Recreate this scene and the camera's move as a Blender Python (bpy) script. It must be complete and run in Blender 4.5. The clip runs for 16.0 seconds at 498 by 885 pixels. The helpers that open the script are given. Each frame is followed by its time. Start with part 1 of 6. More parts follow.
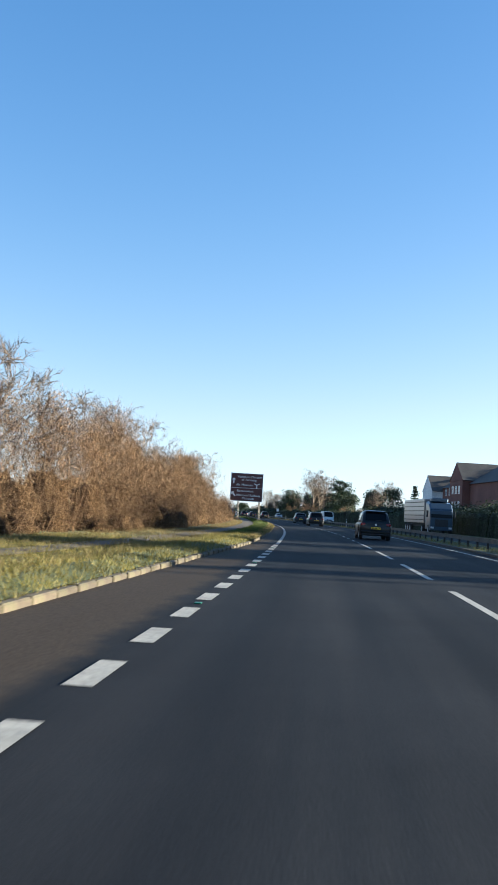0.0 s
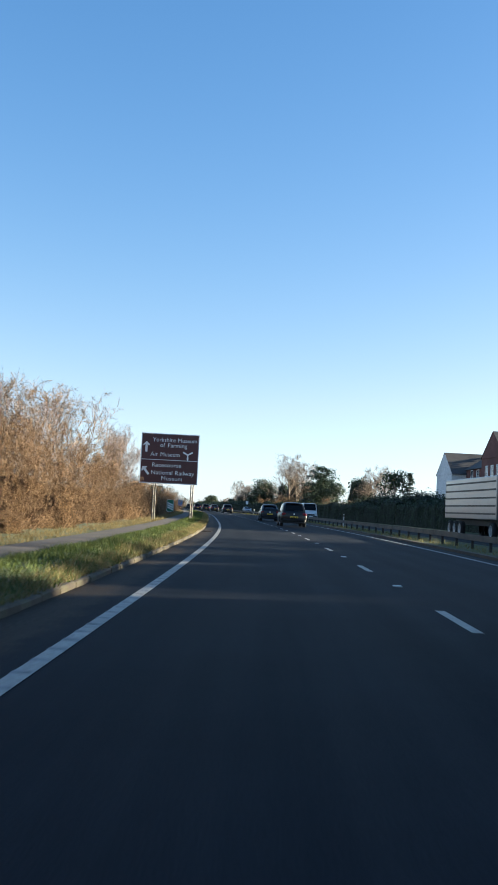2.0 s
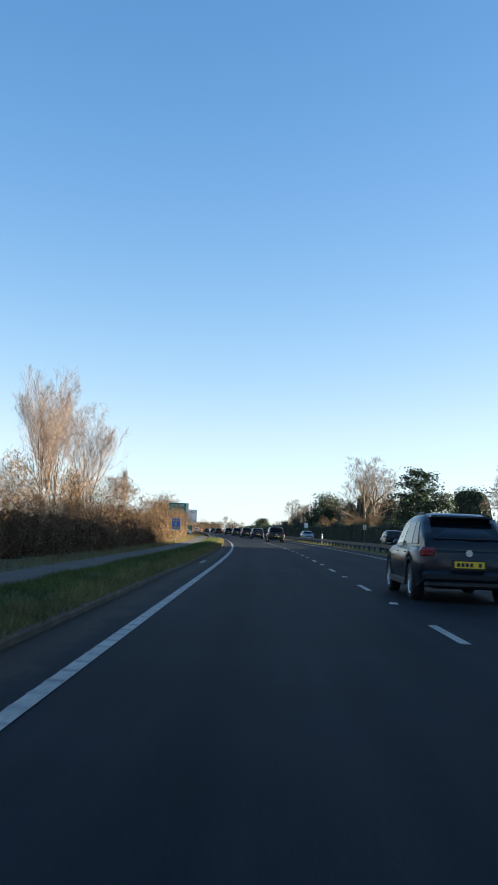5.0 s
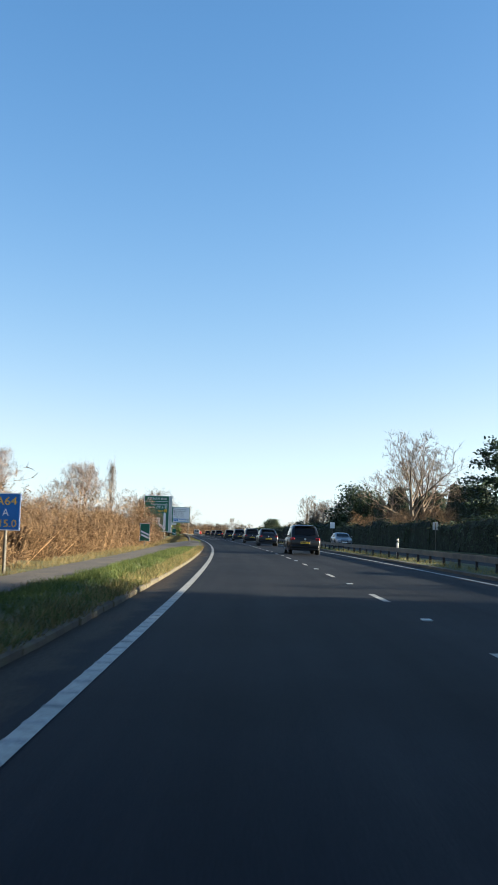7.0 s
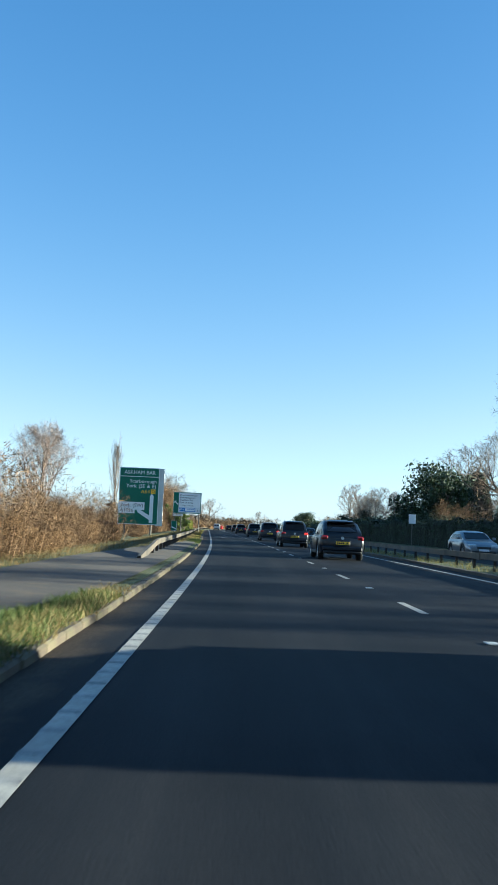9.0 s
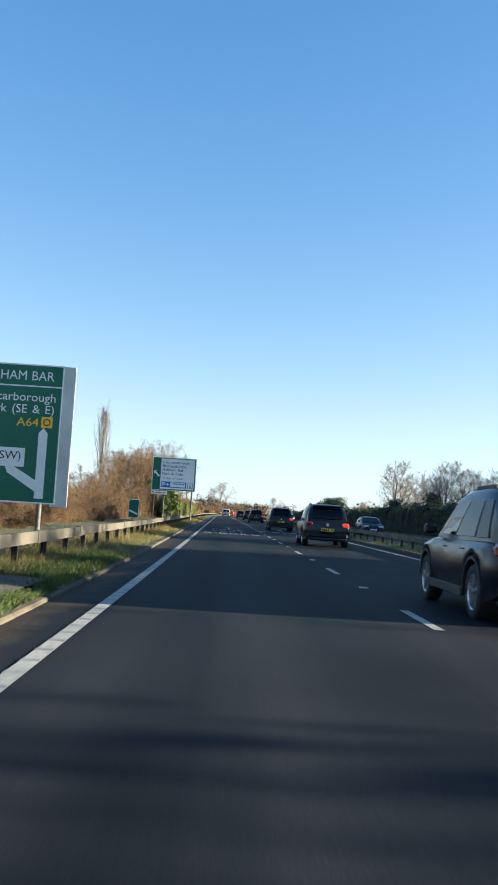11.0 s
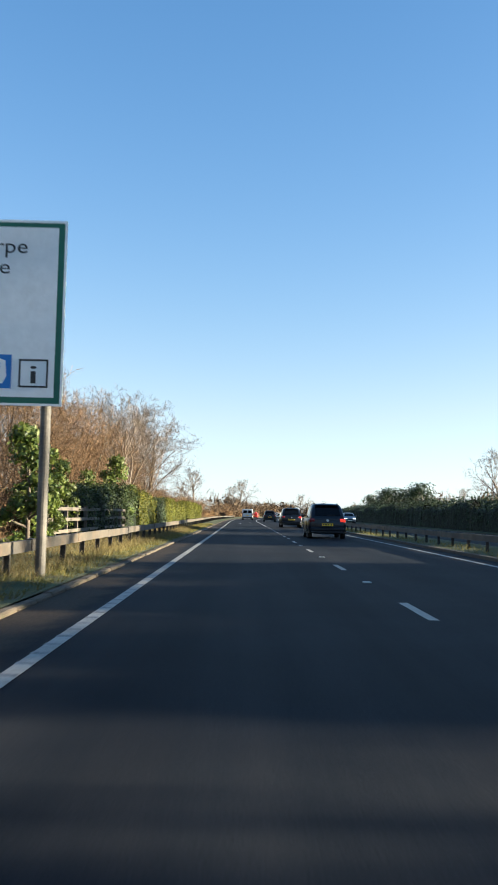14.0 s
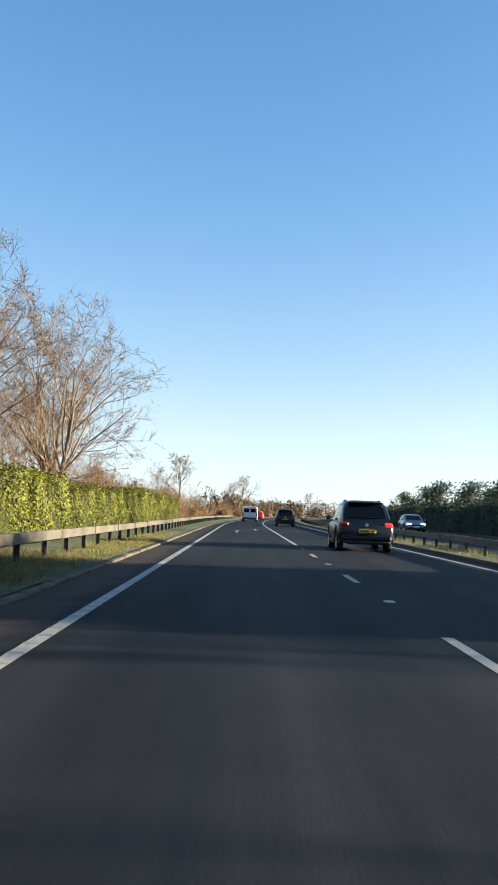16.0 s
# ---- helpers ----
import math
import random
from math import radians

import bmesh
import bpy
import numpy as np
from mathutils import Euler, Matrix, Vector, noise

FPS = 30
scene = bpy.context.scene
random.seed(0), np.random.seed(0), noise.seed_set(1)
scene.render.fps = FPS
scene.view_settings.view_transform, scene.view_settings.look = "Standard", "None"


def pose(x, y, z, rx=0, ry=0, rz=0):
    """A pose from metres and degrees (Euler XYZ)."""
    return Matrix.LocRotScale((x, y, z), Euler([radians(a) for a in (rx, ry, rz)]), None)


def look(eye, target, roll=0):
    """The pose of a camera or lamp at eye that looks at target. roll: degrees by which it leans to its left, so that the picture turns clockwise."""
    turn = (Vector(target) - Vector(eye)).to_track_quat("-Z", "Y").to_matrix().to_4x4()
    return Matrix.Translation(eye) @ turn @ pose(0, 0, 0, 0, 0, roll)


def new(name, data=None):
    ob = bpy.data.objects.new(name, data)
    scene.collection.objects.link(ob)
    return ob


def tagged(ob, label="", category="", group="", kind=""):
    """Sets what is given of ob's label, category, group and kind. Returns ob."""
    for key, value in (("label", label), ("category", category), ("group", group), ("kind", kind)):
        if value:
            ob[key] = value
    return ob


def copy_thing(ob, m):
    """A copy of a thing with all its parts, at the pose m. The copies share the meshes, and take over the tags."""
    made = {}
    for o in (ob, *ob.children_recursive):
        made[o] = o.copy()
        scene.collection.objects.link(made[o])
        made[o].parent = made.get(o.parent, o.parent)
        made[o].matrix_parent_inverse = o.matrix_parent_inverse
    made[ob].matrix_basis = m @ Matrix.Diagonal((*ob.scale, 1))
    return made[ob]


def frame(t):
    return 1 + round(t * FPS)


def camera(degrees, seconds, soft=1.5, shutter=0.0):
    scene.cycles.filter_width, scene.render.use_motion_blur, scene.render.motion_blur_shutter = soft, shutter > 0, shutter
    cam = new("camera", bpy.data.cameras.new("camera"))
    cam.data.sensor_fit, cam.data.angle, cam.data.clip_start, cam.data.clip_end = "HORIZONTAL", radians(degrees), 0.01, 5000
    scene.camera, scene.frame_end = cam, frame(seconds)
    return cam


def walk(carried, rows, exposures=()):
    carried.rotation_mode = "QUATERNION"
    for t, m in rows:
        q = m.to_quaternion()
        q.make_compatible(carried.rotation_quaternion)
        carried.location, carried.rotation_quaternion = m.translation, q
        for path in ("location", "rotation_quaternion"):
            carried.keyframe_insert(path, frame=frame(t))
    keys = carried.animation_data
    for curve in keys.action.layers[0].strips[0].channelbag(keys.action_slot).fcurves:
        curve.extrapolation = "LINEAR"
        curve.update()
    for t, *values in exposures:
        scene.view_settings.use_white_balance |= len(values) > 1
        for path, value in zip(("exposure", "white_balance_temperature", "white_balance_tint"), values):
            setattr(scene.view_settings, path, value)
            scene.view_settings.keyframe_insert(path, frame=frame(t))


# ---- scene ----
cam = camera(30.26, 16.0, soft=1.6, shutter=0.12)
walk(cam, [
    (0, pose(-25.098, 16.486, 1.134, 94.38, -3.27, -6.65)),
    (0.5, pose(-22.674, 27.903, 1.134, 94.22, -2.49, -6.51)),
    (1, pose(-20.485, 39.441, 1.134, 94.23, -2.98, -7.81)),
    (1.5, pose(-18.263, 51.039, 1.134, 93.82, -2.54, -7.99)),
    (2, pose(-16.301, 63.051, 1.134, 94.09, -2.83, -8.13)),
    (2.5, pose(-14.401, 74.912, 1.134, 94.23, -3.11, -7.64)),
    (3, pose(-12.644, 86.707, 1.134, 94.36, -3.36, -7.21)),
    (3.5, pose(-11.055, 98.301, 1.134, 94.35, -3.35, -6.59)),
    (4, pose(-9.598, 110.021, 1.134, 94.54, -3.14, -5.75)),
    (4.5, pose(-8.276, 121.860, 1.134, 94.97, -2.64, -5.07)),
    (5, pose(-7.066, 133.764, 1.134, 95.49, -2.04, -4.68)),
    (5.5, pose(-5.932, 145.682, 1.134, 95.93, -1.54, -4.58)),
    (6, pose(-4.854, 157.574, 1.134, 96.11, -1.33, -4.55)),
    (6.5, pose(-3.892, 169.449, 1.134, 95.28, -3.37, 1.15)),
    (7, pose(-2.878, 181.390, 1.134, 95.63, -1.55, -4.15)),
    (7.5, pose(-2.090, 193.348, 1.134, 95.52, -0.77, -3.69)),
    (8, pose(-1.438, 205.247, 1.134, 95.54, -0.90, -3.74)),
    (8.5, pose(-0.849, 217.185, 1.134, 95.40, -2.27, -2.98)),
    (9, pose(-0.305, 229.270, 1.134, 95.29, -2.40, -2.55)),
    (9.5, pose(0.197, 241.500, 1.134, 95.05, -2.70, -2.29)),
    (10, pose(0.629, 253.739, 1.134, 94.76, -3.07, -2.12)),
    (10.5, pose(0.969, 265.850, 1.134, 94.51, -3.38, -1.95)),
    (11, pose(1.202, 277.694, 1.134, 94.41, -3.51, -1.72)),
    (11.5, pose(1.350, 289.268, 1.134, 94.23, -2.97, -1.36)),
    (12, pose(1.453, 300.981, 1.134, 94.13, -2.48, -1.02)),
    (12.5, pose(1.502, 312.878, 1.134, 94.04, -1.80, -0.62)),
    (13, pose(1.484, 325.002, 1.134, 94.18, -2.17, -0.40)),
    (13.5, pose(1.521, 337.104, 1.134, 94.16, -1.42, -0.32)),
    (14, pose(1.592, 349.504, 1.134, 94.41, -1.15, -0.39)),
    (14.5, pose(1.676, 361.616, 1.134, 94.30, -0.59, -0.50)),
    (15, pose(1.562, 373.585, 1.134, 94.18, -3.20, -0.95)),
    (15.5, pose(1.622, 385.914, 1.134, 94.24, -3.36, -1.00)),
    (16, pose(1.742, 397.742, 1.134, 94.37, -2.11, -0.28)),
], exposures=[(0, 2.42, 5150, 2), (1, 2.42, 5300, 2), (3.5, 2.42, 5300, 2), (6, 2.42, 5500, 2), (7.4, 2.42, 5400, 2), (8, 2.38, 4950, -4), (8.5, 2.32, 4800, -7), (11, 2.42, 5250, 0), (12, 2.42, 5400, 2), (12.5, 2.4, 5250, -2), (13, 2.4, 5150, -8), (13.5, 2.42, 5300, 2), (14, 2.45, 5500, 2), (16, 2.45, 5500, 2)])

# ---- world, sun ----
SUN_AZ = radians(90)          # sun stands due +x, low over the far carriageway
SUN_EL = radians(11)
SUN_DIR = Vector((math.sin(SUN_AZ) * math.cos(SUN_EL), math.cos(SUN_AZ) * math.cos(SUN_EL), math.sin(SUN_EL)))
world = bpy.data.worlds.new("sky")
scene.world = world
world.use_nodes = True
wn = world.node_tree.nodes
sky = wn.new("ShaderNodeTexSky")
sky.sky_type = "NISHITA"
sky.sun_disc = False
sky.sun_elevation, sky.sun_rotation = SUN_EL, SUN_AZ
sky.air_density, sky.dust_density, sky.ozone_density, sky.altitude = 1.0, 0.1, 2.6, 20
wn["Background"].inputs["Strength"].default_value = 0.052
# the brighter the clear sky, the paler it is
bw = wn.new("ShaderNodeRGBToBW")
world.node_tree.links.new(sky.outputs["Color"], bw.inputs["Color"])
span = wn.new("ShaderNodeMapRange")
span.inputs["From Min"].default_value, span.inputs["From Max"].default_value = 1.1, 3.2
span.inputs["To Min"].default_value, span.inputs["To Max"].default_value = 0.0, 0.66
world.node_tree.links.new(bw.outputs["Val"], span.inputs["Value"])
pale = wn.new("ShaderNodeMix")
pale.data_type, pale.blend_type = "RGBA", "MIX"
tint = wn.new("ShaderNodeMix")
tint.data_type, tint.blend_type = "RGBA", "MULTIPLY"
tint.inputs[0].default_value = 1.0
world.node_tree.links.new(bw.outputs["Val"], tint.inputs[6])
tint.inputs[7].default_value = (0.985, 0.952, 0.968, 1)
world.node_tree.links.new(span.outputs["Result"], pale.inputs[0])
world.node_tree.links.new(sky.outputs["Color"], pale.inputs[6])
world.node_tree.links.new(tint.outputs[2], pale.inputs[7])
world.node_tree.links.new(pale.outputs[2], wn["Background"].inputs["Color"])
sun = new("sun", bpy.data.lights.new("sun", "SUN"))
sun.data.energy, sun.data.angle, sun.data.color = 5.0, radians(0.6), (1.0, 0.79, 0.52)
sun.matrix_world = look(SUN_DIR * 100, (0, 0, 0))

# ---- the road's line: s metres along it, d metres to the right of the left edge line ----
KNOT_S = [-20, 20, 50, 80, 110, 149, 179, 209, 239, 269, 309, 349, 409, 462, 485, 900]
KNOT_K = [1.379, 1.024, 0.674, 0.98, 1.296, -0.107, 0.918, 0.823, 0.726, 0.564, 0.114, -0.049, 0.076, 0.0, -0.7, -0.7]
GS = np.arange(-120, 1601, 2.0)
bend = np.interp(GS, KNOT_S, KNOT_K) * 1e-3
bend[GS > 900] = 0
PSI = np.concatenate([[0], np.cumsum((bend[1:] + bend[:-1]))])
PSI -= np.interp(330, GS, PSI)
_dx, _dy = -np.sin(PSI) * 2, np.cos(PSI) * 2
RX = np.concatenate([[0], np.cumsum((_dx[1:] + _dx[:-1]) / 2)])
RY = np.concatenate([[0], np.cumsum((_dy[1:] + _dy[:-1]) / 2)])
RX -= np.interp(330, GS, RX)
RY -= np.interp(0, GS, RY)
LANE = 3.68                    # edge line to lane line
FAR_LINE = 7.55                # edge line beside the central reserve


def heading(s):
    return float(np.interp(s, GS, PSI))


def R(s, d, z=0.0):
    a = heading(s)
    return Vector((float(np.interp(s, GS, RX)) + d * math.cos(a), float(np.interp(s, GS, RY)) + d * math.sin(a), z))


def RM(s, d, z=0.0, turn=0.0):
    """A pose on the road: local y runs along it, x to its right."""
    return Matrix.Translation(R(s, d, z)) @ Matrix.Rotation(heading(s) + radians(turn), 4, "Z")


# ---- materials ----
def material(name):
    m = bpy.data.materials.new(name)
    m.use_nodes = True
    return m, m.node_tree.nodes, m.node_tree.links, m.node_tree.nodes["Principled BSDF"]


def ramp_mix(nodes, links, fac, a, b, lo=0.35, hi=0.65):
    r = nodes.new("ShaderNodeValToRGB")
    r.color_ramp.elements[0].position, r.color_ramp.elements[1].position = lo, hi
    r.color_ramp.elements[0].color, r.color_ramp.elements[1].color = (*a, 1), (*b, 1)
    links.new(fac, r.inputs["Fac"])
    return r.outputs["Color"]


def noise_out(nodes, links, vector, scale, detail=4, rough=0.6):
    n = nodes.new("ShaderNodeTexNoise")
    n.inputs["Scale"].default_value, n.inputs["Detail"].default_value, n.inputs["Roughness"].default_value = scale, detail, rough
    if vector is not None:
        links.new(vector, n.inputs["Vector"])
    return n.outputs["Fac"]


def mixed(nodes, links, fac, a, b, mode="MIX"):
    m = nodes.new("ShaderNodeMix")
    m.data_type, m.blend_type = "RGBA", mode
    for sock, v in ((m.inputs[0], fac), (m.inputs[6], a), (m.inputs[7], b)):
        if isinstance(v, (int, float)):
            sock.default_value = v
        elif isinstance(v, tuple):
            sock.default_value = (*v, 1)
        else:
            links.new(v, sock)
    return m.outputs[2]


def surface(name, a, b, big=0.6, small=30.0, rough=0.8, metal=0.0, bump=0.2, dist=0.01, stain=None, stain_scale=2.0, coords="Object", vary=0.0, spec=0.5, grit=0.25):
    """Two tones at a large scale, a fine grain, stains, relief; vary: spread of brightness from one object to the next."""
    m, nodes, links, bs = material(name)
    if coords == "World":
        vec = nodes.new("ShaderNodeNewGeometry").outputs["Position"]
    else:
        vec = nodes.new("ShaderNodeTexCoord").outputs[coords]
    col = ramp_mix(nodes, links, noise_out(nodes, links, vec, big), a, b)
    fine = noise_out(nodes, links, vec, small, 3)
    grain = ramp_mix(nodes, links, fine, (1 - 1.1 * grit,) * 3, (1 + 0.8 * grit,) * 3, 0.3, 0.7)
    col = mixed(nodes, links, 1.0, col, grain, "MULTIPLY")
    if stain:
        mask = ramp_mix(nodes, links, noise_out(nodes, links, vec, stain_scale, 6, 0.7), (0, 0, 0), (1, 1, 1), 0.52, 0.68)
        col = mixed(nodes, links, mask, col, stain)
    if vary:
        info = nodes.new("ShaderNodeObjectInfo")
        v = ramp_mix(nodes, links, info.outputs["Random"], (1 - vary,) * 3, (1 + vary,) * 3, 0, 1)
        col = mixed(nodes, links, 1.0, col, v, "MULTIPLY")
    links.new(col, bs.inputs["Base Color"])
    bs.inputs["Roughness"].default_value, bs.inputs["Metallic"].default_value = rough, metal
    bs.inputs["Specular IOR Level"].default_value = spec
    if bump:
        bp = nodes.new("ShaderNodeBump")
        bp.inputs["Strength"].default_value, bp.inputs["Distance"].default_value = bump, dist
        links.new(fine, bp.inputs["Height"])
        links.new(bp.outputs["Normal"], bs.inputs["Normal"])
    return m


def leafy(name, a, b, rough=0.6, through_light=0.25, spread=0.35):
    """Leaves and twigs: each island takes its own tone between a and b."""
    m, nodes, links, bs = material(name)
    g = nodes.new("ShaderNodeNewGeometry")
    vec = nodes.new("ShaderNodeTexCoord").outputs["Object"]
    col = ramp_mix(nodes, links, g.outputs["Random Per Island"], a, b, 0.1, 0.9)
    patch = ramp_mix(nodes, links, noise_out(nodes, links, vec, 0.8, 3), (1 - spread,) * 3, (1 + spread,) * 3)
    col = mixed(nodes, links, 1.0, col, patch, "MULTIPLY")
    info = nodes.new("ShaderNodeObjectInfo")
    v = ramp_mix(nodes, links, info.outputs["Random"], (0.82,) * 3, (1.15,) * 3, 0, 1)
    col = mixed(nodes, links, 1.0, col, v, "MULTIPLY")
    links.new(col, bs.inputs["Base Color"])
    bs.inputs["Roughness"].default_value = rough
    bs.inputs["Specular IOR Level"].default_value = 0.3
    if through_light:
        t = nodes.new("ShaderNodeBsdfTranslucent")
        links.new(col, t.inputs["Color"])
        ms = nodes.new("ShaderNodeMixShader")
        ms.inputs[0].default_value = through_light
        links.new(bs.outputs[0], ms.inputs[1])
        links.new(t.outputs[0], ms.inputs[2])
        links.new(ms.outputs[0], nodes["Material Output"].inputs["Surface"])
    return m


def tangle(name, shaded_gap, twig):
    """Matted twigs: two warped nets of thin lines; the shade between them is painted dark."""
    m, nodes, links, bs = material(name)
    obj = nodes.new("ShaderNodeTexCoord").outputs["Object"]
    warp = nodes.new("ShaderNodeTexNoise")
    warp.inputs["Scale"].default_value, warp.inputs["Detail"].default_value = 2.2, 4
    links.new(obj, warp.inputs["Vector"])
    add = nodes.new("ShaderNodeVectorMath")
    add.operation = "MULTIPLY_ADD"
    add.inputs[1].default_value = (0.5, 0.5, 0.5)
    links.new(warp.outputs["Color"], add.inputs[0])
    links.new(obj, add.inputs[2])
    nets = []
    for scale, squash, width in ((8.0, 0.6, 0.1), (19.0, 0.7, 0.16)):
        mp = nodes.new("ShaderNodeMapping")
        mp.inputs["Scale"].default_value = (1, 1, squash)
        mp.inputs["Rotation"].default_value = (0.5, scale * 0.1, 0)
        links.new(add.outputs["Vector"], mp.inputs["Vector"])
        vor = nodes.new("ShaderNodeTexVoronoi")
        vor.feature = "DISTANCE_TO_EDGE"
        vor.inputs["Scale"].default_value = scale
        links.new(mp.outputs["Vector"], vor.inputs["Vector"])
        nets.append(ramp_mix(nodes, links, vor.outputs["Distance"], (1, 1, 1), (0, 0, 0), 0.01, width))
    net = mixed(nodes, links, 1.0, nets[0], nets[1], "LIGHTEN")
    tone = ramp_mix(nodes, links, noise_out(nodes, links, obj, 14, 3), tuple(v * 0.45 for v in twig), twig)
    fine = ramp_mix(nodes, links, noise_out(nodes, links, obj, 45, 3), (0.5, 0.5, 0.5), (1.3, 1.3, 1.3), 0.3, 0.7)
    col = mixed(nodes, links, 1.0, mixed(nodes, links, net, tuple(v * 2.4 for v in shaded_gap), tone), fine, "MULTIPLY")
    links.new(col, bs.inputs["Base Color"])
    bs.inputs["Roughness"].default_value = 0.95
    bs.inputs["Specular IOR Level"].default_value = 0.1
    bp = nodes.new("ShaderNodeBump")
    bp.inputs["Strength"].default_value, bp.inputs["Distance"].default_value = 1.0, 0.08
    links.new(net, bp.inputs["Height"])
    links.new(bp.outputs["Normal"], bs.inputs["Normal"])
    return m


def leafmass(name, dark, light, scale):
    """Close-packed leaves: cells of differing tone, the shade between them painted as dark seams."""
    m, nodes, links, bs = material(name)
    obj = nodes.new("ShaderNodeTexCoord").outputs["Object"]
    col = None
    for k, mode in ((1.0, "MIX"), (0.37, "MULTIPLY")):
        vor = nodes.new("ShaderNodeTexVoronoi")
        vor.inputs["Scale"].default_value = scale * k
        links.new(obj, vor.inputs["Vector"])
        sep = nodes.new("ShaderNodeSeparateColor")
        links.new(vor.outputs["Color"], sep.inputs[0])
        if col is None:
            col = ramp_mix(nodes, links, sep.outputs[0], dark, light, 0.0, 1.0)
            leaf_shade = ramp_mix(nodes, links, vor.outputs["Distance"], (1, 1, 1), (0.25, 0.25, 0.25), 0.3, 0.75)
            col = mixed(nodes, links, 1.0, col, leaf_shade, "MULTIPLY")
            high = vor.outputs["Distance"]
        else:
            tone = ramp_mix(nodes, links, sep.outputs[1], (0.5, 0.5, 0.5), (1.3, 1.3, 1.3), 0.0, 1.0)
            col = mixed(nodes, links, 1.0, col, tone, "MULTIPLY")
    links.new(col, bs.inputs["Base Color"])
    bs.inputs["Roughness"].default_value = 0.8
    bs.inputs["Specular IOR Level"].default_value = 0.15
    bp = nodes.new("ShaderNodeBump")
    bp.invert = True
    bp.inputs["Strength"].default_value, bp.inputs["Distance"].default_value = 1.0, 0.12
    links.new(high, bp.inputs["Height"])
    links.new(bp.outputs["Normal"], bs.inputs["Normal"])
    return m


def asphalt(name, base, light):
    """Road surface: UV x is metres across, y metres along."""
    m, nodes, links, bs = material(name)
    uv = nodes.new("ShaderNodeUVMap").outputs["UV"]
    st = nodes.new("ShaderNodeMapping")
    st.inputs["Scale"].default_value = (1.4, 0.05, 1)
    links.new(uv, st.inputs["Vector"])
    streak = noise_out(nodes, links, st.outputs["Vector"], 1.0, 4)
    col = ramp_mix(nodes, links, streak, base, light, 0.3, 0.75)
    pos = nodes.new("ShaderNodeNewGeometry").outputs["Position"]
    blot = ramp_mix(nodes, links, noise_out(nodes, links, pos, 0.35, 5), (0.8, 0.8, 0.8), (1.2, 1.2, 1.2), 0.3, 0.7)
    col = mixed(nodes, links, 1.0, col, blot, "MULTIPLY")
    fine = noise_out(nodes, links, pos, 70, 3)
    col = mixed(nodes, links, 1.0, col, ramp_mix(nodes, links, fine, (0.6, 0.6, 0.6), (1.35, 1.35, 1.35), 0.3, 0.7), "MULTIPLY")
    # polished wheel tracks in the two lanes
    sep = nodes.new("ShaderNodeSeparateXYZ")
    links.new(uv, sep.inputs[0])
    wv = nodes.new("ShaderNodeMath")
    wv.operation = "MULTIPLY_ADD"
    wv.inputs[1].default_value, wv.inputs[2].default_value = 2 * math.pi / (LANE / 2), -math.pi / 2 - 0.4
    links.new(sep.outputs[0], wv.inputs[0])
    sn = nodes.new("ShaderNodeMath")
    sn.operation = "SINE"
    links.new(wv.outputs[0], sn.inputs[0])
    track = ramp_mix(nodes, links, sn.outputs[0], (1, 1, 1), (0.86, 0.86, 0.87), 0.2, 0.9)
    col = mixed(nodes, links, 1.0, col, track, "MULTIPLY")
    links.new(col, bs.inputs["Base Color"])
    bs.inputs["Roughness"].default_value = 0.72
    bs.inputs["Specular IOR Level"].default_value = 0.04
    bp = nodes.new("ShaderNodeBump")
    bp.inputs["Strength"].default_value, bp.inputs["Distance"].default_value = 0.35, 0.004
    links.new(fine, bp.inputs["Height"])
    links.new(bp.outputs["Normal"], bs.inputs["Normal"])
    return m


def gritty_margin(name, base, light, grit):
    """Asphalt that silts up with brown grit towards the kerb: UV x is metres across."""
    m = asphalt(name, base, light)
    nodes, links = m.node_tree.nodes, m.node_tree.links
    bs = nodes["Principled BSDF"]
    under = bs.inputs["Base Color"].links[0].from_socket
    sep = nodes.new("ShaderNodeSeparateXYZ")
    links.new(nodes.new("ShaderNodeUVMap").outputs["UV"], sep.inputs[0])
    pos = nodes.new("ShaderNodeNewGeometry").outputs["Position"]
    wav = noise_out(nodes, links, pos, 0.9, 6, 0.7)
    add = nodes.new("ShaderNodeMath")
    add.operation = "MULTIPLY_ADD"
    add.inputs[1].default_value = 1.1
    links.new(wav, add.inputs[0])
    neg = nodes.new("ShaderNodeMath")
    neg.operation = "MULTIPLY"
    neg.inputs[1].default_value = -1.0
    links.new(sep.outputs[0], neg.inputs[0])
    links.new(neg.outputs[0], add.inputs[2])
    mask = ramp_mix(nodes, links, add.outputs[0], (0, 0, 0), (0.75, 0.75, 0.75), 0.75, 1.95)
    crumb = ramp_mix(nodes, links, noise_out(nodes, links, pos, 28, 4), tuple(v * 0.6 for v in grit), tuple(v * 1.3 for v in grit))
    links.new(mixed(nodes, links, mask, under, crumb), bs.inputs["Base Color"])
    return m


def plain(name, c, rough=0.5, metal=0.0, coat=0.0, emit=None, power=0.0, spec=0.5):
    m, nodes, links, bs = material(name)
    bs.inputs["Base Color"].default_value = (*c, 1)
    bs.inputs["Roughness"].default_value, bs.inputs["Metallic"].default_value = rough, metal
    bs.inputs["Coat Weight"].default_value = coat
    bs.inputs["Coat Roughness"].default_value = 0.05
    bs.inputs["Specular IOR Level"].default_value = spec
    if emit:
        bs.inputs["Emission Color"].default_value, bs.inputs["Emission Strength"].default_value = (*emit, 1), power
    return m


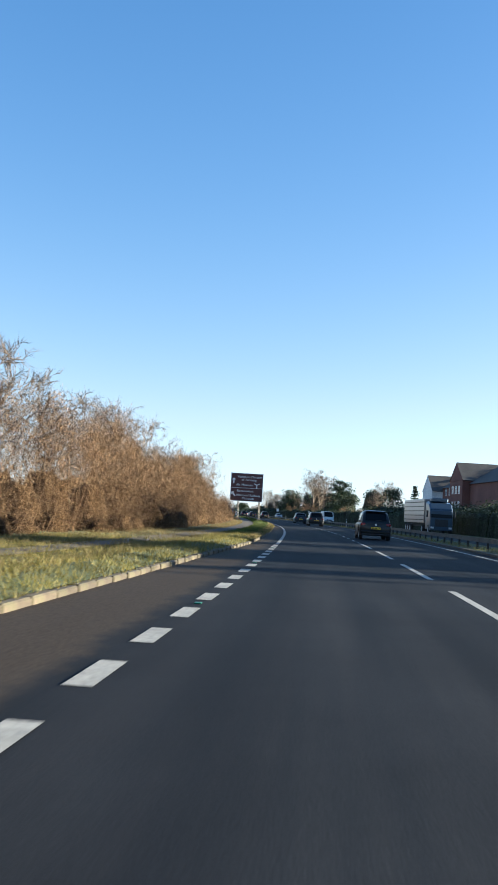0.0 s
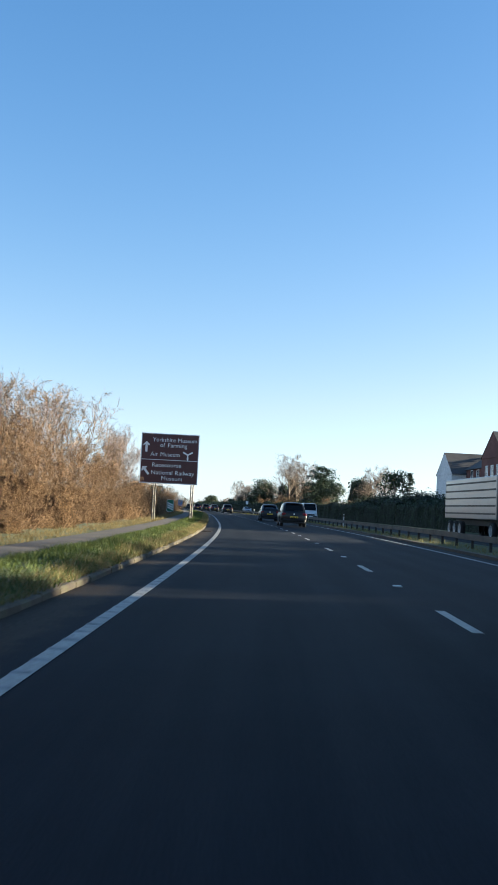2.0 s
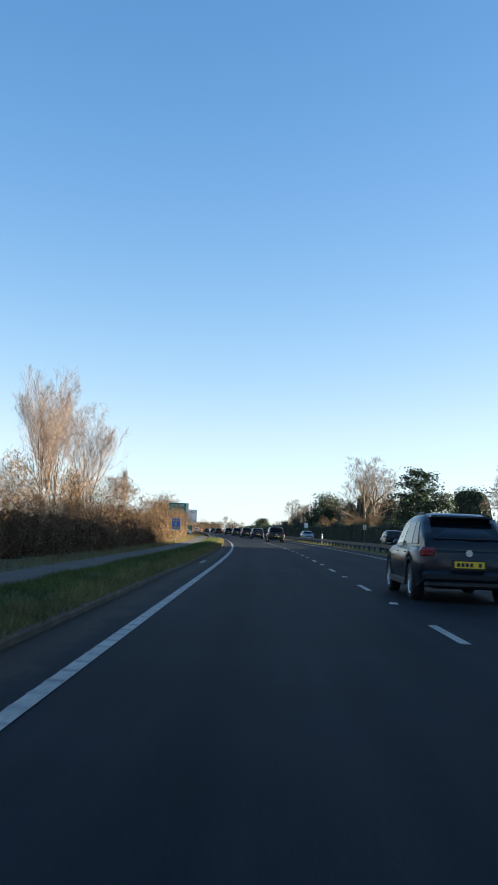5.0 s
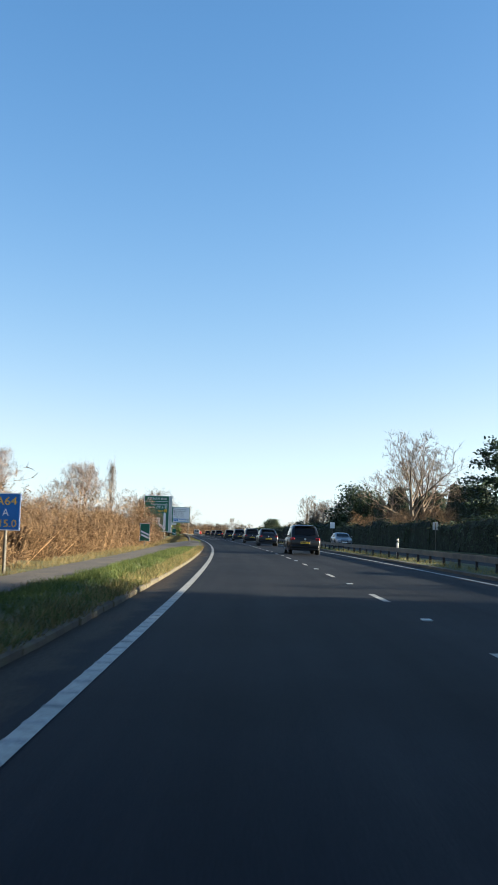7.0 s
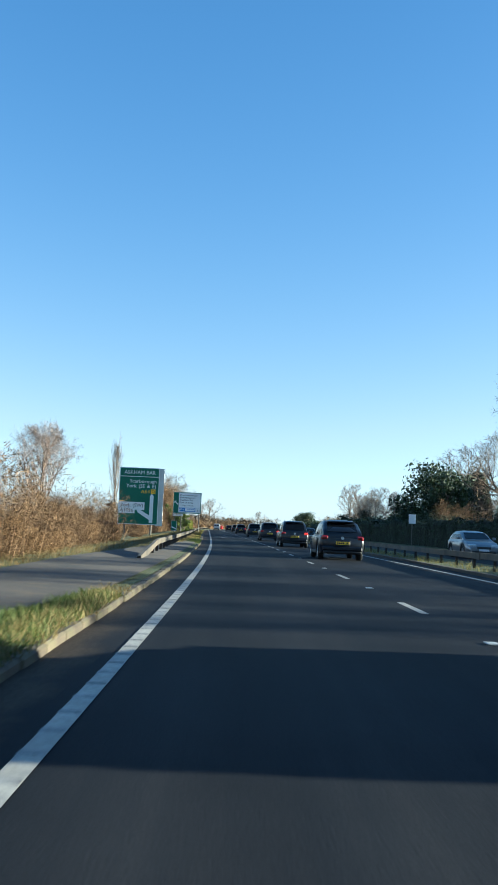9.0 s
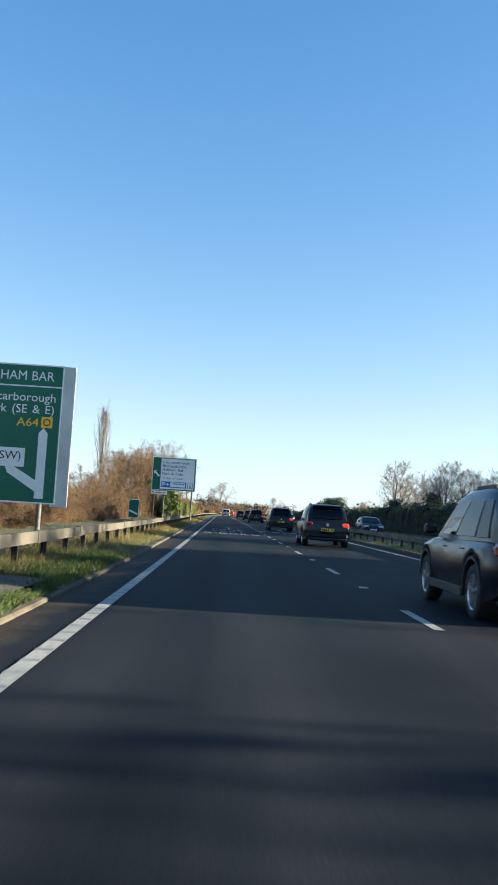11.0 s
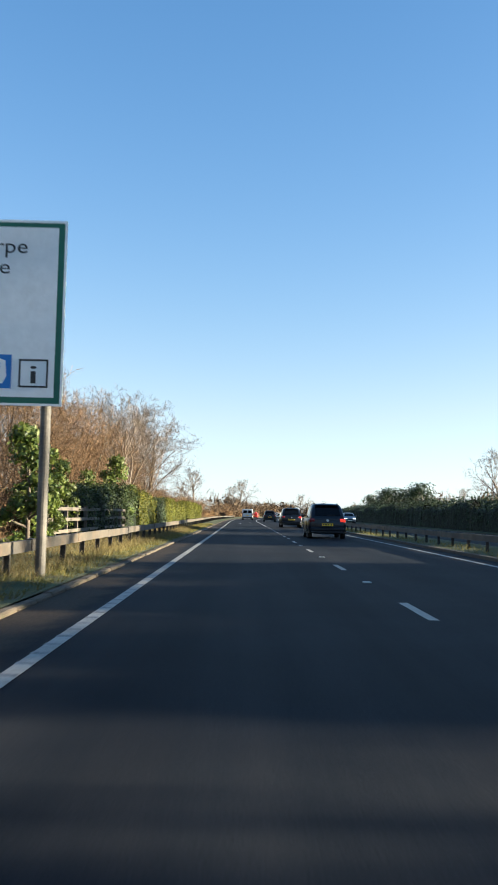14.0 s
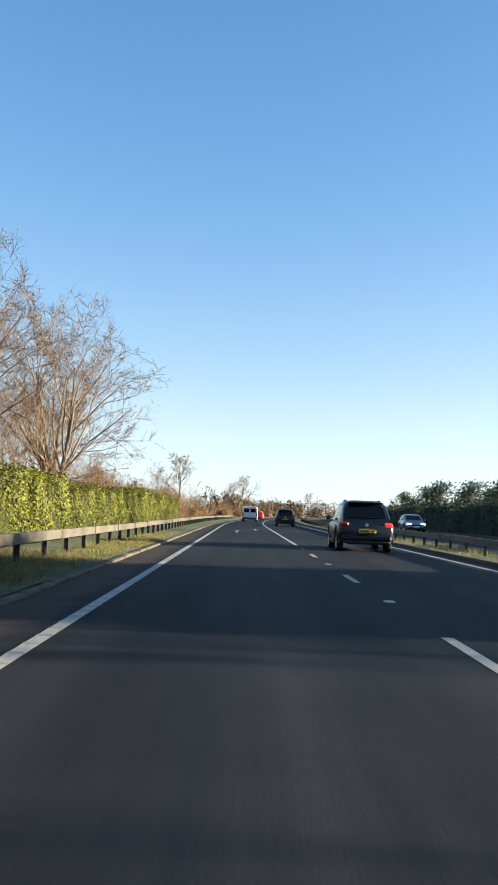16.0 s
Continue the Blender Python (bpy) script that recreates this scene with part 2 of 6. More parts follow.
M_ROAD = asphalt("asphalt", (0.0125, 0.0145, 0.0188), (0.0285, 0.0285, 0.0315))
M_STRIP = gritty_margin("margin asphalt", (0.0135, 0.015, 0.0185), (0.029, 0.0285, 0.0305), (0.066, 0.051, 0.038))
M_PATH = surface("footpath tarmac", (0.046, 0.036, 0.03), (0.08, 0.061, 0.048), 0.7, 40, 0.9, bump=0.3, coords="World", stain=(0.1, 0.07, 0.042))
M_PAINT = surface("road paint", (0.28, 0.262, 0.228), (0.4, 0.375, 0.328), 1.5, 22, 0.6, bump=0.2, dist=0.004, coords="World", stain=(0.2, 0.19, 0.18), stain_scale=9)
M_WORN = surface("worn road paint", (0.16, 0.158, 0.152), (0.3, 0.29, 0.28), 2.5, 26, 0.65, bump=0.2, dist=0.004, coords="World", stain=(0.09, 0.085, 0.083), stain_scale=11)
M_KERB = surface("kerb concrete", (0.05, 0.037, 0.024), (0.098, 0.072, 0.047), 1.2, 25, 0.9, bump=0.4, stain=(0.07, 0.065, 0.03), stain_scale=2.2, vary=0.2)
M_SOIL = surface("verge turf", (0.035, 0.05, 0.012), (0.075, 0.082, 0.022), 0.9, 16, 0.95, bump=0.8, dist=0.04, coords="World", stain=(0.095, 0.075, 0.035), stain_scale=1.1)
M_GROUND = surface("field ground", (0.08, 0.085, 0.035), (0.15, 0.12, 0.06), 0.05, 3, 0.95, bump=0.6, dist=0.05, coords="World")
M_GRASS = leafy("grass blades", (0.034, 0.062, 0.012), (0.115, 0.128, 0.03), 0.7, 0.3)
M_OLIVE = leafy("yellowed grass blades", (0.085, 0.085, 0.018), (0.25, 0.2, 0.05), 0.6, 0.3)
M_DRYGRASS = leafy("dry grass blades", (0.13, 0.1, 0.035), (0.25, 0.19, 0.08), 0.7, 0.3)
M_TWIG = leafy("brown twigs", (0.075, 0.043, 0.018), (0.22, 0.134, 0.068), 0.85, 0.0)
M_DEAD = leafy("withered leaves", (0.06, 0.032, 0.014), (0.16, 0.09, 0.036), 0.75, 0.2)
M_BARK = surface("bark", (0.08, 0.06, 0.045), (0.15, 0.115, 0.085), 1.0, 14, 0.9, bump=0.6, dist=0.03, stain=(0.12, 0.13, 0.07))
M_BRANCH = leafy("branches", (0.075, 0.052, 0.036), (0.16, 0.115, 0.08), 0.85, 0.0)
M_PALEBARK = leafy("pale branches", (0.085, 0.062, 0.046), (0.185, 0.14, 0.104), 0.85, 0.0)
M_LAUREL = leafy("laurel leaves", (0.04, 0.056, 0.005), (0.16, 0.148, 0.01), 0.65, 0.2)
M_IVY = leafy("ivy leaves", (0.045, 0.075, 0.012), (0.14, 0.165, 0.03), 0.5, 0.25)
M_HOLLY = leafy("holly and ivy leaves", (0.016, 0.03, 0.01), (0.07, 0.09, 0.026), 0.55, 0.2)
M_DARKLEAF = leafy("dark evergreen leaves", (0.012, 0.024, 0.011), (0.036, 0.05, 0.018), 0.6, 0.12)
M_CONIFER = leafy("conifer needles", (0.012, 0.028, 0.015), (0.034, 0.052, 0.024), 0.6, 0.1)
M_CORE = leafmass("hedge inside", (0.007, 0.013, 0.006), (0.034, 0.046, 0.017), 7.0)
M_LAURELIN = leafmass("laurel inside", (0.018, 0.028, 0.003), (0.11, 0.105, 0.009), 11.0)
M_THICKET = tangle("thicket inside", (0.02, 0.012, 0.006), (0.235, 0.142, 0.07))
M_WOOD_FAR = leafy("distant leafless woods", (0.06, 0.04, 0.024), (0.13, 0.09, 0.055), 0.85, 0.0)
M_STEEL = surface("weathered galvanised steel", (0.05, 0.042, 0.034), (0.115, 0.093, 0.068), 0.8, 18, 0.7, 0.1, 0.15, stain=(0.11, 0.075, 0.045), stain_scale=1.6, coords="World")
M_STEELDARK = surface("grimy steel posts", (0.022, 0.02, 0.019), (0.05, 0.044, 0.038), 1.5, 20, 0.7, 0.3, 0.2, stain=(0.1, 0.07, 0.045), stain_scale=3)
M_POST = surface("galvanised sign post", (0.075, 0.066, 0.055), (0.13, 0.115, 0.098), 2, 30, 0.6, 0.2, 0.1, stain=(0.14, 0.115, 0.085), stain_scale=4)
M_ALU = surface("bare aluminium sheet", (0.42, 0.42, 0.42), (0.55, 0.55, 0.54), 0.6, 8, 0.45, 0.5, 0.05, stain=(0.36, 0.35, 0.33), grit=0.05)
M_BROWN = surface("brown sign sheeting", (0.062, 0.016, 0.017), (0.078, 0.02, 0.02), 0.5, 5, 0.4, bump=0.03, stain=(0.07, 0.024, 0.022), stain_scale=1, grit=0.05)
M_GREEN = surface("green sign sheeting", (0.004, 0.1, 0.055), (0.006, 0.125, 0.068), 0.5, 5, 0.4, bump=0.03, stain=(0.006, 0.09, 0.05), stain_scale=1, grit=0.05)
M_WHITE = surface("white sign sheeting", (0.74, 0.74, 0.73), (0.82, 0.82, 0.81), 0.6, 6, 0.45, bump=0.03, stain=(0.72, 0.715, 0.7), stain_scale=1.2, grit=0.05)
M_BLUE = surface("blue sign sheeting", (0.01, 0.13, 0.42), (0.015, 0.16, 0.5), 0.6, 6, 0.4, bump=0.03, stain=(0.02, 0.13, 0.38), stain_scale=1.2, grit=0.05)
M_YELLOW = plain("yellow sign sheeting", (0.85, 0.5, 0.01), 0.45)
M_INK = plain("black sign sheeting", (0.012, 0.012, 0.012), 0.45)
M_RUBBER = surface("tyre rubber", (0.014, 0.014, 0.015), (0.022, 0.022, 0.022), 4, 40, 0.85, bump=0.2)
M_RIM = surface("alloy", (0.45, 0.46, 0.48), (0.58, 0.59, 0.6), 3, 20, 0.3, 0.9, 0.02)
M_GLASS = plain("tinted car glass", (0.004, 0.005, 0.007), 0.06, 0.0, 0.0, spec=0.16)
M_TAIL = plain("red lamp lens", (0.16, 0.006, 0.008), 0.15, 0.0, 0.6)
M_TAILON = plain("lit red lamp", (0.3, 0.012, 0.012), 0.15, 0.0, 0.6, (1.0, 0.06, 0.03), 0.16)
M_HEAD = plain("headlamp lens", (0.7, 0.72, 0.74), 0.1, 0.2, 0.8)
M_HEADON = plain("lit headlamp", (0.8, 0.82, 0.85), 0.1, 0.0, 0.8, (1.0, 0.97, 0.9), 0.5)
M_PLATEY = plain("yellow plate", (0.78, 0.5, 0.02), 0.45)
M_PLATEW = plain("white plate", (0.75, 0.75, 0.74), 0.45)
M_TRIM = surface("black plastic trim", (0.018, 0.018, 0.019), (0.028, 0.028, 0.029), 5, 60, 0.6, bump=0.1)
M_BRICK = surface("red brick wall", (0.12, 0.052, 0.042), (0.17, 0.075, 0.058), 0.4, 6, 0.9, bump=0.3, stain=(0.1, 0.05, 0.042))
M_RENDER = surface("pale render wall", (0.62, 0.62, 0.62), (0.72, 0.72, 0.71), 0.4, 5, 0.85, bump=0.1, stain=(0.52, 0.52, 0.51))
M_TILE = surface("dark roof tiles", (0.05, 0.045, 0.045), (0.085, 0.075, 0.07), 0.5, 9, 0.85, bump=0.5, stain=(0.06, 0.06, 0.045))
M_PANE = plain("window glass", (0.05, 0.06, 0.075), 0.05, 0.0, 0.3)
M_FRAME = plain("white window frame", (0.75, 0.75, 0.74), 0.5)
M_FENCE = surface("weathered fence wood", (0.08, 0.066, 0.052), (0.15, 0.12, 0.092), 1, 20, 0.9, bump=0.4, stain=(0.11, 0.1, 0.07))
M_IRON = surface("cast iron", (0.06, 0.045, 0.038), (0.1, 0.08, 0.065), 4, 40, 0.7, 0.5, 0.3)
M_STUD = plain("stud casting", (0.42, 0.42, 0.4), 0.5, 0.3)


# ---- building helpers ----
def mesh_object(name, verts, faces, mat, parent=None, smooth=False, label="", m=None):
    me = bpy.data.meshes.new(name)
    me.from_pydata([tuple(v) for v in verts], [], [tuple(f) for f in faces])
    me.materials.append(mat)
    if smooth:
        me.shade_smooth()
    ob = new(name, me)
    if m is not None:
        ob.matrix_world = m
    if parent is not None:
        ob.parent = parent
    if label:
        tagged(ob, label=label)
    return ob


def part(name, bm, mat, parent=None, label="", smooth=False):
    me = bpy.data.meshes.new(name)
    bm.normal_update()
    bm.to_mesh(me)
    bm.free()
    me.materials.append(mat)
    if smooth:
        me.shade_smooth()
    ob = new(name, me)
    if parent is not None:
        ob.parent = parent
    if label:
        tagged(ob, label=label)
    return ob


def share(name, me, m, parent=None):
    ob = new(name, me)
    if parent is not None:
        ob.parent = parent
    ob.matrix_basis = m
    return ob


def empty(name, m, label, category, group="", kind=""):
    ob = new(name)
    ob.empty_display_size = 0.2
    ob.matrix_world = m
    return tagged(ob, label, category, group, kind)


def box(bm, x0, x1, y0, y1, z0, z1, bev=0.0):
    r = bmesh.ops.create_cube(bm, size=1.0, matrix=Matrix.Translation(((x0 + x1) / 2, (y0 + y1) / 2, (z0 + z1) / 2)) @ Matrix.Diagonal((x1 - x0, y1 - y0, z1 - z0, 1)))
    if bev:
        es = {e for v in r["verts"] for e in v.link_edges}
        bmesh.ops.bevel(bm, geom=list(es), offset=bev, segments=1, affect="EDGES")
    return bm


def boxes(*bs):
    bm = bmesh.new()
    for b in bs:
        box(bm, *b)
    return bm


def rod(bm, a, b, r0, r1=None, n=10, caps=True):
    a, b = Vector(a), Vector(b)
    r1 = r0 if r1 is None else r1
    m = Matrix.Translation((a + b) / 2) @ (b - a).to_track_quat("Z", "Y").to_matrix().to_4x4()
    bmesh.ops.create_cone(bm, cap_ends=caps, segments=n, radius1=r0, radius2=r1, depth=(b - a).length, matrix=m)
    return bm


def ribbon(name, s0, s1, profile, mat, step=2.0, closed=False, label="", category="", kind="structure", wob=None):
    """A strip along the road; profile: (d, z) pairs from left to right. UV in metres."""
    n = max(2, int(round((s1 - s0) / step)) + 1)
    ss = np.linspace(s0, s1, n)
    k = len(profile)
    verts, uvs, faces = [], [], []
    for s in ss:
        for j, (d, z) in enumerate(profile):
            dd = d(s) if callable(d) else d
            zz = z(s) if callable(z) else z
            if wob:
                zz += wob(s, dd, j)
            verts.append(R(s, dd, zz))
            uvs.append((dd, s))
    for i in range(n - 1):
        for j in range(k if closed else k - 1):
            j2 = (j + 1) % k
            faces.append((i * k + j, i * k + j2, (i + 1) * k + j2, (i + 1) * k + j))
    if closed:
        faces += [tuple(range(k - 1, -1, -1)), tuple((n - 1) * k + j for j in range(k))]
    ob = mesh_object(name, verts, faces, mat)
    layer = ob.data.uv_layers.new(name="UVMap")
    for loop in ob.data.loops:
        layer.data[loop.index].uv = uvs[loop.vertex_index]
    if kind:
        tagged(ob, label, category, "", kind)
    return ob


def letters(name, text, size, mat, parent, x, y, z, m=None, align="LEFT", stretch=1.0, thick=0.002, spacing=1.0, bold=0.0):
    """Writing in the built-in font as a mesh, in the xz plane facing -y (or by the pose m)."""
    c = bpy.data.curves.new(name, "FONT")
    c.body, c.size, c.align_x, c.extrude, c.space_character, c.offset = text, size, align, thick, spacing, bold
    c.resolution_u = 3
    tmp = bpy.data.objects.new(name, c)
    scene.collection.objects.link(tmp)
    bpy.context.view_layer.update()
    me = bpy.data.meshes.new_from_object(tmp.evaluated_get(bpy.context.evaluated_depsgraph_get()))
    bpy.data.objects.remove(tmp)
    base = m if m is not None else Matrix.Translation((x, y, z)) @ Matrix.Rotation(math.pi / 2, 4, "X")
    me.transform(base @ Matrix.Diagonal((1, stretch, 1, 1)))
    me.materials.clear()
    me.materials.append(mat)
    ob = new(name, me)
    ob.parent = parent
    return ob


rng = np.random.default_rng(7)

# ---- ground, roads, verges ----
def kerb_d(s):
    return float(np.interp(s, [0, 26, 40, 52, 75, 110, 165, 190, 240, 300, 340, 420, 600], [-2.0, -1.72, -1.4, -0.95, -0.9, -0.78, -0.88, -0.78, -0.65, -0.66, -0.88, -0.98, -1.0]))


def path_right(s):
    return float(np.interp(s, [30, 60, 75, 232, 246, 292], [-4.3, -3.1, -2.6, -2.4, -1.0, -0.95]))


def path_left(s):
    return float(np.interp(s, [30, 60, 75, 258, 292], [-5.2, -4.2, -3.75, -3.75, -1.9]))


g = mesh_object("ground", [(-2500, -600, -0.06), (2500, -600, -0.06), (2500, 4500, -0.06), (-2500, 4500, -0.06)], [(0, 1, 2, 3)], M_GROUND)
tagged(g, "rough winter grassland stretching to the horizon", "ground", "", "structure")
road = ribbon("road", -60, 1200, [(-0.16, 0.0), (LANE, 0.004), (FAR_LINE + 0.7, 0.0)], M_ROAD, 4.0, label="worn dark grey asphalt carriageway with two lanes", category="road")
margin = ribbon("road_margin", -60, 1200, [(lambda s: kerb_d(s) - 0.05, -0.012), (-0.16, 0.0)], M_STRIP, 4.0, label="gritty brown-grey asphalt strip beside the kerb", category="road")
far_road = ribbon("far_road", -60, 1200, [(11.2, 0.0), (15.0, 0.004), (18.9, 0.0)], M_ROAD, 4.0, label="opposite asphalt carriageway beyond the central reserve", category="road")


def lumps(s, d, j):
    return 0.05 * noise.noise((s * 0.7, d * 1.3, 0)) + 0.03 * noise.noise((s * 2.1, d * 3, 5))


def mound(s, d):
    """The turf between path and kerb stands up in a low bank; along the far barrier it lies flat."""
    k = kerb_d(s) - 0.13
    if d > k or s > 300:
        return 0.0
    return 0.15 * math.exp(-((d - (k - 0.75)) / 0.55) ** 2) * float(np.interp(s, [0, 16, 60, 75, 232, 245], [0.5, 0.6, 0.5, 1, 1, 0]))


def verge_strip(name, s0, s1, left, right, z, cols, label):
    prof = []
    for i in range(cols + 1):
        f = i / cols
        prof.append(((lambda s, f=f: left(s) * (1 - f) + right(s) * f), z))
    return ribbon(name, s0, s1, prof, M_SOIL, 1.0, label=label, category="verge", wob=lambda s, d, j: lumps(s, d, j) + mound(s, d) if 0 < j < cols else -0.0)


verge_strip("verge", -60, 700, lambda s: -16, lambda s: kerb_d(s) - 0.13, lambda s: float(np.interp(s, [280, 296], [0.085, 0.05])), 44, "rough grass verge of soil and matted turf")
verge_strip("central_reserve", -60, 900, lambda s: FAR_LINE + 0.82, lambda s: 11.2, 0.075, 5, "narrow grassy central reserve under the barrier")
verge_strip("far_verge", -60, 900, lambda s: 18.9, lambda s: 30, 0.05, 6, "shaded grass verge below the hedge")
ribbon("pavement", 30, 292, [(path_left, 0.125), (lambda s: (path_left(s) + path_right(s)) / 2, 0.145), (path_right, 0.125)], M_PATH, 1.5, label="narrow worn tarmac footpath through the verge", category="pavement")

# kerb stones: the nearest ones singly, the rest joined
kerb = empty("kerb", Matrix.Identity(4), "mossy concrete kerb edging along the verge", "kerb", kind="structure")
bm = boxes((-0.075, 0.075, -0.452, 0.452, -0.12, 0.08, 0.022))
first = part("kerb_stone", bm, M_KERB, kerb)
stone_me = first.data
s = 24.0
first.matrix_basis = RM(s, kerb_d(s) - 0.06)
stones_far = []
while s < 640:
    s += 0.915
    tilt = Matrix.Rotation(radians(rng.normal(0, 0.7)), 4, "Y") @ Matrix.Rotation(radians(rng.normal(0, 0.5)), 4, "Z")
    m = RM(s, kerb_d(s) - 0.06 + rng.normal(0, 0.006), rng.normal(0, 0.006) - (0.04 if s > 286 else 0.0)) @ tilt
    if s < 288:
        share("kerb_stone", stone_me, m, kerb)
    else:
        stones_far.append(m)
vs, fs = [], []
base_v = [v.co.copy() for v in stone_me.vertices]
base_f = [tuple(p.vertices) for p in stone_me.polygons]
for m in stones_far:
    o = len(vs)
    vs += [m @ v for v in base_v]
    fs += [tuple(i + o for i in f) for f in base_f]
tagged(mesh_object("kerb_run", vs, fs, M_KERB, kerb), kind="stuff")
far_kerb = ribbon("far_kerb", -60, 900, [(FAR_LINE + 0.68, -0.05), (FAR_LINE + 0.69, 0.09), (FAR_LINE + 0.84, 0.1), (FAR_LINE + 0.85, -0.05)], M_KERB, 3.0, label="concrete kerb of the central reserve", category="kerb")

# ---- road markings ----
def mark(name, s0, s1, d, w, mat, parent, z=0.007):
    n = max(2, int((s1 - s0) / 2) + 2)
    vs, fs = [], []
    for q in np.linspace(s0, s1, n):
        vs += [R(q, d - w / 2, z), R(q, d + w / 2, z)]
    for i in range(n - 1):
        fs.append((2 * i, 2 * i + 1, 2 * i + 3, 2 * i + 2))
    return mesh_object(name, vs, fs, mat, parent)


markings = empty("road_markings", Matrix.Identity(4), "white thermoplastic lines painted on the asphalt", "road marking", kind="structure")
mark("edge_line", 53.0, 640, 0.02, 0.14, M_PAINT, markings)
q = 0.9
while q < 52:
    mark("edge_dash", q, q + 1.0, 0.0, 0.2, M_PAINT, markings)
    q += 2.0
for q in np.arange(0.0, 60, 8.95):
    mark("warning_dash", q + 0.3, q + 6.3, LANE + 0.03, 0.13, M_PAINT, markings)
PH = 19.86
for k in range(5, 46):
    mark("lane_dash", PH + 9 * k, PH + 9 * k + 2.0, LANE + 0.03, 0.12, M_PAINT, markings)
mark("lane_line", PH + 9 * 46, 640, LANE + 0.03, 0.13, M_PAINT, markings)
mark("reserve_line", -60, 700, FAR_LINE, 0.15, M_WORN, markings)
mark("far_edge_line", -60, 700, 11.75, 0.15, M_WORN, markings)
mark("far_edge_line", -60, 700, 18.6, 0.15, M_WORN, markings)
for k in range(-3, 60):
    mark("far_lane_dash", 9 * k, 9 * k + 2.0, 15.15, 0.12, M_WORN, markings)
# raised ribs across the edge line
vs, fs = [], []
for q in np.arange(53.5, 430, 0.5):
    o = len(vs)
    vs += [R(q, -0.055, 0.012), R(q, 0.085, 0.012), R(q + 0.05, 0.085, 0.012), R(q + 0.05, -0.055, 0.012), R(q - 0.02, -0.055, 0.007), R(q - 0.02, 0.085, 0.007)]
    fs += [(o, o + 1, o + 2, o + 3), (o + 4, o + 5, o + 1, o)]
tagged(mesh_object("edge_rib", vs, fs, M_WORN, markings), kind="stuff")
# an older line left at the kerb
mark("old_line", 167.0, 169.6, -0.55, 0.12, M_WORN, markings)


# lettering stretched along the lanes
def road_word(text, s, d, width, length):
    """Tall letters, each in a cell of its own, as wide as the next; a narrow cell for the apostrophe."""
    cells = [{"'": 0.3, "W": 1.2}.get(ch, 1.0) for ch in text]
    unit = width / (sum(cells) + 0.3 * (len(text) - 1))
    x = -width / 2
    for ch, cell in zip(text, cells):
        c = letters("road_letter", ch, 1.0, M_WORN, markings, 0, 0, 0, m=Matrix.Identity(4), thick=0.001, bold=0.02 if ch == "W" else 0.0)
        co = [v.co for v in c.data.vertices]
        x0, x1 = min(v.x for v in co), max(v.x for v in co)
        y0, y1 = min(v.y for v in co), max(v.y for v in co)
        high = length if ch != "'" else length * 0.3
        c.data.transform(Matrix.Translation((x, length - high, 0)) @ Matrix.Diagonal((unit * cell / (x1 - x0), high / (y1 - y0), 1, 1)) @ Matrix.Translation((-x0, -y0, 0)))
        c.matrix_basis = RM(s, d, 0.008)
        x += unit * (cell + 0.3)


def road_arrow(s, d, length=5.0, w=0.55):
    h = length - 1.7
    vs = [(-0.075, 0, 0), (0.075, 0, 0), (0.075, h, 0), (w / 2, h - 0.1, 0), (0, length, 0), (-w / 2, h - 0.1, 0), (-0.075, h, 0)]
    ob = mesh_object("road_arrow", vs, [tuple(range(7))], M_WORN, markings)
    ob.matrix_basis = RM(s, d, 0.009)


road_word("S'BORO", 328.1, 1.82, 3.0, 2.6)
road_word("WEST", 333.25, 1.63, 2.0, 2.5)
road_word("YORK", 337.9, 1.67, 2.15, 2.8)
road_arrow(342.6, 1.8, 5.8)
road_word("S'BORO", 339.1, 5.35, 3.2, 2.8)
road_arrow(345.5, 5.6, 5.8)
road_arrow(452, 1.4, 6.0)
road_arrow(460, 2.6, 6.0)

# studs in the gaps of the lane line
bm = bmesh.new()
box(bm, -0.07, 0.07, -0.1, 0.1, 0.0, 0.02, 0.008)
stud = part("road_stud", bm, M_STUD)
tagged(stud, "white-grey reflective road stud in the lane line", "road stud", "studs along the lane line")
stud.matrix_world = RM(PH + 9 * 4 + 5.5, LANE + 0.03, 0.004)
for k in range(5, 46):
    copy_thing(stud, RM(PH + 9 * k + 5.5, LANE + 0.03, 0.004))
green = plain("green reflector", (0.01, 0.13, 0.07), 0.4)
gs = part("road_stud", boxes((-0.045, 0.045, -0.05, 0.05, 0.0, 0.016, 0.005)), green)
tagged(gs, "green reflective road stud beside the broken edge line", "road stud", "green studs along the broken edge line")
gs.matrix_world = RM(28.4, 0.0, 0.004)
for q in (38.4, 48.4):
    copy_thing(gs, RM(q, 0.0, 0.004))

# gully grates at the kerb
def gully(s):
    e = empty("gully_grate", RM(s, kerb_d(s) + 0.3, 0.0), "rusty cast-iron gully grate set beside the kerb", "drain grate", "gully grates")
    bm = bmesh.new()
    for a in ((-0.24, -0.2), (0.2, 0.24)):
        box(bm, a[0], a[1], -0.24, 0.24, -0.02, 0.008)
    for a in ((-0.24, -0.2), (0.2, 0.24)):
        box(bm, -0.2, 0.2, a[0], a[1], -0.02, 0.008)
    part("frame", bm, M_IRON, e)
    for i in range(9):
        x = -0.17 + i * 0.0425
        part("bar", boxes((x - 0.011, x + 0.011, -0.2, 0.2, -0.02, 0.006)), M_IRON, e)


for q in (106.2, 226.3):
    gully(q)


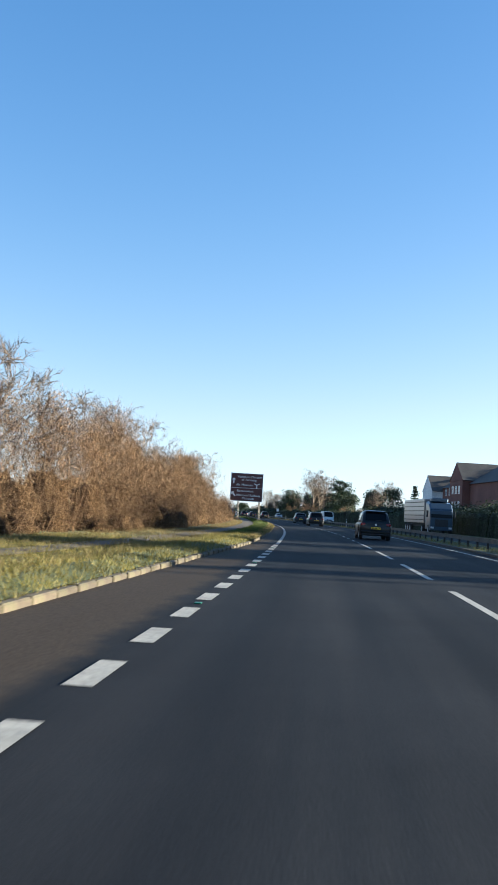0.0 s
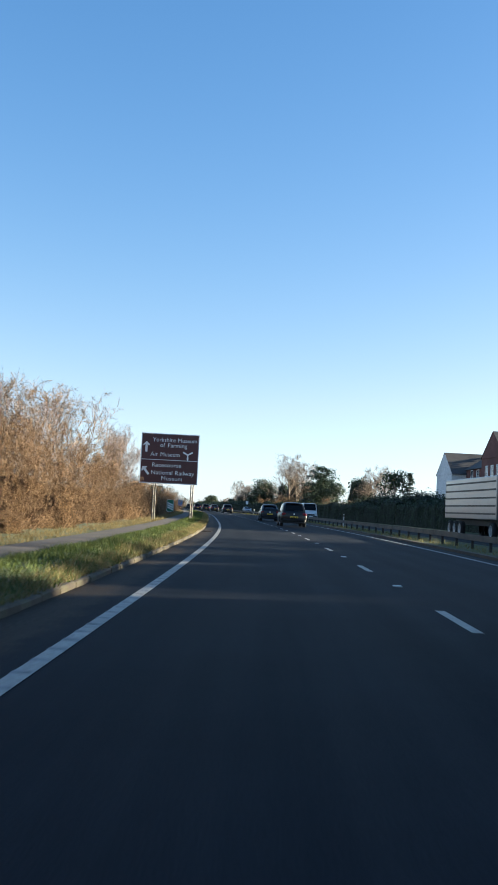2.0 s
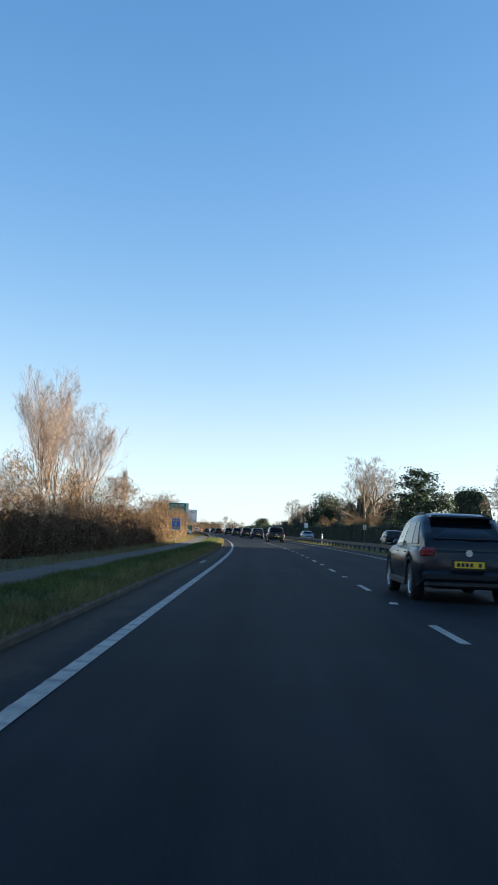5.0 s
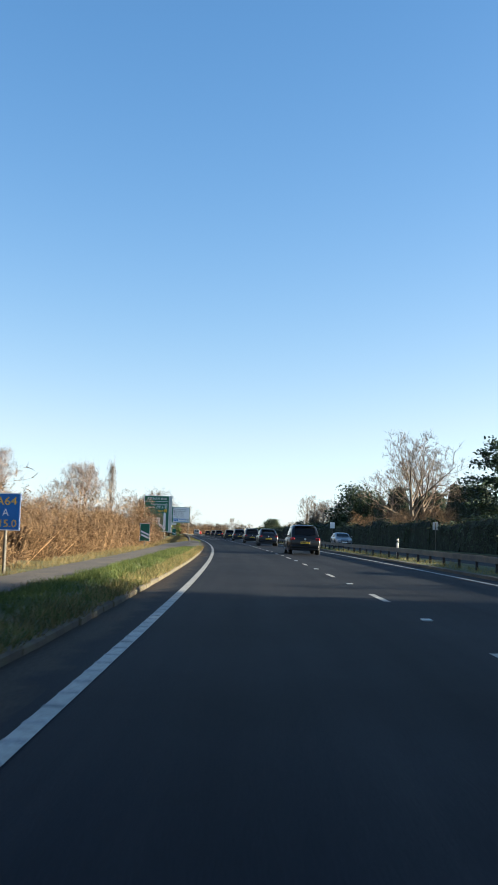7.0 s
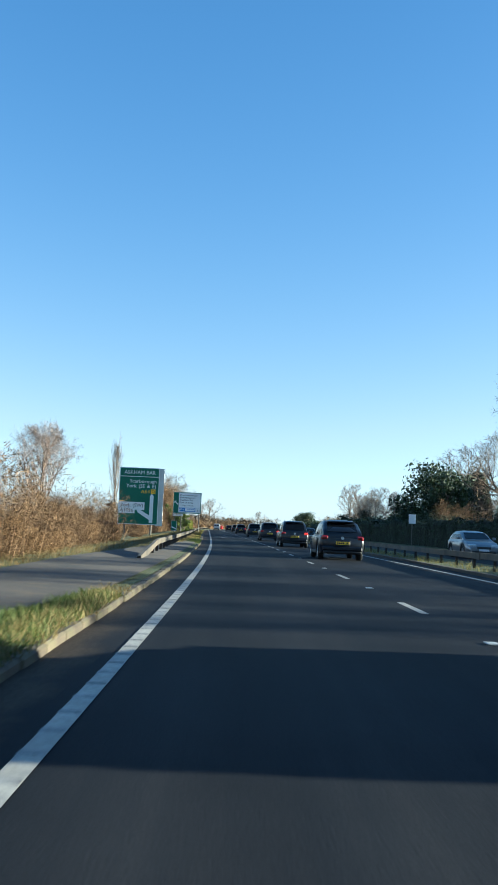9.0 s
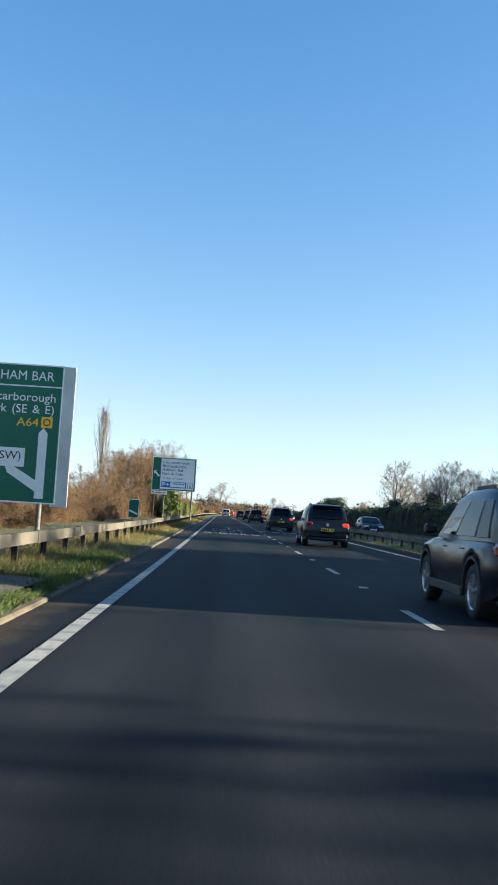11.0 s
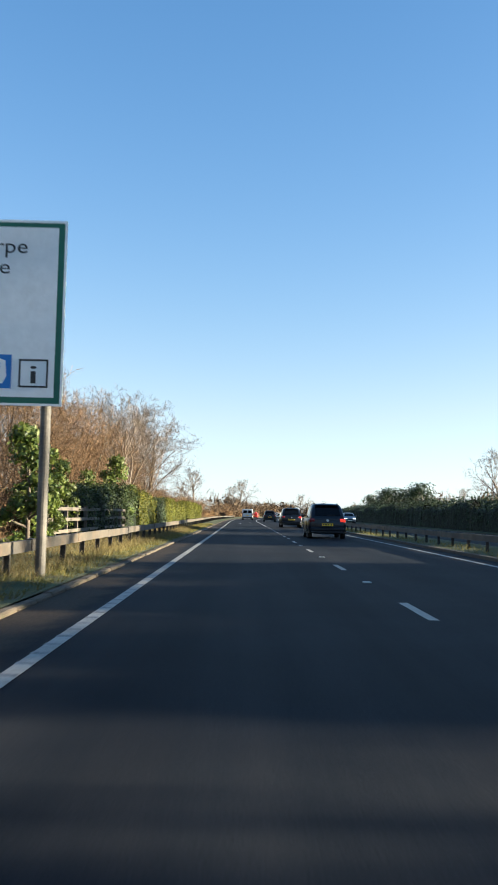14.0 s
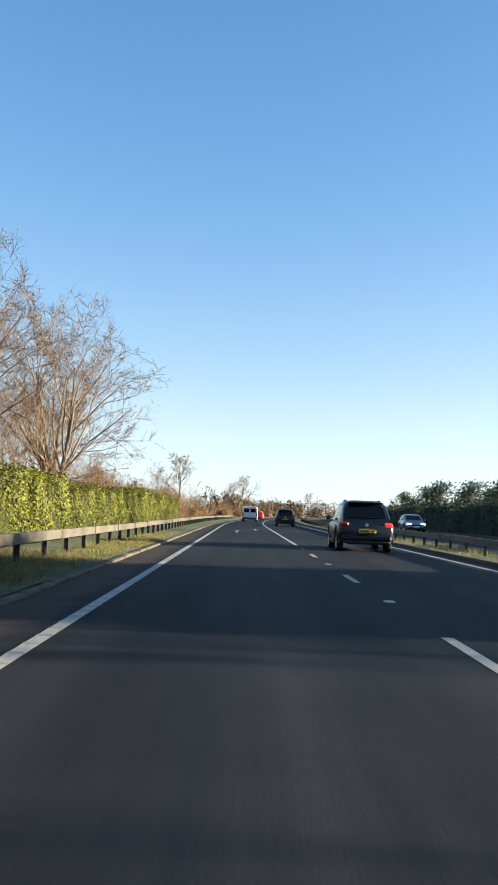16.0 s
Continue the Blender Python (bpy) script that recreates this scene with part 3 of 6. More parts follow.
# ---- safety barriers: box beam on steel posts ----
def barrier(s0, s1, d, label, mat, ramp=0.0, post_gap=2.4, z0=0.0):
    e = empty("safety_barrier", Matrix.Identity(4), label, "safety barrier", kind="structure")
    dd = d if callable(d) else (lambda s: d)

    def zc(s):
        return z0 + 0.5 - (0.4 * max(0.0, 1 - (s - s0) / ramp) if ramp else 0.0)
    length = 4.8
    q = s0
    prof = [(-0.05, -0.1), (-0.05, 0.1), (0.05, 0.1), (0.05, -0.1), (0.018, -0.1), (0.018, -0.075), (0.036, -0.075), (0.036, 0.08), (-0.036, 0.08), (-0.036, -0.075), (-0.018, -0.075), (-0.018, -0.1)]
    while q < s1:
        e1 = min(q + length - 0.012, s1)
        jig = rng.normal(0, 0.008)
        vs, fs = [], []
        for t in (q, (q + e1) / 2, e1):
            for a, b in prof:
                vs.append(R(t, dd(t) + a + jig, zc(t) + b + jig))
        k = len(prof)
        for i in range(2):
            for j in range(k):
                fs.append((i * k + j, (i + 1) * k + j, (i + 1) * k + (j + 1) % k, i * k + (j + 1) % k))
        fs += [tuple(range(k)), tuple(range(3 * k - 1, 2 * k - 1, -1))]
        mesh_object("beam", vs, fs, mat, e)
        sleeve = RM(e1, dd(e1), zc(e1))
        if e1 < s1:
            c = part("joint_sleeve", boxes((-0.058, 0.058, -0.18, 0.18, -0.108, 0.108)), mat, e)
            c.matrix_basis = sleeve
        q += length
    pm = None
    for t in np.arange(s0 + 0.6, s1, post_gap):
        h = zc(t) - 0.1
        if h < 0.15:
            continue
        if pm is None:
            bm = boxes((-0.055, 0.055, -0.004, 0.004, -0.3, 1.0), (-0.055, -0.047, -0.05, 0.0, -0.3, 1.0), (0.047, 0.055, 0.0, 0.05, -0.3, 1.0))
            ob = part("post", bm, M_STEELDARK, e)
            pm = ob.data
        else:
            ob = share("post", pm, Matrix.Identity(4), e)
        ob.matrix_basis = RM(t, dd(t)) @ Matrix.Diagonal((1, 1, (h + 0.3) / 1.3, 1)) @ Matrix.Translation((0, 0, 0.3)) @ Matrix.Translation((0, 0, -0.3 / ((h + 0.3) / 1.3)))
    return e


barrier(258, 560, lambda s: float(np.interp(s, [258, 280, 345, 415, 560], [-1.75, -1.95, -2.1, -2.45, -2.6])), "weathered box-beam safety barrier on short steel posts", M_STEEL, 8.0)
barrier(-40, 560, 9.25, "grimy box-beam barrier along the central reserve", M_STEEL)


# marker posts in the reserve
def bollard(s, d):
    e = empty("marker_post", RM(s, d, 0.05), "white plastic verge marker post with dark band", "marker post", "marker posts")
    bm = bmesh.new()
    rod(bm, (0, 0, 0), (0, 0, 1.0), 0.06, 0.055, 12)
    part("post", bm, M_ALU, e)
    part("band", boxes((-0.064, 0.064, -0.064, 0.064, 0.8, 0.92, 0.02)), M_INK, e)


for q, d in ((136, 9.75), (231.8, 9.7)):
    bollard(q, d)


# ---- signs ----
def board(e, name, x0, x1, z0, z1, mat, y=0.0, thick=0.02, label=""):
    return part(name, boxes((x0, x1, y, y + thick, z0, z1, 0.004)), mat, e, label)


def fit_text(e, text, x0, z, size, width, mat, y=-0.004, name="lettering"):
    made, pen = [], 0.0
    for word in text.split():
        ob = letters(name, word, size, mat, e, 0, 0, 0, thick=0.0015, bold=0.0)
        xs = [v.co.x for v in ob.data.vertices]
        made.append((ob, min(xs), pen))
        pen += max(xs) - min(xs) + 0.45 * size
    k = width / (pen - 0.45 * size)
    for ob, a, at in made:
        ob.data.transform(Matrix.Translation((x0 + at * k, y, z)) @ Matrix.Diagonal((k, 1, 1, 1)) @ Matrix.Translation((-a, 0, 0)))


def flat(e, name, pts, mat, y=-0.005):
    vs = [(x, y, z) for x, z in pts]
    return mesh_object(name, vs, [tuple(range(len(vs)))], mat, e)


def arrow_up(e, cx, z0, z1, w, mat, y=-0.005, stem=None):
    st = stem or w * 0.36
    hz = z1 - w * 0.55
    return flat(e, "arrow", [(cx - st / 2, z0), (cx + st / 2, z0), (cx + st / 2, hz), (cx + w / 2, hz - 0.06), (cx + w / 2, hz + 0.02), (cx, z1), (cx - w / 2, hz + 0.02), (cx - w / 2, hz - 0.06), (cx - st / 2, hz)], mat, y)


def arrow_dir(e, x0, z0, x1, z1, w, mat, y=-0.005):
    """An arrow from (x0, z0) to its tip (x1, z1)."""
    v = Vector((x1 - x0, z1 - z0))
    n = v.length
    v.normalize()
    p = Vector((-v.y, v.x))

    def at(a, b):
        q = Vector((x0, z0)) + v * a + p * b
        return (q.x, q.y)
    st = w * 0.36
    return flat(e, "arrow", [at(0, -st / 2), at(n - w * 0.5, -st / 2), at(n - w * 0.56, -w / 2), at(n - w * 0.42, -w / 2), at(n, 0), at(n - w * 0.42, w / 2), at(n - w * 0.56, w / 2), at(n - w * 0.5, st / 2), at(0, st / 2)][::-1], mat, y)


def frame_lines(e, x0, x1, z0, z1, w, mat, y=-0.004):
    bm = boxes((x0, x1, y, 0, z0, z0 + w), (x0, x1, y, 0, z1 - w, z1), (x0, x0 + w, y, 0, z0 + w, z1 - w), (x1 - w, x1, y, 0, z0 + w, z1 - w))
    return part("border", bm, mat, e)


def post_round(e, x, z1, r=0.07, y=0.1, z0=-0.4, mat=None):
    bm = bmesh.new()
    rod(bm, (x, y, z0), (x, y, z1), r, r, 14)
    return part("post", bm, mat or M_POST, e, smooth=False)


def post_lattice(e, x, z1, y=0.3):
    """A post of two uprights with zigzag lacing."""
    bm = bmesh.new()
    for k in (-0.13, 0.13):
        rod(bm, (x + k * 0.5, y + k, -0.4), (x + k * 0.5, y + k, z1), 0.042, 0.042, 10)
    z, sgn = 0.0, 1
    while z < z1 - 0.3:
        rod(bm, (x - 0.065 * sgn, y - 0.13 * sgn, z), (x + 0.065 * sgn, y + 0.13 * sgn, z + 0.3), 0.018, 0.018, 6)
        z, sgn = z + 0.3, -sgn
    return part("post", bm, M_POST, e)


def rails_behind(e, x0, x1, zs, y=0.03):
    for z in zs:
        part("rail", boxes((x0, x1, y, y + 0.05, z - 0.03, z + 0.03)), M_ALU, e)


# brown tourist sign
e = empty("tourist_sign", RM(124.6, -3.46, -0.06, 1.0) @ Matrix.Diagonal((1.045, 1.0, 1.03, 1)), "large brown tourist direction sign with white lettering on two posts", "road sign")
X0, X1, Z0, Z1 = -1.8, 1.8, 2.45, 5.62
board(e, "panel", X0, X1, Z0, Z1, M_BROWN)
frame_lines(e, X0, X1, Z0, Z1, 0.045, M_WHITE)
part("divider", boxes((X0 + 0.045, X1 - 0.045, -0.004, 0.0, 3.93, 3.965)), M_WHITE, e)
fit_text(e, "Yorkshire Museum", -1.1, 5.1, 0.37, 2.75, M_WHITE)
fit_text(e, "of Farming", -0.62, 4.76, 0.37, 1.68, M_WHITE)
fit_text(e, "Air Museum", -1.2, 4.18, 0.37, 1.82, M_WHITE)
arrow_up(e, -1.47, 4.42, 5.1, 0.4, M_WHITE)
for a in (90, 210, 330):
    c, sn = math.cos(radians(a + 180)), math.sin(radians(a + 180))
    flat(e, "propeller_blade", [(1.12 + u * c - v * sn, 4.32 + u * sn + v * c) for u, v in ((0.05, -0.03), (0.2, -0.06), (0.36, -0.04), (0.36, 0.04), (0.2, 0.06), (0.05, 0.03))], M_WHITE)
flat(e, "propeller_hub", [(1.12 + 0.075 * math.cos(a), 4.32 + 0.075 * math.sin(a)) for a in np.linspace(0, 2 * math.pi, 20, endpoint=False)], M_WHITE, -0.009)
fit_text(e, "Racecourse", -1.05, 3.5, 0.37, 1.8, M_WHITE)
fit_text(e, "National Railway", -1.1, 3.02, 0.37, 2.68, M_WHITE)
fit_text(e, "Museum", -0.45, 2.66, 0.37, 1.3, M_WHITE)
arrow_dir(e, -1.25, 3.0, -1.66, 3.5, 0.42, M_WHITE)
post_lattice(e, -0.85, 5.5)
post_lattice(e, 1.5, 5.5)
rails_behind(e, -1.7, 1.7, (2.8, 3.7, 4.6, 5.3))

# green advance direction sign
e = empty("direction_sign", RM(313.0, -8.25, 0.0, 0.0), "tall green advance direction sign with map of the junction", "road sign")
W, Z0, Z1 = 3.5, 1.02, 6.02
board(e, "panel", 0, W, Z0, Z1, M_GREEN)
board(e, "backing_sheet", W - 0.2, W + 0.42, Z0 - 0.08, Z1 - 0.02, M_ALU, 0.03, 0.02, "bare aluminium backing sheet")
frame_lines(e, 0, W, Z0, Z1, 0.05, M_WHITE)
part("divider", boxes((0.05, W - 0.05, -0.004, 0.0, 5.2, 5.25)), M_WHITE, e)
fit_text(e, "ASKHAM BAR", 0.4, 5.44, 0.48, 2.75, M_WHITE)
fit_text(e, "Scarborough", 0.95, 4.68, 0.44, 2.3, M_WHITE)
fit_text(e, "York (SE & E)", 0.62, 4.25, 0.44, 2.6, M_WHITE)
fit_text(e, "A64", 1.92, 3.78, 0.42, 0.78, M_YELLOW)
flat(e, "detour_symbol", [(2.8, 3.74), (3.2, 3.74), (3.2, 4.14), (2.8, 4.14)], M_YELLOW)
bm = bmesh.new()
r0 = [bm.verts.new((3.0 + 0.13 * math.cos(a), -0.008, 3.94 + 0.13 * math.sin(a))) for a in np.linspace(0, 2 * math.pi, 24, endpoint=False)]
r1 = [bm.verts.new((3.0 + 0.09 * math.cos(a), -0.008, 3.94 + 0.09 * math.sin(a))) for a in np.linspace(0, 2 * math.pi, 24, endpoint=False)]
for i in range(24):
    bm.faces.new((r0[i], r0[(i + 1) % 24], r1[(i + 1) % 24], r1[i]))
part("ring", bm, M_INK, e)
flat(e, "arrow", [(2.74, 1.2), (3.06, 1.2), (3.06, 3.55), (2.9, 3.74), (2.74, 3.55)], M_WHITE)
flat(e, "branch", [(2.74, 1.45), (2.74, 1.85), (1.85, 2.36), (1.62, 2.32), (1.72, 2.08)], M_WHITE, -0.0045)
flat(e, "patch", [(0.05, 1.98), (1.46, 1.98), (1.46, 2.3), (2.3, 2.3), (2.3, 2.98), (0.05, 2.98)], M_WHITE)
fit_text(e, "York (SW)", 0.18, 2.56, 0.42, 1.98, M_INK, -0.008)
fit_text(e, "A1036", 0.15, 2.1, 0.42, 1.18, M_INK, -0.008)
post_round(e, 0.6, 5.9, 0.09, 0.16)
post_round(e, 2.92, 5.9, 0.09, 0.16)
rails_behind(e, 0.1, W + 0.3, (1.5, 2.8, 4.1, 5.5), 0.055)

# park and ride sign
e = empty("direction_sign", RM(366.6, -5.5, 0.0, 1.0), "white and green park and ride direction sign on three posts", "road sign")
W, Z0, Z1 = 4.08, 2.82, 5.92
board(e, "panel", 0, W, Z0, Z1, M_GREEN)
frame_lines(e, 0, W, Z0, Z1, 0.04, M_WHITE)
flat(e, "white_field", [(0.78, Z0 + 0.14), (W - 0.14, Z0 + 0.14), (W - 0.14, Z1 - 0.12), (0.78, Z1 - 0.12)], M_WHITE, -0.004)
for text, z, w, size in (("Copmanthorpe", 5.36, 2.5, 0.35), ("Bishopthorpe", 5.01, 2.22, 0.35), ("Askham Bar", 4.66, 1.98, 0.35), ("Park & Ride", 4.29, 1.92, 0.35), ("7 Days a Week", 3.9, 1.85, 0.26)):
    fit_text(e, text, 0.93 if size > 0.3 else 1.05, z, size, w, M_INK, -0.007)
flat(e, "blue_field", [(0.86, 3.1), (3.24, 3.1), (3.24, 3.66), (0.86, 3.66)], M_BLUE, -0.0065)
fit_text(e, "P+", 0.94, 3.16, 0.6, 0.72, M_WHITE, -0.01)
flat(e, "bus_symbol", [(1.75, 3.18), (3.1, 3.18), (3.16, 3.3), (3.14, 3.56), (3.0, 3.61), (1.82, 3.61), (1.74, 3.55)], M_WHITE, -0.009)
for i in range(4):
    flat(e, "bus_window", [(2.02 + i * 0.27, 3.42), (2.24 + i * 0.27, 3.42), (2.24 + i * 0.27, 3.53), (2.02 + i * 0.27, 3.53)], M_BLUE, -0.011)
part("information_frame", boxes((3.36, 3.84, -0.009, -0.004, 3.12, 3.15), (3.36, 3.84, -0.009, -0.004, 3.56, 3.59), (3.36, 3.39, -0.009, -0.004, 3.15, 3.56), (3.81, 3.84, -0.009, -0.004, 3.15, 3.56)), M_INK, e)
fit_text(e, "i", 3.55, 3.19, 0.45, 0.1, M_INK, -0.009)
arrow_dir(e, 0.66, 4.12, 0.16, 4.62, 0.4, M_WHITE)
post_round(e, 0.28, 5.8, 0.075, 0.14)
post_round(e, 1.2, 5.8, 0.075, 0.14)
post_round(e, 3.8, 5.8, 0.085, 0.14)
rails_behind(e, 0.1, W - 0.1, (3.1, 4.1, 5.1, 5.7), 0.03)
board(e, "small_panel", 0.0, 1.48, 2.42, 2.74, M_WHITE, 0.0, 0.02, "small white plate with a black arrow")
arrow_dir(e, 0.26, 2.49, 0.08, 2.68, 0.16, M_INK)
for a, b in ((0.4, 0.62), (0.68, 1.05), (1.11, 1.38)):
    part("text_bar", boxes((a, b, -0.004, 0.0, 2.53, 2.61)), M_INK, e)


# countdown markers
def countdown(s, d, bars, z0=0.42):
    e = empty("countdown_marker", RM(s, d, 0.05), "green junction countdown marker with %s white slanted %s" % (("one", "two", "three")[bars - 1], "bar" if bars == 1 else "bars"), "road sign", "countdown markers")
    board(e, "panel", -0.31, 0.31, z0, z0 + 1.1, M_GREEN)
    frame_lines(e, -0.31, 0.31, z0, z0 + 1.1, 0.018, M_WHITE)
    for i in range(bars):
        z = z0 + 0.14 + 0.2 * i
        flat(e, "bar", [(-0.25, z + 0.22), (0.25, z), (0.25, z + 0.12), (-0.25, z + 0.34)], M_WHITE)
    post_round(e, 0.0, z0 + 1.0, 0.04, 0.07)
    return e


countdown(150, -4.3, 3)
countdown(241.8, -4.28, 2)
countdown(336.4, -4.15, 1)

# driver location sign
e = empty("location_sign", RM(204.6, -4.25, 0.05), "small blue driver location sign on a thin post", "road sign")
board(e, "panel", -0.33, 0.33, 1.0, 1.85, M_BLUE)
frame_lines(e, -0.33, 0.33, 1.0, 1.85, 0.022, M_WHITE)
fit_text(e, "A64", -0.24, 1.58, 0.26, 0.48, M_YELLOW)
fit_text(e, "A", -0.08, 1.33, 0.24, 0.15, M_WHITE)
fit_text(e, "115.0", -0.25, 1.08, 0.24, 0.5, M_YELLOW)
post_round(e, 0, 1.8, 0.038, 0.06)


# small signs across the road
def small_sign(s, d, z0, w, h, label, turn=180, mat=None):
    e = empty("small_sign", RM(s, d, 0.0, turn), label, "road sign", "small signs on the far verge")
    board(e, "panel", -w / 2, w / 2, z0, z0 + h, mat or M_ALU)
    part("back_panel", boxes((-w / 2 + 0.01, w / 2 - 0.01, -0.006, 0.0, z0 + 0.01, z0 + h - 0.01)), M_WHITE, e)
    post_round(e, 0, z0 + h - 0.05, 0.04, 0.06)


small_sign(267.2, 20.6, 1.9, 0.5, 0.7, "small white sign plate on a grey post")
small_sign(320.9, 19.6, 2.2, 0.7, 0.9, "grey back of a small traffic sign", 0)


# ---- plants ----
class Sprigs:
    """Gathers thin tapered twigs and small leaves into one mesh."""

    def __init__(self):
        self.v, self.f, self.n = [], [], 0

    def twigs(self, a, b, r):
        """Three-sided spikes from points a to b with base radius r (arrays)."""
        a, b = np.asarray(a, float), np.asarray(b, float)
        if not len(a):
            return
        r = np.broadcast_to(np.asarray(r, float), (len(a),))
        w = b - a
        w = w / np.maximum(np.linalg.norm(w, axis=1, keepdims=True), 1e-6)
        ref = np.where(np.abs(w[:, 2:3]) > 0.8, np.array([[1.0, 0, 0]]), np.array([[0, 0, 1.0]]))
        u = np.cross(w, ref)
        u /= np.maximum(np.linalg.norm(u, axis=1, keepdims=True), 1e-6)
        t = np.cross(w, u)
        pts = [a + r[:, None] * (u * math.cos(k) + t * math.sin(k)) for k in (0, 2.094, 4.189)] + [b]
        self.v.append(np.stack(pts, 1).reshape(-1, 3))
        i = self.n + 4 * np.arange(len(a))
        self.f.append(np.concatenate([np.stack([i, i + 1, i + 3], 1), np.stack([i + 1, i + 2, i + 3], 1), np.stack([i + 2, i, i + 3], 1)]))
        self.n += 4 * len(a)

    def blades(self, a, b, r):
        """Flat slivers from a to b, r half as wide as each is at its foot."""
        a, b = np.asarray(a, float), np.asarray(b, float)
        if not len(a):
            return
        r = np.broadcast_to(np.asarray(r, float), (len(a),))[:, None]
        u = np.cross(b - a, rng.normal(0, 1, (len(a), 3)))
        u /= np.maximum(np.linalg.norm(u, axis=1, keepdims=True), 1e-6)
        self.v.append(np.stack([a - u * r, a + u * r, b], 1).reshape(-1, 3))
        i = self.n + 3 * np.arange(len(a))
        self.f.append(np.stack([i, i + 1, i + 2], 1))
        self.n += 3 * len(a)

    def tube(self, a, b, r0, r1, sides=5):
        a, b = np.asarray(a, float), np.asarray(b, float)
        w = (b - a) / max(np.linalg.norm(b - a), 1e-6)
        ref = np.array([1.0, 0, 0]) if abs(w[2]) > 0.8 else np.array([0, 0, 1.0])
        u = np.cross(w, ref)
        u /= np.linalg.norm(u)
        t = np.cross(w, u)
        k = np.linspace(0, 2 * math.pi, sides, endpoint=False)
        ring = u[None] * np.cos(k)[:, None] + t[None] * np.sin(k)[:, None]
        self.v.append(np.concatenate([a + ring * r0, b + ring * r1]))
        i = self.n + np.arange(sides)
        j = self.n + (np.arange(sides) + 1) % sides
        self.f.append(np.concatenate([np.stack([i, j, j + sides], 1), np.stack([i, j + sides, i + sides], 1)]))
        self.n += 2 * sides

    def leaves(self, c, nrm, size, aspect=0.55):
        """Leaf-shaped rhombs at c, facing roughly nrm."""
        c, nrm = np.asarray(c, float), np.asarray(nrm, float)
        n = len(c)
        w = nrm + rng.normal(0, 0.45, (n, 3))
        w /= np.linalg.norm(w, axis=1, keepdims=True)
        q = rng.normal(0, 1, (n, 3))
        u = np.cross(w, q)
        u /= np.maximum(np.linalg.norm(u, axis=1, keepdims=True), 1e-6)
        t = np.cross(w, u)
        sz = (size * rng.uniform(0.6, 1.3, n))[:, None]
        pts = [c - u * sz, c + t * sz * aspect, c + u * sz, c - t * sz * aspect]
        self.v.append(np.stack(pts, 1).reshape(-1, 3))
        i = self.n + 4 * np.arange(n)
        self.f.append(np.concatenate([np.stack([i, i + 1, i + 2], 1), np.stack([i, i + 2, i + 3], 1)]))
        self.n += 4 * n

    def done(self, name, mat, parent=None, label=""):
        v, f = np.concatenate(self.v), np.concatenate(self.f)
        me = bpy.data.meshes.new(name)
        me.vertices.add(len(v))
        me.vertices.foreach_set("co", v.ravel().astype(np.float32))
        me.loops.add(f.size)
        me.polygons.add(len(f))
        me.loops.foreach_set("vertex_index", f.ravel().astype(np.int32))
        me.polygons.foreach_set("loop_start", (3 * np.arange(len(f))).astype(np.int32))
        me.update(calc_edges=True)
        me.materials.append(mat)
        ob = new(name, me)
        if parent is not None:
            ob.parent = parent
        if label:
            tagged(ob, label=label)
        return ob


def dome_points(n, rx, ry, h, shell=0.42):
    """Points in a lumpy dome standing on the ground, denser towards its skin, and the outward way."""
    w = rng.normal(0, 1, (n, 3))
    w[:, 2] = np.abs(w[:, 2]) * 1.65 * h / (rx + ry)
    w /= np.linalg.norm(w, axis=1, keepdims=True)
    k = rng.uniform(0, 1, n) ** shell
    lump = 0.96 + 0.16 * np.sin(w[:, 0] * 5 + w[:, 2] * 3) * np.cos(w[:, 1] * 4 + 1)
    full = (np.hypot(w[:, 0], w[:, 1]) ** 3 + np.abs(w[:, 2]) ** 3) ** (-1 / 3)
    p = w * (k * lump * full)[:, None] * np.array([rx, ry, h])
    return p, w


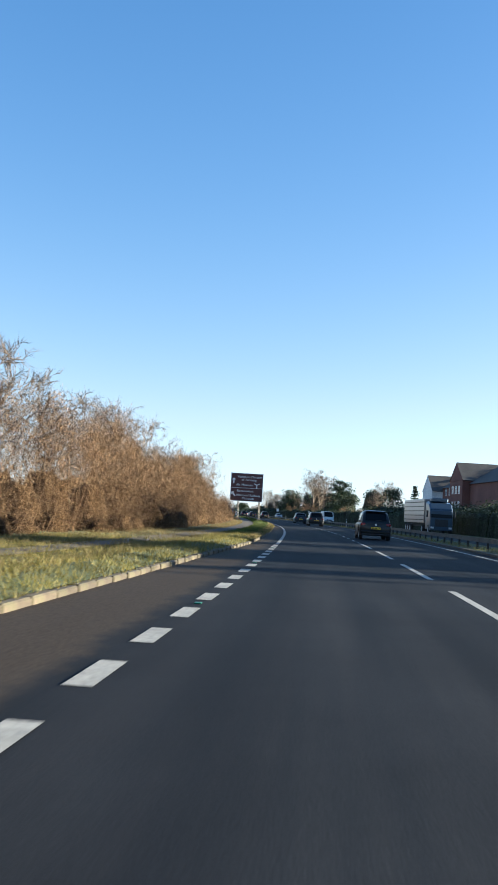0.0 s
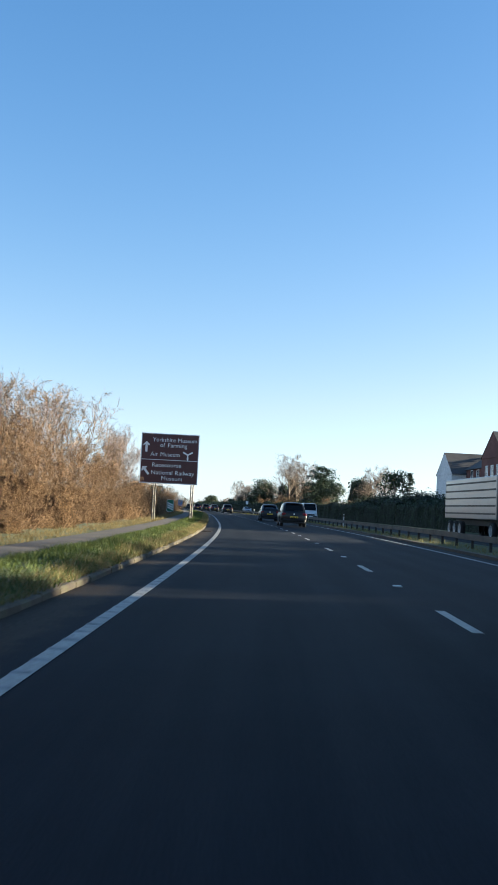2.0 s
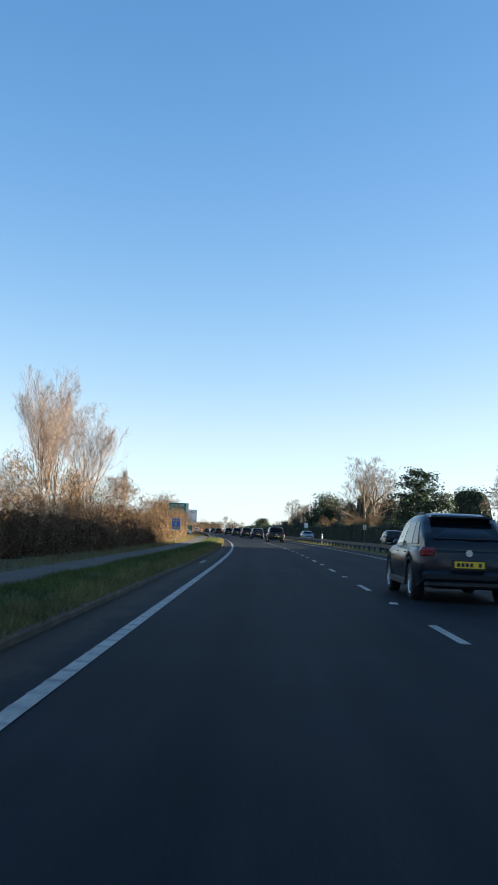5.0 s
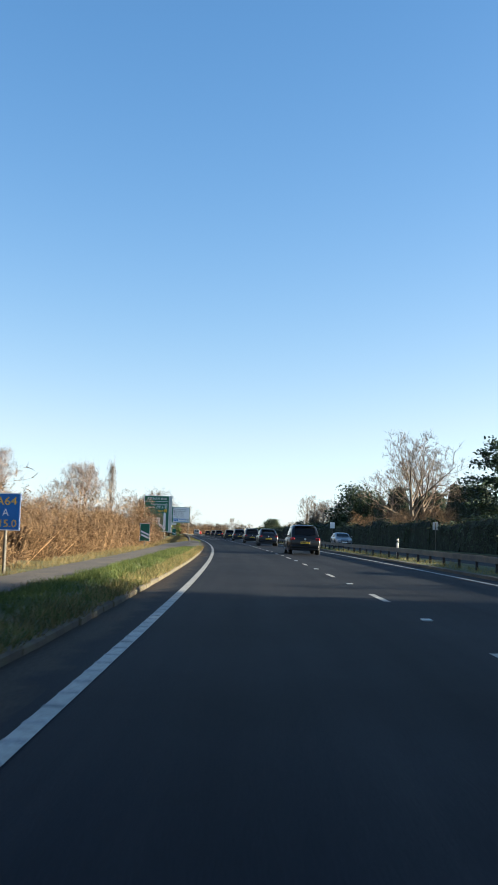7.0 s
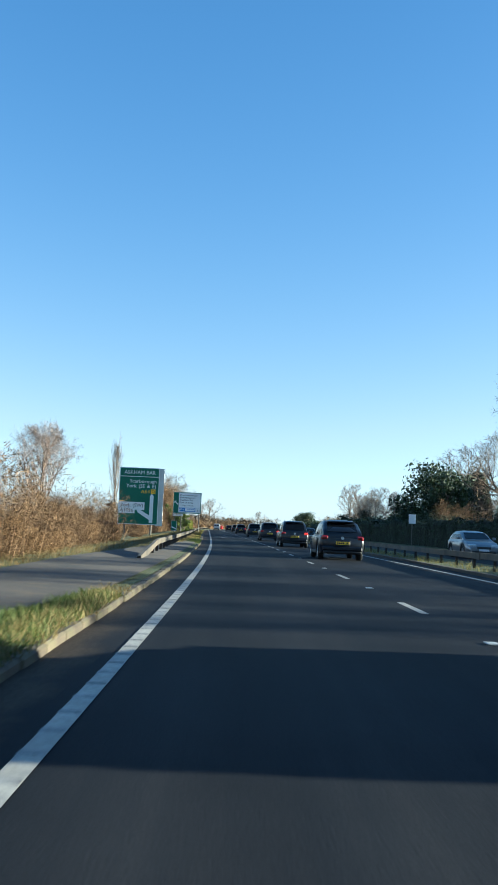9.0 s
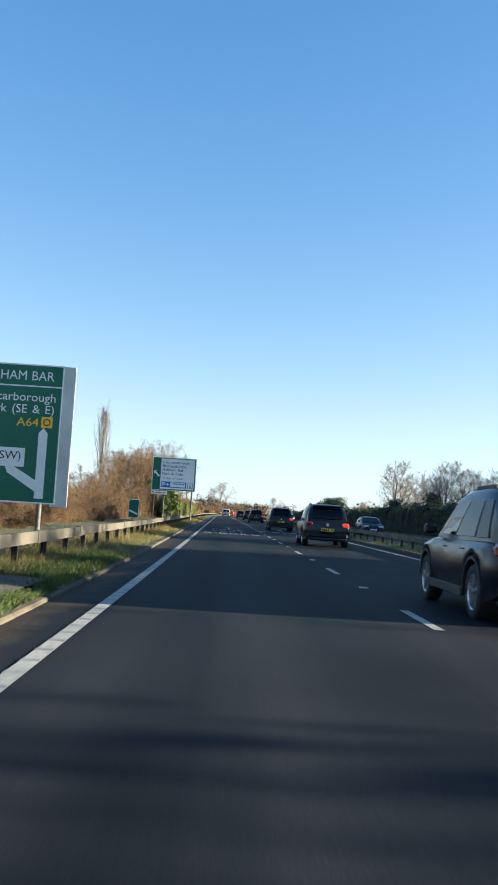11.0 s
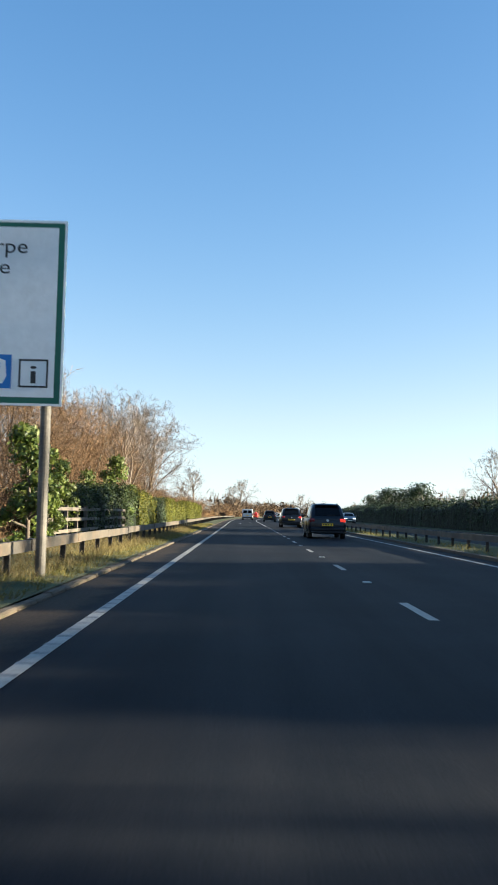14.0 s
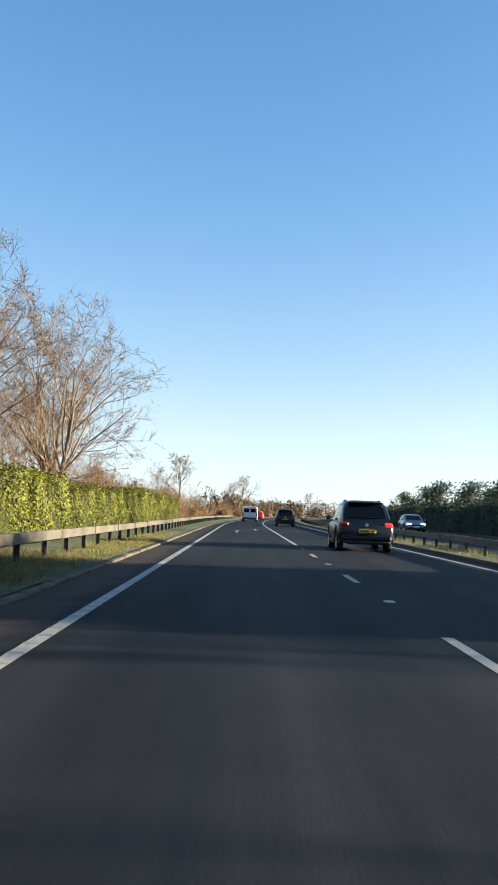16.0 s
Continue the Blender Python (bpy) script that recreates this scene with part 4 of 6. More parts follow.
def scrub_bush(rx, ry, h, n_twig, n_leaf, label, core=0.47):
    """A thorny thicket: stems, arching shoots with side twigs and a scatter of small withered leaves."""
    e = empty("bush", Matrix.Identity(4), label, "bush", "scrub along the verge")
    sp = Sprigs()
    k = 26
    a = np.stack([rng.uniform(-rx * 0.6, rx * 0.6, k), rng.uniform(-ry * 0.6, ry * 0.6, k), np.full(k, -0.15)], 1)
    b = a * np.array([1.5, 1.5, 0]) + np.stack([rng.normal(0, 0.4, k), rng.normal(0, 0.4, k), rng.uniform(0.4, 0.8, k) * h], 1)
    sp.twigs(a, b, 0.013)
    p, w = dome_points(n_twig, rx, ry, h, 0.3)
    side = np.cross(w, rng.normal(0, 1, (n_twig, 3)))
    way = w * 0.65 + side * 0.7 + np.array([0, 0, 0.12]) + rng.normal(0, 0.25, (n_twig, 3))
    way /= np.linalg.norm(way, axis=1, keepdims=True)
    ln = rng.uniform(0.16, 0.42, n_twig)[:, None] * (0.75 + 0.08 * h)
    foot, tip = p - way * ln * 0.5, p + way * ln * 0.5
    r = rng.uniform(0.0055, 0.0135, n_twig) * (0.8 + 0.05 * h)
    sp.blades(foot, tip, r)
    turn = way + rng.normal(0, 0.75, (n_twig, 3))
    at = foot + (tip - foot) * rng.uniform(0.2, 0.6, (n_twig, 1))
    sp.blades(at, at + turn * ln * 0.42, r * 0.8)
    sp.done("branchwork", M_TWIG, e)
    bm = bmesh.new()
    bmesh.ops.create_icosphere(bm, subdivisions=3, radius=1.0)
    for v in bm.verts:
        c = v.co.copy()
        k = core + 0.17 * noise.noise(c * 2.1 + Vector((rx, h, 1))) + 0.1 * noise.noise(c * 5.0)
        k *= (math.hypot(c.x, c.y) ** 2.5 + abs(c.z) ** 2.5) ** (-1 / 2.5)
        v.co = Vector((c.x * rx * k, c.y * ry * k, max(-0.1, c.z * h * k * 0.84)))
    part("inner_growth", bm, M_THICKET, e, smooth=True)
    sp = Sprigs()
    p, w = dome_points(n_leaf, rx, ry, h * 0.75, 0.25)
    sp.leaves(p, w, 0.022 + 0.0015 * h, 0.5)
    sp.done("foliage", M_DEAD, e)
    return e


def bare_tree(h, spread, upright, levels, label, mat, seed, trunk_r=None, droop=0.0, group="bare trees", fine=1.0, start=0.3, kid2=(6, 5), stems=1, cone=0.0):
    """A leafless tree: tapered trunk, forking limbs and fine twigs."""
    r = np.random.default_rng(seed)
    e = empty("tree", Matrix.Identity(4), label, "tree", group)
    tr, cr = Sprigs(), Sprigs()
    rad = trunk_r or h * 0.022
    ta, tb = [], []

    def grow(p, w, ln, ra, lev):
        n = (6, 4, 3, 2)[lev]
        pts, ways = [p], []
        for i in range(n):
            w = w + r.normal(0, (0.05, 0.14, 0.2, 0.25)[lev], 3) + np.array([0, 0, (0.0, 0.1, 0.06, 0.03)[lev] * upright - droop * (0, 0.05, 0.2, 0.4)[lev]])
            w /= np.linalg.norm(w)
            q = p + w * ln / n
            k0, k1 = 1 - 0.75 * i / n, 1 - 0.75 * (i + 1) / n
            (tr if lev == 0 else cr).tube(p, q, ra * k0, ra * k1, (8, 5, 4, 3)[lev])
            p = q
            pts.append(p)
            ways.append(w)
        if lev < 3:
            for c in range(kids[lev]):
                f0 = start if lev == 0 else 0.22
                f = f0 + (0.99 - f0) * (c + r.uniform(0, 1)) / kids[lev]
                i = min(int(f * n), n - 1)
                w2, at = ways[i], pts[i] + (pts[i + 1] - pts[i]) * (f * n - i)
                side = r.normal(0, 1, 3)
                side -= w2 * (side @ w2)
                side /= np.linalg.norm(side)
                ang = r.uniform(0.6, 1.1) * spread
                cw = w2 * math.cos(ang) + side * math.sin(ang) + np.array([0, 0, 0.12 * upright])
                cw /= np.linalg.norm(cw)
                grow(at, cw, ln * (0.85, 0.6, 0.6)[lev] * (1.15 - (0.62 + (cone if lev == 0 else 0.0)) * f) * r.uniform(0.8, 1.15), max(ra * (1 - 0.75 * f) * 0.6, 0.011 * fine), lev + 1)
        else:
            for i in range(n):
                for _ in range(4):
                    d = ways[i] + r.normal(0, 0.5, 3) + np.array([0, 0, 0.1 * upright - droop])
                    d /= np.linalg.norm(d)
                    at = pts[i] + (pts[i + 1] - pts[i]) * r.uniform(0, 1)
                    end = at + d * r.uniform(0.4, 0.9) * h / 13
                    ta.append(at)
                    tb.append(end)
                    d2 = d + r.normal(0, 0.5, 3)
                    ta.append(at + (end - at) * 0.4)
                    tb.append(at + (end - at) * 0.4 + d2 / np.linalg.norm(d2) * 0.4 * h / 13)

    kids = (levels, *kid2)
    if stems == 1:
        grow(np.array([0, 0, -0.2]), np.array([0, 0, 1.0]), h * 0.62, rad, 0)
    else:
        fork = h * 0.09
        tr.tube((0, 0, -0.2), (0, 0, fork), rad * 1.15, rad, 9)
        for i in range(stems):
            a, lean = 2.4 * i + r.uniform(-0.3, 0.3), r.uniform(0.12, 0.5)
            grow(np.array([0, 0, fork * r.uniform(0.7, 1.0)]), np.array([lean * math.cos(a), lean * math.sin(a), 1.0]), h * r.uniform(0.5, 0.66), rad * r.uniform(0.45, 0.62), 0)
    cr.blades(np.array(ta), np.array(tb), (0.006 * h / 12 + 0.003) * fine * 0.72)
    tr.done("trunk", M_BARK, e)
    cr.done("crown", mat, e)
    return e


def leaf_tree(rx, ry, h, clumps, per, label, mat, size, seed, name="evergreen_tree", base=0.0, group="evergreen trees"):
    """An evergreen: trunk, and clumps of leaves with gaps between them."""
    r = np.random.default_rng(seed)
    e = empty(name, Matrix.Identity(4), label, "tree", group)
    tr = Sprigs()
    tr.tube((0, 0, -0.2), (0, 0, h * 0.75), 0.025 * h, 0.008 * h, 8)
    cs = []
    for i in range(clumps):
        a, z = r.uniform(0, 2 * math.pi), r.uniform(0.06, 1.0)
        f = math.sin(min(1.0, (1.12 - z) * 1.6) * math.pi / 2) * r.uniform(0.35, 1.0)
        c = np.array([rx * f * math.cos(a), ry * f * math.sin(a), base + (h - base) * z * 0.95])
        cs.append(c)
        tr.tube((0, 0, c[2] * 0.7), c, 0.05, 0.02, 4)
    tr.done("trunk", M_BARK, e)
    sp = Sprigs()
    for c in cs:
        w = r.normal(0, 1, (per, 3))
        w /= np.linalg.norm(w, axis=1, keepdims=True)
        k = r.uniform(0.5, 1.0, per)[:, None]
        rr = r.uniform(0.14, 0.26) * min(h, 2.2 * rx)
        p = c + w * k * rr * np.array([1.1, 1.1, 0.8])
        p[:, 2] = np.maximum(p[:, 2], 0.05)
        sp.leaves(p, w, size)
    sp.done("crown", mat, e)
    return e


def conifer(h, r_base, label, seed, layered=False):
    r = np.random.default_rng(seed)
    e = empty("conifer", Matrix.Identity(4), label, "tree", "conifers")
    tr, sp = Sprigs(), Sprigs()
    tr.tube((0, 0, -0.2), (0, 0, h), 0.022 * h, 0.01, 8)
    z = h * (0.25 if layered else 0.08)
    while z < h * 0.985:
        f = (1 - z / h)
        ln = r_base * (f ** 0.85 if not layered else (0.45 + 0.55 * math.sin(f * 2.6)))
        for _ in range(5 if layered else 7):
            a = r.uniform(0, 2 * math.pi)
            l2 = ln * r.uniform(0.3 if layered else 0.65, 1.15)
            tip = np.array([math.cos(a) * l2, math.sin(a) * l2, z + (r.uniform(-0.05, 0.25) if layered else -0.12) * l2])
            tr.tube((0, 0, z), tip, 0.03, 0.01, 3)
            n = int((34 if layered else 16) + (80 if layered else 34) * l2 / r_base)
            k = r.uniform(0.25, 1.0, n)[:, None]
            p = np.array([0, 0, z]) * (1 - k) + tip * k + r.normal(0, 1, (n, 3)) * np.array([0.3, 0.3, 0.22 if layered else 0.12]) * (0.6 + r_base * 0.14)
            sp.leaves(p, np.tile([0, 0, 1.0], (n, 1)), 0.3 if layered else 0.2)
        z += h * (0.05 if layered else 0.045) * r.uniform(0.6, 1.4)
    tr.done("trunk", M_BARK, e)
    sp.done("crown", M_CONIFER, e)
    return e


def hedge_run(s0, s1, d_face, depth, h, mat, size, density, label, group, seg=6.0, side=1, ragged=0.12, gap=0.0, inside=None, lump=0.0, ends=False):
    """A clipped or rough hedge in lengths; side: +1 faces right (d grows), -1 faces left; lump: unevenness of top and face."""
    q = s0
    while q < s1 - 0.5:
        e1 = min(q + seg, s1)
        hh = h(q) if callable(h) else h
        df = d_face(q) if callable(d_face) else d_face
        hh *= 1 + rng.normal(0, 0.03)
        mid, ln = (q + e1) / 2, (e1 - q) / 2 - gap
        e = empty("hedge", RM(mid, df, 0.05), label, "hedge", group)

        def swell(y):
            """Height factor and set-back of the face at y along the length."""
            a = mid + y
            up = 1 + lump * (0.55 * noise.noise((a * 0.28, h0, 1.0)) + 0.5 * noise.noise((a * 0.8, h0, 5.0)) + 0.25 * noise.noise((a * 2.1, h0, 9.0)))
            if ends:
                up *= 1 - 0.5 * max(0.0, 1 - (min(a - s0, s1 - a)) / 3.4) ** 1.5
            return up, lump * 1.3 * (0.4 + noise.noise((a * 0.5, h0, 20.0)))
        h0 = s0 * 0.37 + depth
        # core a little inside the leaves
        vs, fs = [], []
        ny = max(8, int(2 * ln / 0.6))
        prof = [(0.1, 0.0), (0.12, hh * 0.45), (0.16, hh * 0.78), (0.3 + 0.4 * lump, hh * 0.93), (depth * 0.5, hh * 0.96), (depth - 0.3 - 0.4 * lump, hh * 0.92), (depth - 0.15, hh * 0.75), (depth - 0.1, 0.0)]
        for i in range(ny + 1):
            y = -ln + 2 * ln * i / ny
            up, back = swell(y)
            for a, z in prof:
                x = -(a + back * (z > 0) * (a < depth * 0.4)) * side
                vs.append((x + (0.05 + 0.3 * lump) * noise.noise((y * 0.9 + q, z, a)), y, max(-0.05, z * up + (0.1 * noise.noise((y + q, a, 3)) if z > 0 else -0.05))))
        k = len(prof)
        for i in range(ny):
            for j in range(k - 1):
                fs.append((i * k + j, i * k + j + 1, (i + 1) * k + j + 1, (i + 1) * k + j))
        fs += [tuple(range(k)), tuple(ny * k + j for j in range(k))]
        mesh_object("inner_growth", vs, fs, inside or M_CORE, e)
        sp = Sprigs()
        n = int(density * 2 * ln * hh)
        y = rng.uniform(-ln, ln, n)
        sw = np.array([swell(v) for v in y]).reshape(-1, 2)
        z = rng.uniform(0, 1, n) ** 0.9 * hh * sw[:, 0]
        x = -side * (0.02 + sw[:, 1] + np.abs(rng.normal(0, ragged, n)) + 0.1 * np.sin(y * 1.7 + z * 2.3 + q) - 0.1 * lump)
        sp.leaves(np.stack([x, y, z], 1), np.tile([side * 0.9, 0, 0.35], (n, 1)), size)
        n = int(density * 2 * ln * depth * (0.9 + lump))
        y, x = rng.uniform(-ln, ln, n), -side * rng.uniform(0, depth, n)
        sw = np.array([swell(v) for v in y]).reshape(-1, 2)
        z = hh * sw[:, 0] + rng.normal(0, ragged * 0.7, n) + np.abs(rng.normal(0, 0.2 * lump, n)) + 0.1 * np.sin(y * 1.3 + q)
        sp.leaves(np.stack([x, y, z], 1), np.tile([0, 0, 1.0], (n, 1)), size)
        n = int(density * depth * hh * 0.6)
        for sgn in (-1, 1):
            x, z = -side * rng.uniform(0, depth, n), rng.uniform(0, hh * 0.95, n)
            sp.leaves(np.stack([x, np.full(n, sgn * ln) + rng.normal(0, 0.05 + 0.2 * lump, n), z], 1), np.tile([0, sgn, 0.2], (n, 1)), size)
        sp.done("foliage", mat, e)
        q = e1


def grass(name, spans, density, hgt, mat, label, wide=0.0045):
    """Blades of grass over strips of the verge (s0, s1, d-left, d-right, z)."""
    sp = Sprigs()
    for s0, s1, l, r_, z in spans:
        n = int(density * (s1 - s0) * abs(np.mean([r_(s0) - l(s0), r_(s1) - l(s1)])))
        ss = rng.uniform(s0, s1, n)
        f = rng.uniform(0, 1, n)
        keep = np.array([noise.noise((a * 0.35, b * 2, 2)) for a, b in zip(ss, f)]) > -0.62
        ss, f = ss[keep], f[keep]
        n = len(ss)
        dl = np.array([l(a) for a in ss])
        dr = np.array([r_(a) for a in ss])
        d = dl * (1 - f) + dr * f
        ang = np.interp(ss, GS, PSI)
        p = np.stack([np.interp(ss, GS, RX) + d * np.cos(ang), np.interp(ss, GS, RY) + d * np.sin(ang), z + np.array([mound(a, b) + lumps(a, b, 0) * 0.8 for a, b in zip(ss, d)])], 1)
        tuft = 0.7 + 0.6 * np.array([noise.noise((a * 0.9, b * 1.1, 9)) for a, b in zip(ss, d)])
        up = np.stack([rng.normal(0, 0.45, n), rng.normal(0, 0.45, n), np.ones(n)], 1)
        sp.blades(p, p + up * (hgt * rng.uniform(0.5, 1.4, n) * np.clip(tuft, 0.35, 1.4))[:, None], wide)
    return tagged(sp.done(name, mat), label, "grass", "", "stuff")


K13 = lambda s: kerb_d(s) - 0.02
grass("grass", [(62, 245, path_right, K13, 0.08), (288, 300, lambda s: -2.7, K13, 0.05)], 560, 0.15, M_GRASS, "thick green verge grass in tussocks", 0.0065)
grass("yellow_grass", [(16, 48, lambda s: -7.2, K13, 0.08), (48, 62, path_right, K13, 0.08), (300, 440, lambda s: -2.7, lambda s: kerb_d(s) - 0.2, 0.03)], 210, 0.14, M_OLIVE, "yellowed olive grass on the verge", 0.006)
grass("dry_grass", [(16, 60, lambda s: -6.8, lambda s: -2.4, 0.08), (60, 284, lambda s: -5.0, path_left, 0.08), (284, 420, lambda s: -5.0, lambda s: -1.6, 0.07), (290, 420, lambda s: -3.6, lambda s: -1.5, 0.07)], 70, 0.24, M_DRYGRASS, "dry straw-coloured grass below the scrub")
grass("fringe_grass", [(52, 246, lambda s: kerb_d(s) - 0.4, lambda s: kerb_d(s) + 0.05, 0.1)], 300, 0.19, M_DRYGRASS, "dry grass hanging over the kerb")
grass("reserve_grass", [(20, 470, lambda s: 8.45, lambda s: 9.9, 0.07)], 40, 0.22, M_OLIVE, "dry grass tufts under the central barrier")

def scrub_belt(name, label, spots):
    """Growth past counting, joined: spots are (bush, pose)."""
    vs, fs, mats, n = [], [], [], 0
    for bush, m in spots:
        rot, off = np.array(m.to_3x3()), np.array(m.translation)
        for ch in bush.children:
            if ch.name.startswith("foliage"):
                continue
            v = np.empty(len(ch.data.vertices) * 3, np.float32)
            ch.data.vertices.foreach_get("co", v)
            f = np.empty(len(ch.data.loops), np.int32)
            ch.data.loops.foreach_get("vertex_index", f)
            vs.append(v.reshape(-1, 3) @ rot.T + off)
            fs.append(f.reshape(-1, 3) + n)
            mats.append(np.full(len(f) // 3, 1 if ch.name.startswith("inner") else 0, np.int32))
            n += len(v) // 3
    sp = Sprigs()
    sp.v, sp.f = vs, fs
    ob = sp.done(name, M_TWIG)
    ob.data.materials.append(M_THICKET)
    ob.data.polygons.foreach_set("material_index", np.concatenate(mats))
    return tagged(ob, label, "scrub", "", "stuff")


# scrub along the near side
bushes = [scrub_bush(1.9, 1.9, 3.3, 1200, 110, "dense leafless brown thorn scrub behind the verge"),
          scrub_bush(1.6, 2.2, 2.8, 1100, 110, "low tangled brown bramble and thorn bush"),
          scrub_bush(2.1, 1.8, 3.6, 1250, 90, "tall leafless brown thicket with fine twigs"),
          scrub_bush(1.7, 1.7, 2.5, 1050, 140, "brown bush with withered leaves clinging on")]
thickets = [scrub_bush(2.4, 2.6, 6.0, 3100, 120, "tall orange-brown thorn thicket, leafless and densely twigged", 0.5),
            scrub_bush(2.7, 2.3, 5.2, 2800, 120, "tall brown thicket with withered leaves in it", 0.5)]
used = set()


def place(thing, key, m):
    """The first call sets the built one down, later ones copy it."""
    if key not in used:
        used.add(key)
        thing.matrix_world = m
        return thing
    return copy_thing(thing, m)


def front(s):
    return float(np.interp(s, [10, 40, 46, 54, 64, 75, 95, 120, 205, 245, 262, 285, 298, 318, 324, 345, 385], [-9.6, -9.3, -7.9, -6.7, -6.2, -6.5, -6.5, -6.3, -6.1, -5.8, -5.8, -6.0, -11.0, -11.5, -7.4, -7.6, -8.0]))


def tall(s):
    return float(np.interp(s, [14, 40, 124, 140, 160, 177, 192, 205, 226, 236, 262, 280, 298, 315, 345, 380], [0.8, 0.8, 0.9, 1.0, 1.05, 1.15, 1.2, 1.15, 1.1, 1.06, 1.04, 1.0, 0.75, 0.72, 0.87, 0.97]))


for row, (back, step) in enumerate(((0.0, 2.7), (2.8, 5.4))):
    q = 14.0 + row + (112 if row else 0)
    while q < (392 if row else 384):
        i = int(rng.integers(0, 4))
        k = tall(q) * rng.uniform(0.85, 1.12) * (1.0, 1.22)[row]
        wide = k ** 0.7 * rng.uniform(0.9, 1.1)
        m = RM(q, front(q) - back - 1.2 * max(0.0, wide - 1) + rng.normal(0, 0.25), 0.0, rng.uniform(0, 360)) @ Matrix.Diagonal((wide, wide, k, 1))
        if not (row and 170 < q < 292):
            place(bushes[i], ("b", i), m)
        q += step * rng.uniform(0.8, 1.2)

q = 172.0
while q < 292:
    i = int(rng.integers(0, 2))
    k = float(np.interp(q, [172, 200, 236, 262, 292], [0.68, 0.7, 0.66, 0.66, 0.66])) * rng.uniform(0.92, 1.1)
    place(thickets[i], ("t", i), RM(q, front(q) - 2.4 + rng.normal(0, 0.3), 0, rng.uniform(0, 360)) @ Matrix.Scale(k, 4))
    q += 3.4 * rng.uniform(0.85, 1.15)
# and a higher row behind it
q = 184.0
while q < 300:
    i = int(rng.integers(0, 2))
    place(thickets[i], ("t", i), RM(q, -11.2 + rng.normal(0, 0.4), 0, rng.uniform(0, 360)) @ Matrix.Diagonal((0.95, 0.95, rng.uniform(0.76, 0.9), 1)))
    q += 4.2 * rng.uniform(0.85, 1.15)

# the high growth of the first stretch, up to the tourist sign
for back, step, size in ((1.7, 3.0, 1.0), (4.2, 4.6, 1.18)):
    q = 18.0 + back
    while q < 126:
        i = int(rng.integers(0, 2))
        k = size * rng.uniform(0.88, 1.1) * float(np.interp(q, [18, 44, 56, 75, 90, 102, 112, 126], [0.9, 0.95, 1.0, 1.1, 1.04, 1.0, 1.0, 0.72]))
        place(thickets[i], ("t", i), RM(q, front(q) - back + rng.normal(0, 0.3), 0, rng.uniform(0, 360)) @ Matrix.Diagonal((k, k, k * 1.25, 1)))
        q += step * rng.uniform(0.85, 1.15)

# leafless trees
oak = bare_tree(12.5, 0.98, 0.95, 7, "large leafless tree with several upswept stems", M_BRANCH, 3, 0.3, fine=1.25, start=0.15, kid2=(5, 4), stems=5)
ash = bare_tree(12.0, 0.75, 1.1, 9, "leafless tree with upswept pale branches", M_PALEBARK, 11, 0.2, fine=1.3, kid2=(6, 4))
thin = bare_tree(9.0, 0.7, 1.2, 6, "slender young leafless tree", M_BRANCH, 21, 0.1, fine=1.7, start=0.2, kid2=(6, 4))
oak_far = bare_tree(14.0, 0.95, 0.8, 9, "large leafless tree standing far off", M_BRANCH, 4, 0.3, fine=1.7, start=0.22, kid2=(6, 4))
birch_far = bare_tree(13.0, 0.8, 0.9, 9, "pale leafless birch standing far off", M_PALEBARK, 32, 0.2, 0.35, fine=2.0, kid2=(6, 5))
thorn = bare_tree(8.5, 0.85, 0.9, 5, "tall brown thorn tree, leafless and densely twigged", M_TWIG, 51, 0.13, 0.05, fine=1.05, start=0.1, kid2=(5, 3), stems=4)
M_SALLOW = leafy("reddish grey twigs", (0.1, 0.068, 0.052), (0.23, 0.165, 0.13), 0.85, 0.0)
sallow = bare_tree(13.0, 0.56, 1.5, 9, "large leafless sallow with dense fine twigs", M_SALLOW, 64, 0.2, fine=0.62, start=0.12, kid2=(7, 6), stems=3)
birch = bare_tree(13.0, 0.62, 1.1, 13, "leafless birch with fine drooping purple-brown twigs", M_SALLOW, 33, 0.15, 0.22, fine=0.85, start=0.2, kid2=(7, 5), cone=0.2)
poplar = bare_tree(20.0, 0.55, 0.7, 26, "tall narrow leafless poplar", M_PALEBARK, 41, 0.3, fine=1.3, start=0.06, kid2=(5, 3), cone=0.42)
place(oak, "oak", RM(452, -9.0, 0, 40) @ Matrix.Scale(1.08, 4))
place(poplar, "pop", RM(487.1, -26.1) @ Matrix.Diagonal((0.42, 0.42, 1.6, 1)))


def stand(tree, key, spots):
    for s, d, k in spots:
        place(tree, key, RM(s, d, 0, (s * 37 + d * 61) % 360) @ Matrix.Diagonal((k, k, k * (0.95 + 0.1 * ((s * 7) % 1)), 1)))


stand(oak, "oak", [(437, -10.5, 0.98), (466, -12, 0.85)])
place(oak_far, "oak_far", RM(388, 43.5, 0, 70) @ Matrix.Scale(1.36, 4))
stand(oak_far, "oak_far", [(317.5, 31.0, 1.0), (322, 34, 0.92), (368, 44, 1.08), (451, 33.5, 0.8), (472, 42, 0.7), (560, -12, 0.7), (505, 44, 0.8), (420, -34, 0.85), (398, 30, 0.6), (412, 36, 0.62)])
stand(ash, "ash", [(447, -13.5, 0.9), (478, -11, 0.7), (420, -12, 0.7), (366, -11, 0.48), (345, 34, 0.75), (404, -11.5, 1.0), (421.8, -7.2, 1.02), (428, -8.5, 0.85), (411, -12.5, 0.95), (396, -12, 0.95), (475, 31, 0.6), (390, -11, 0.75)])
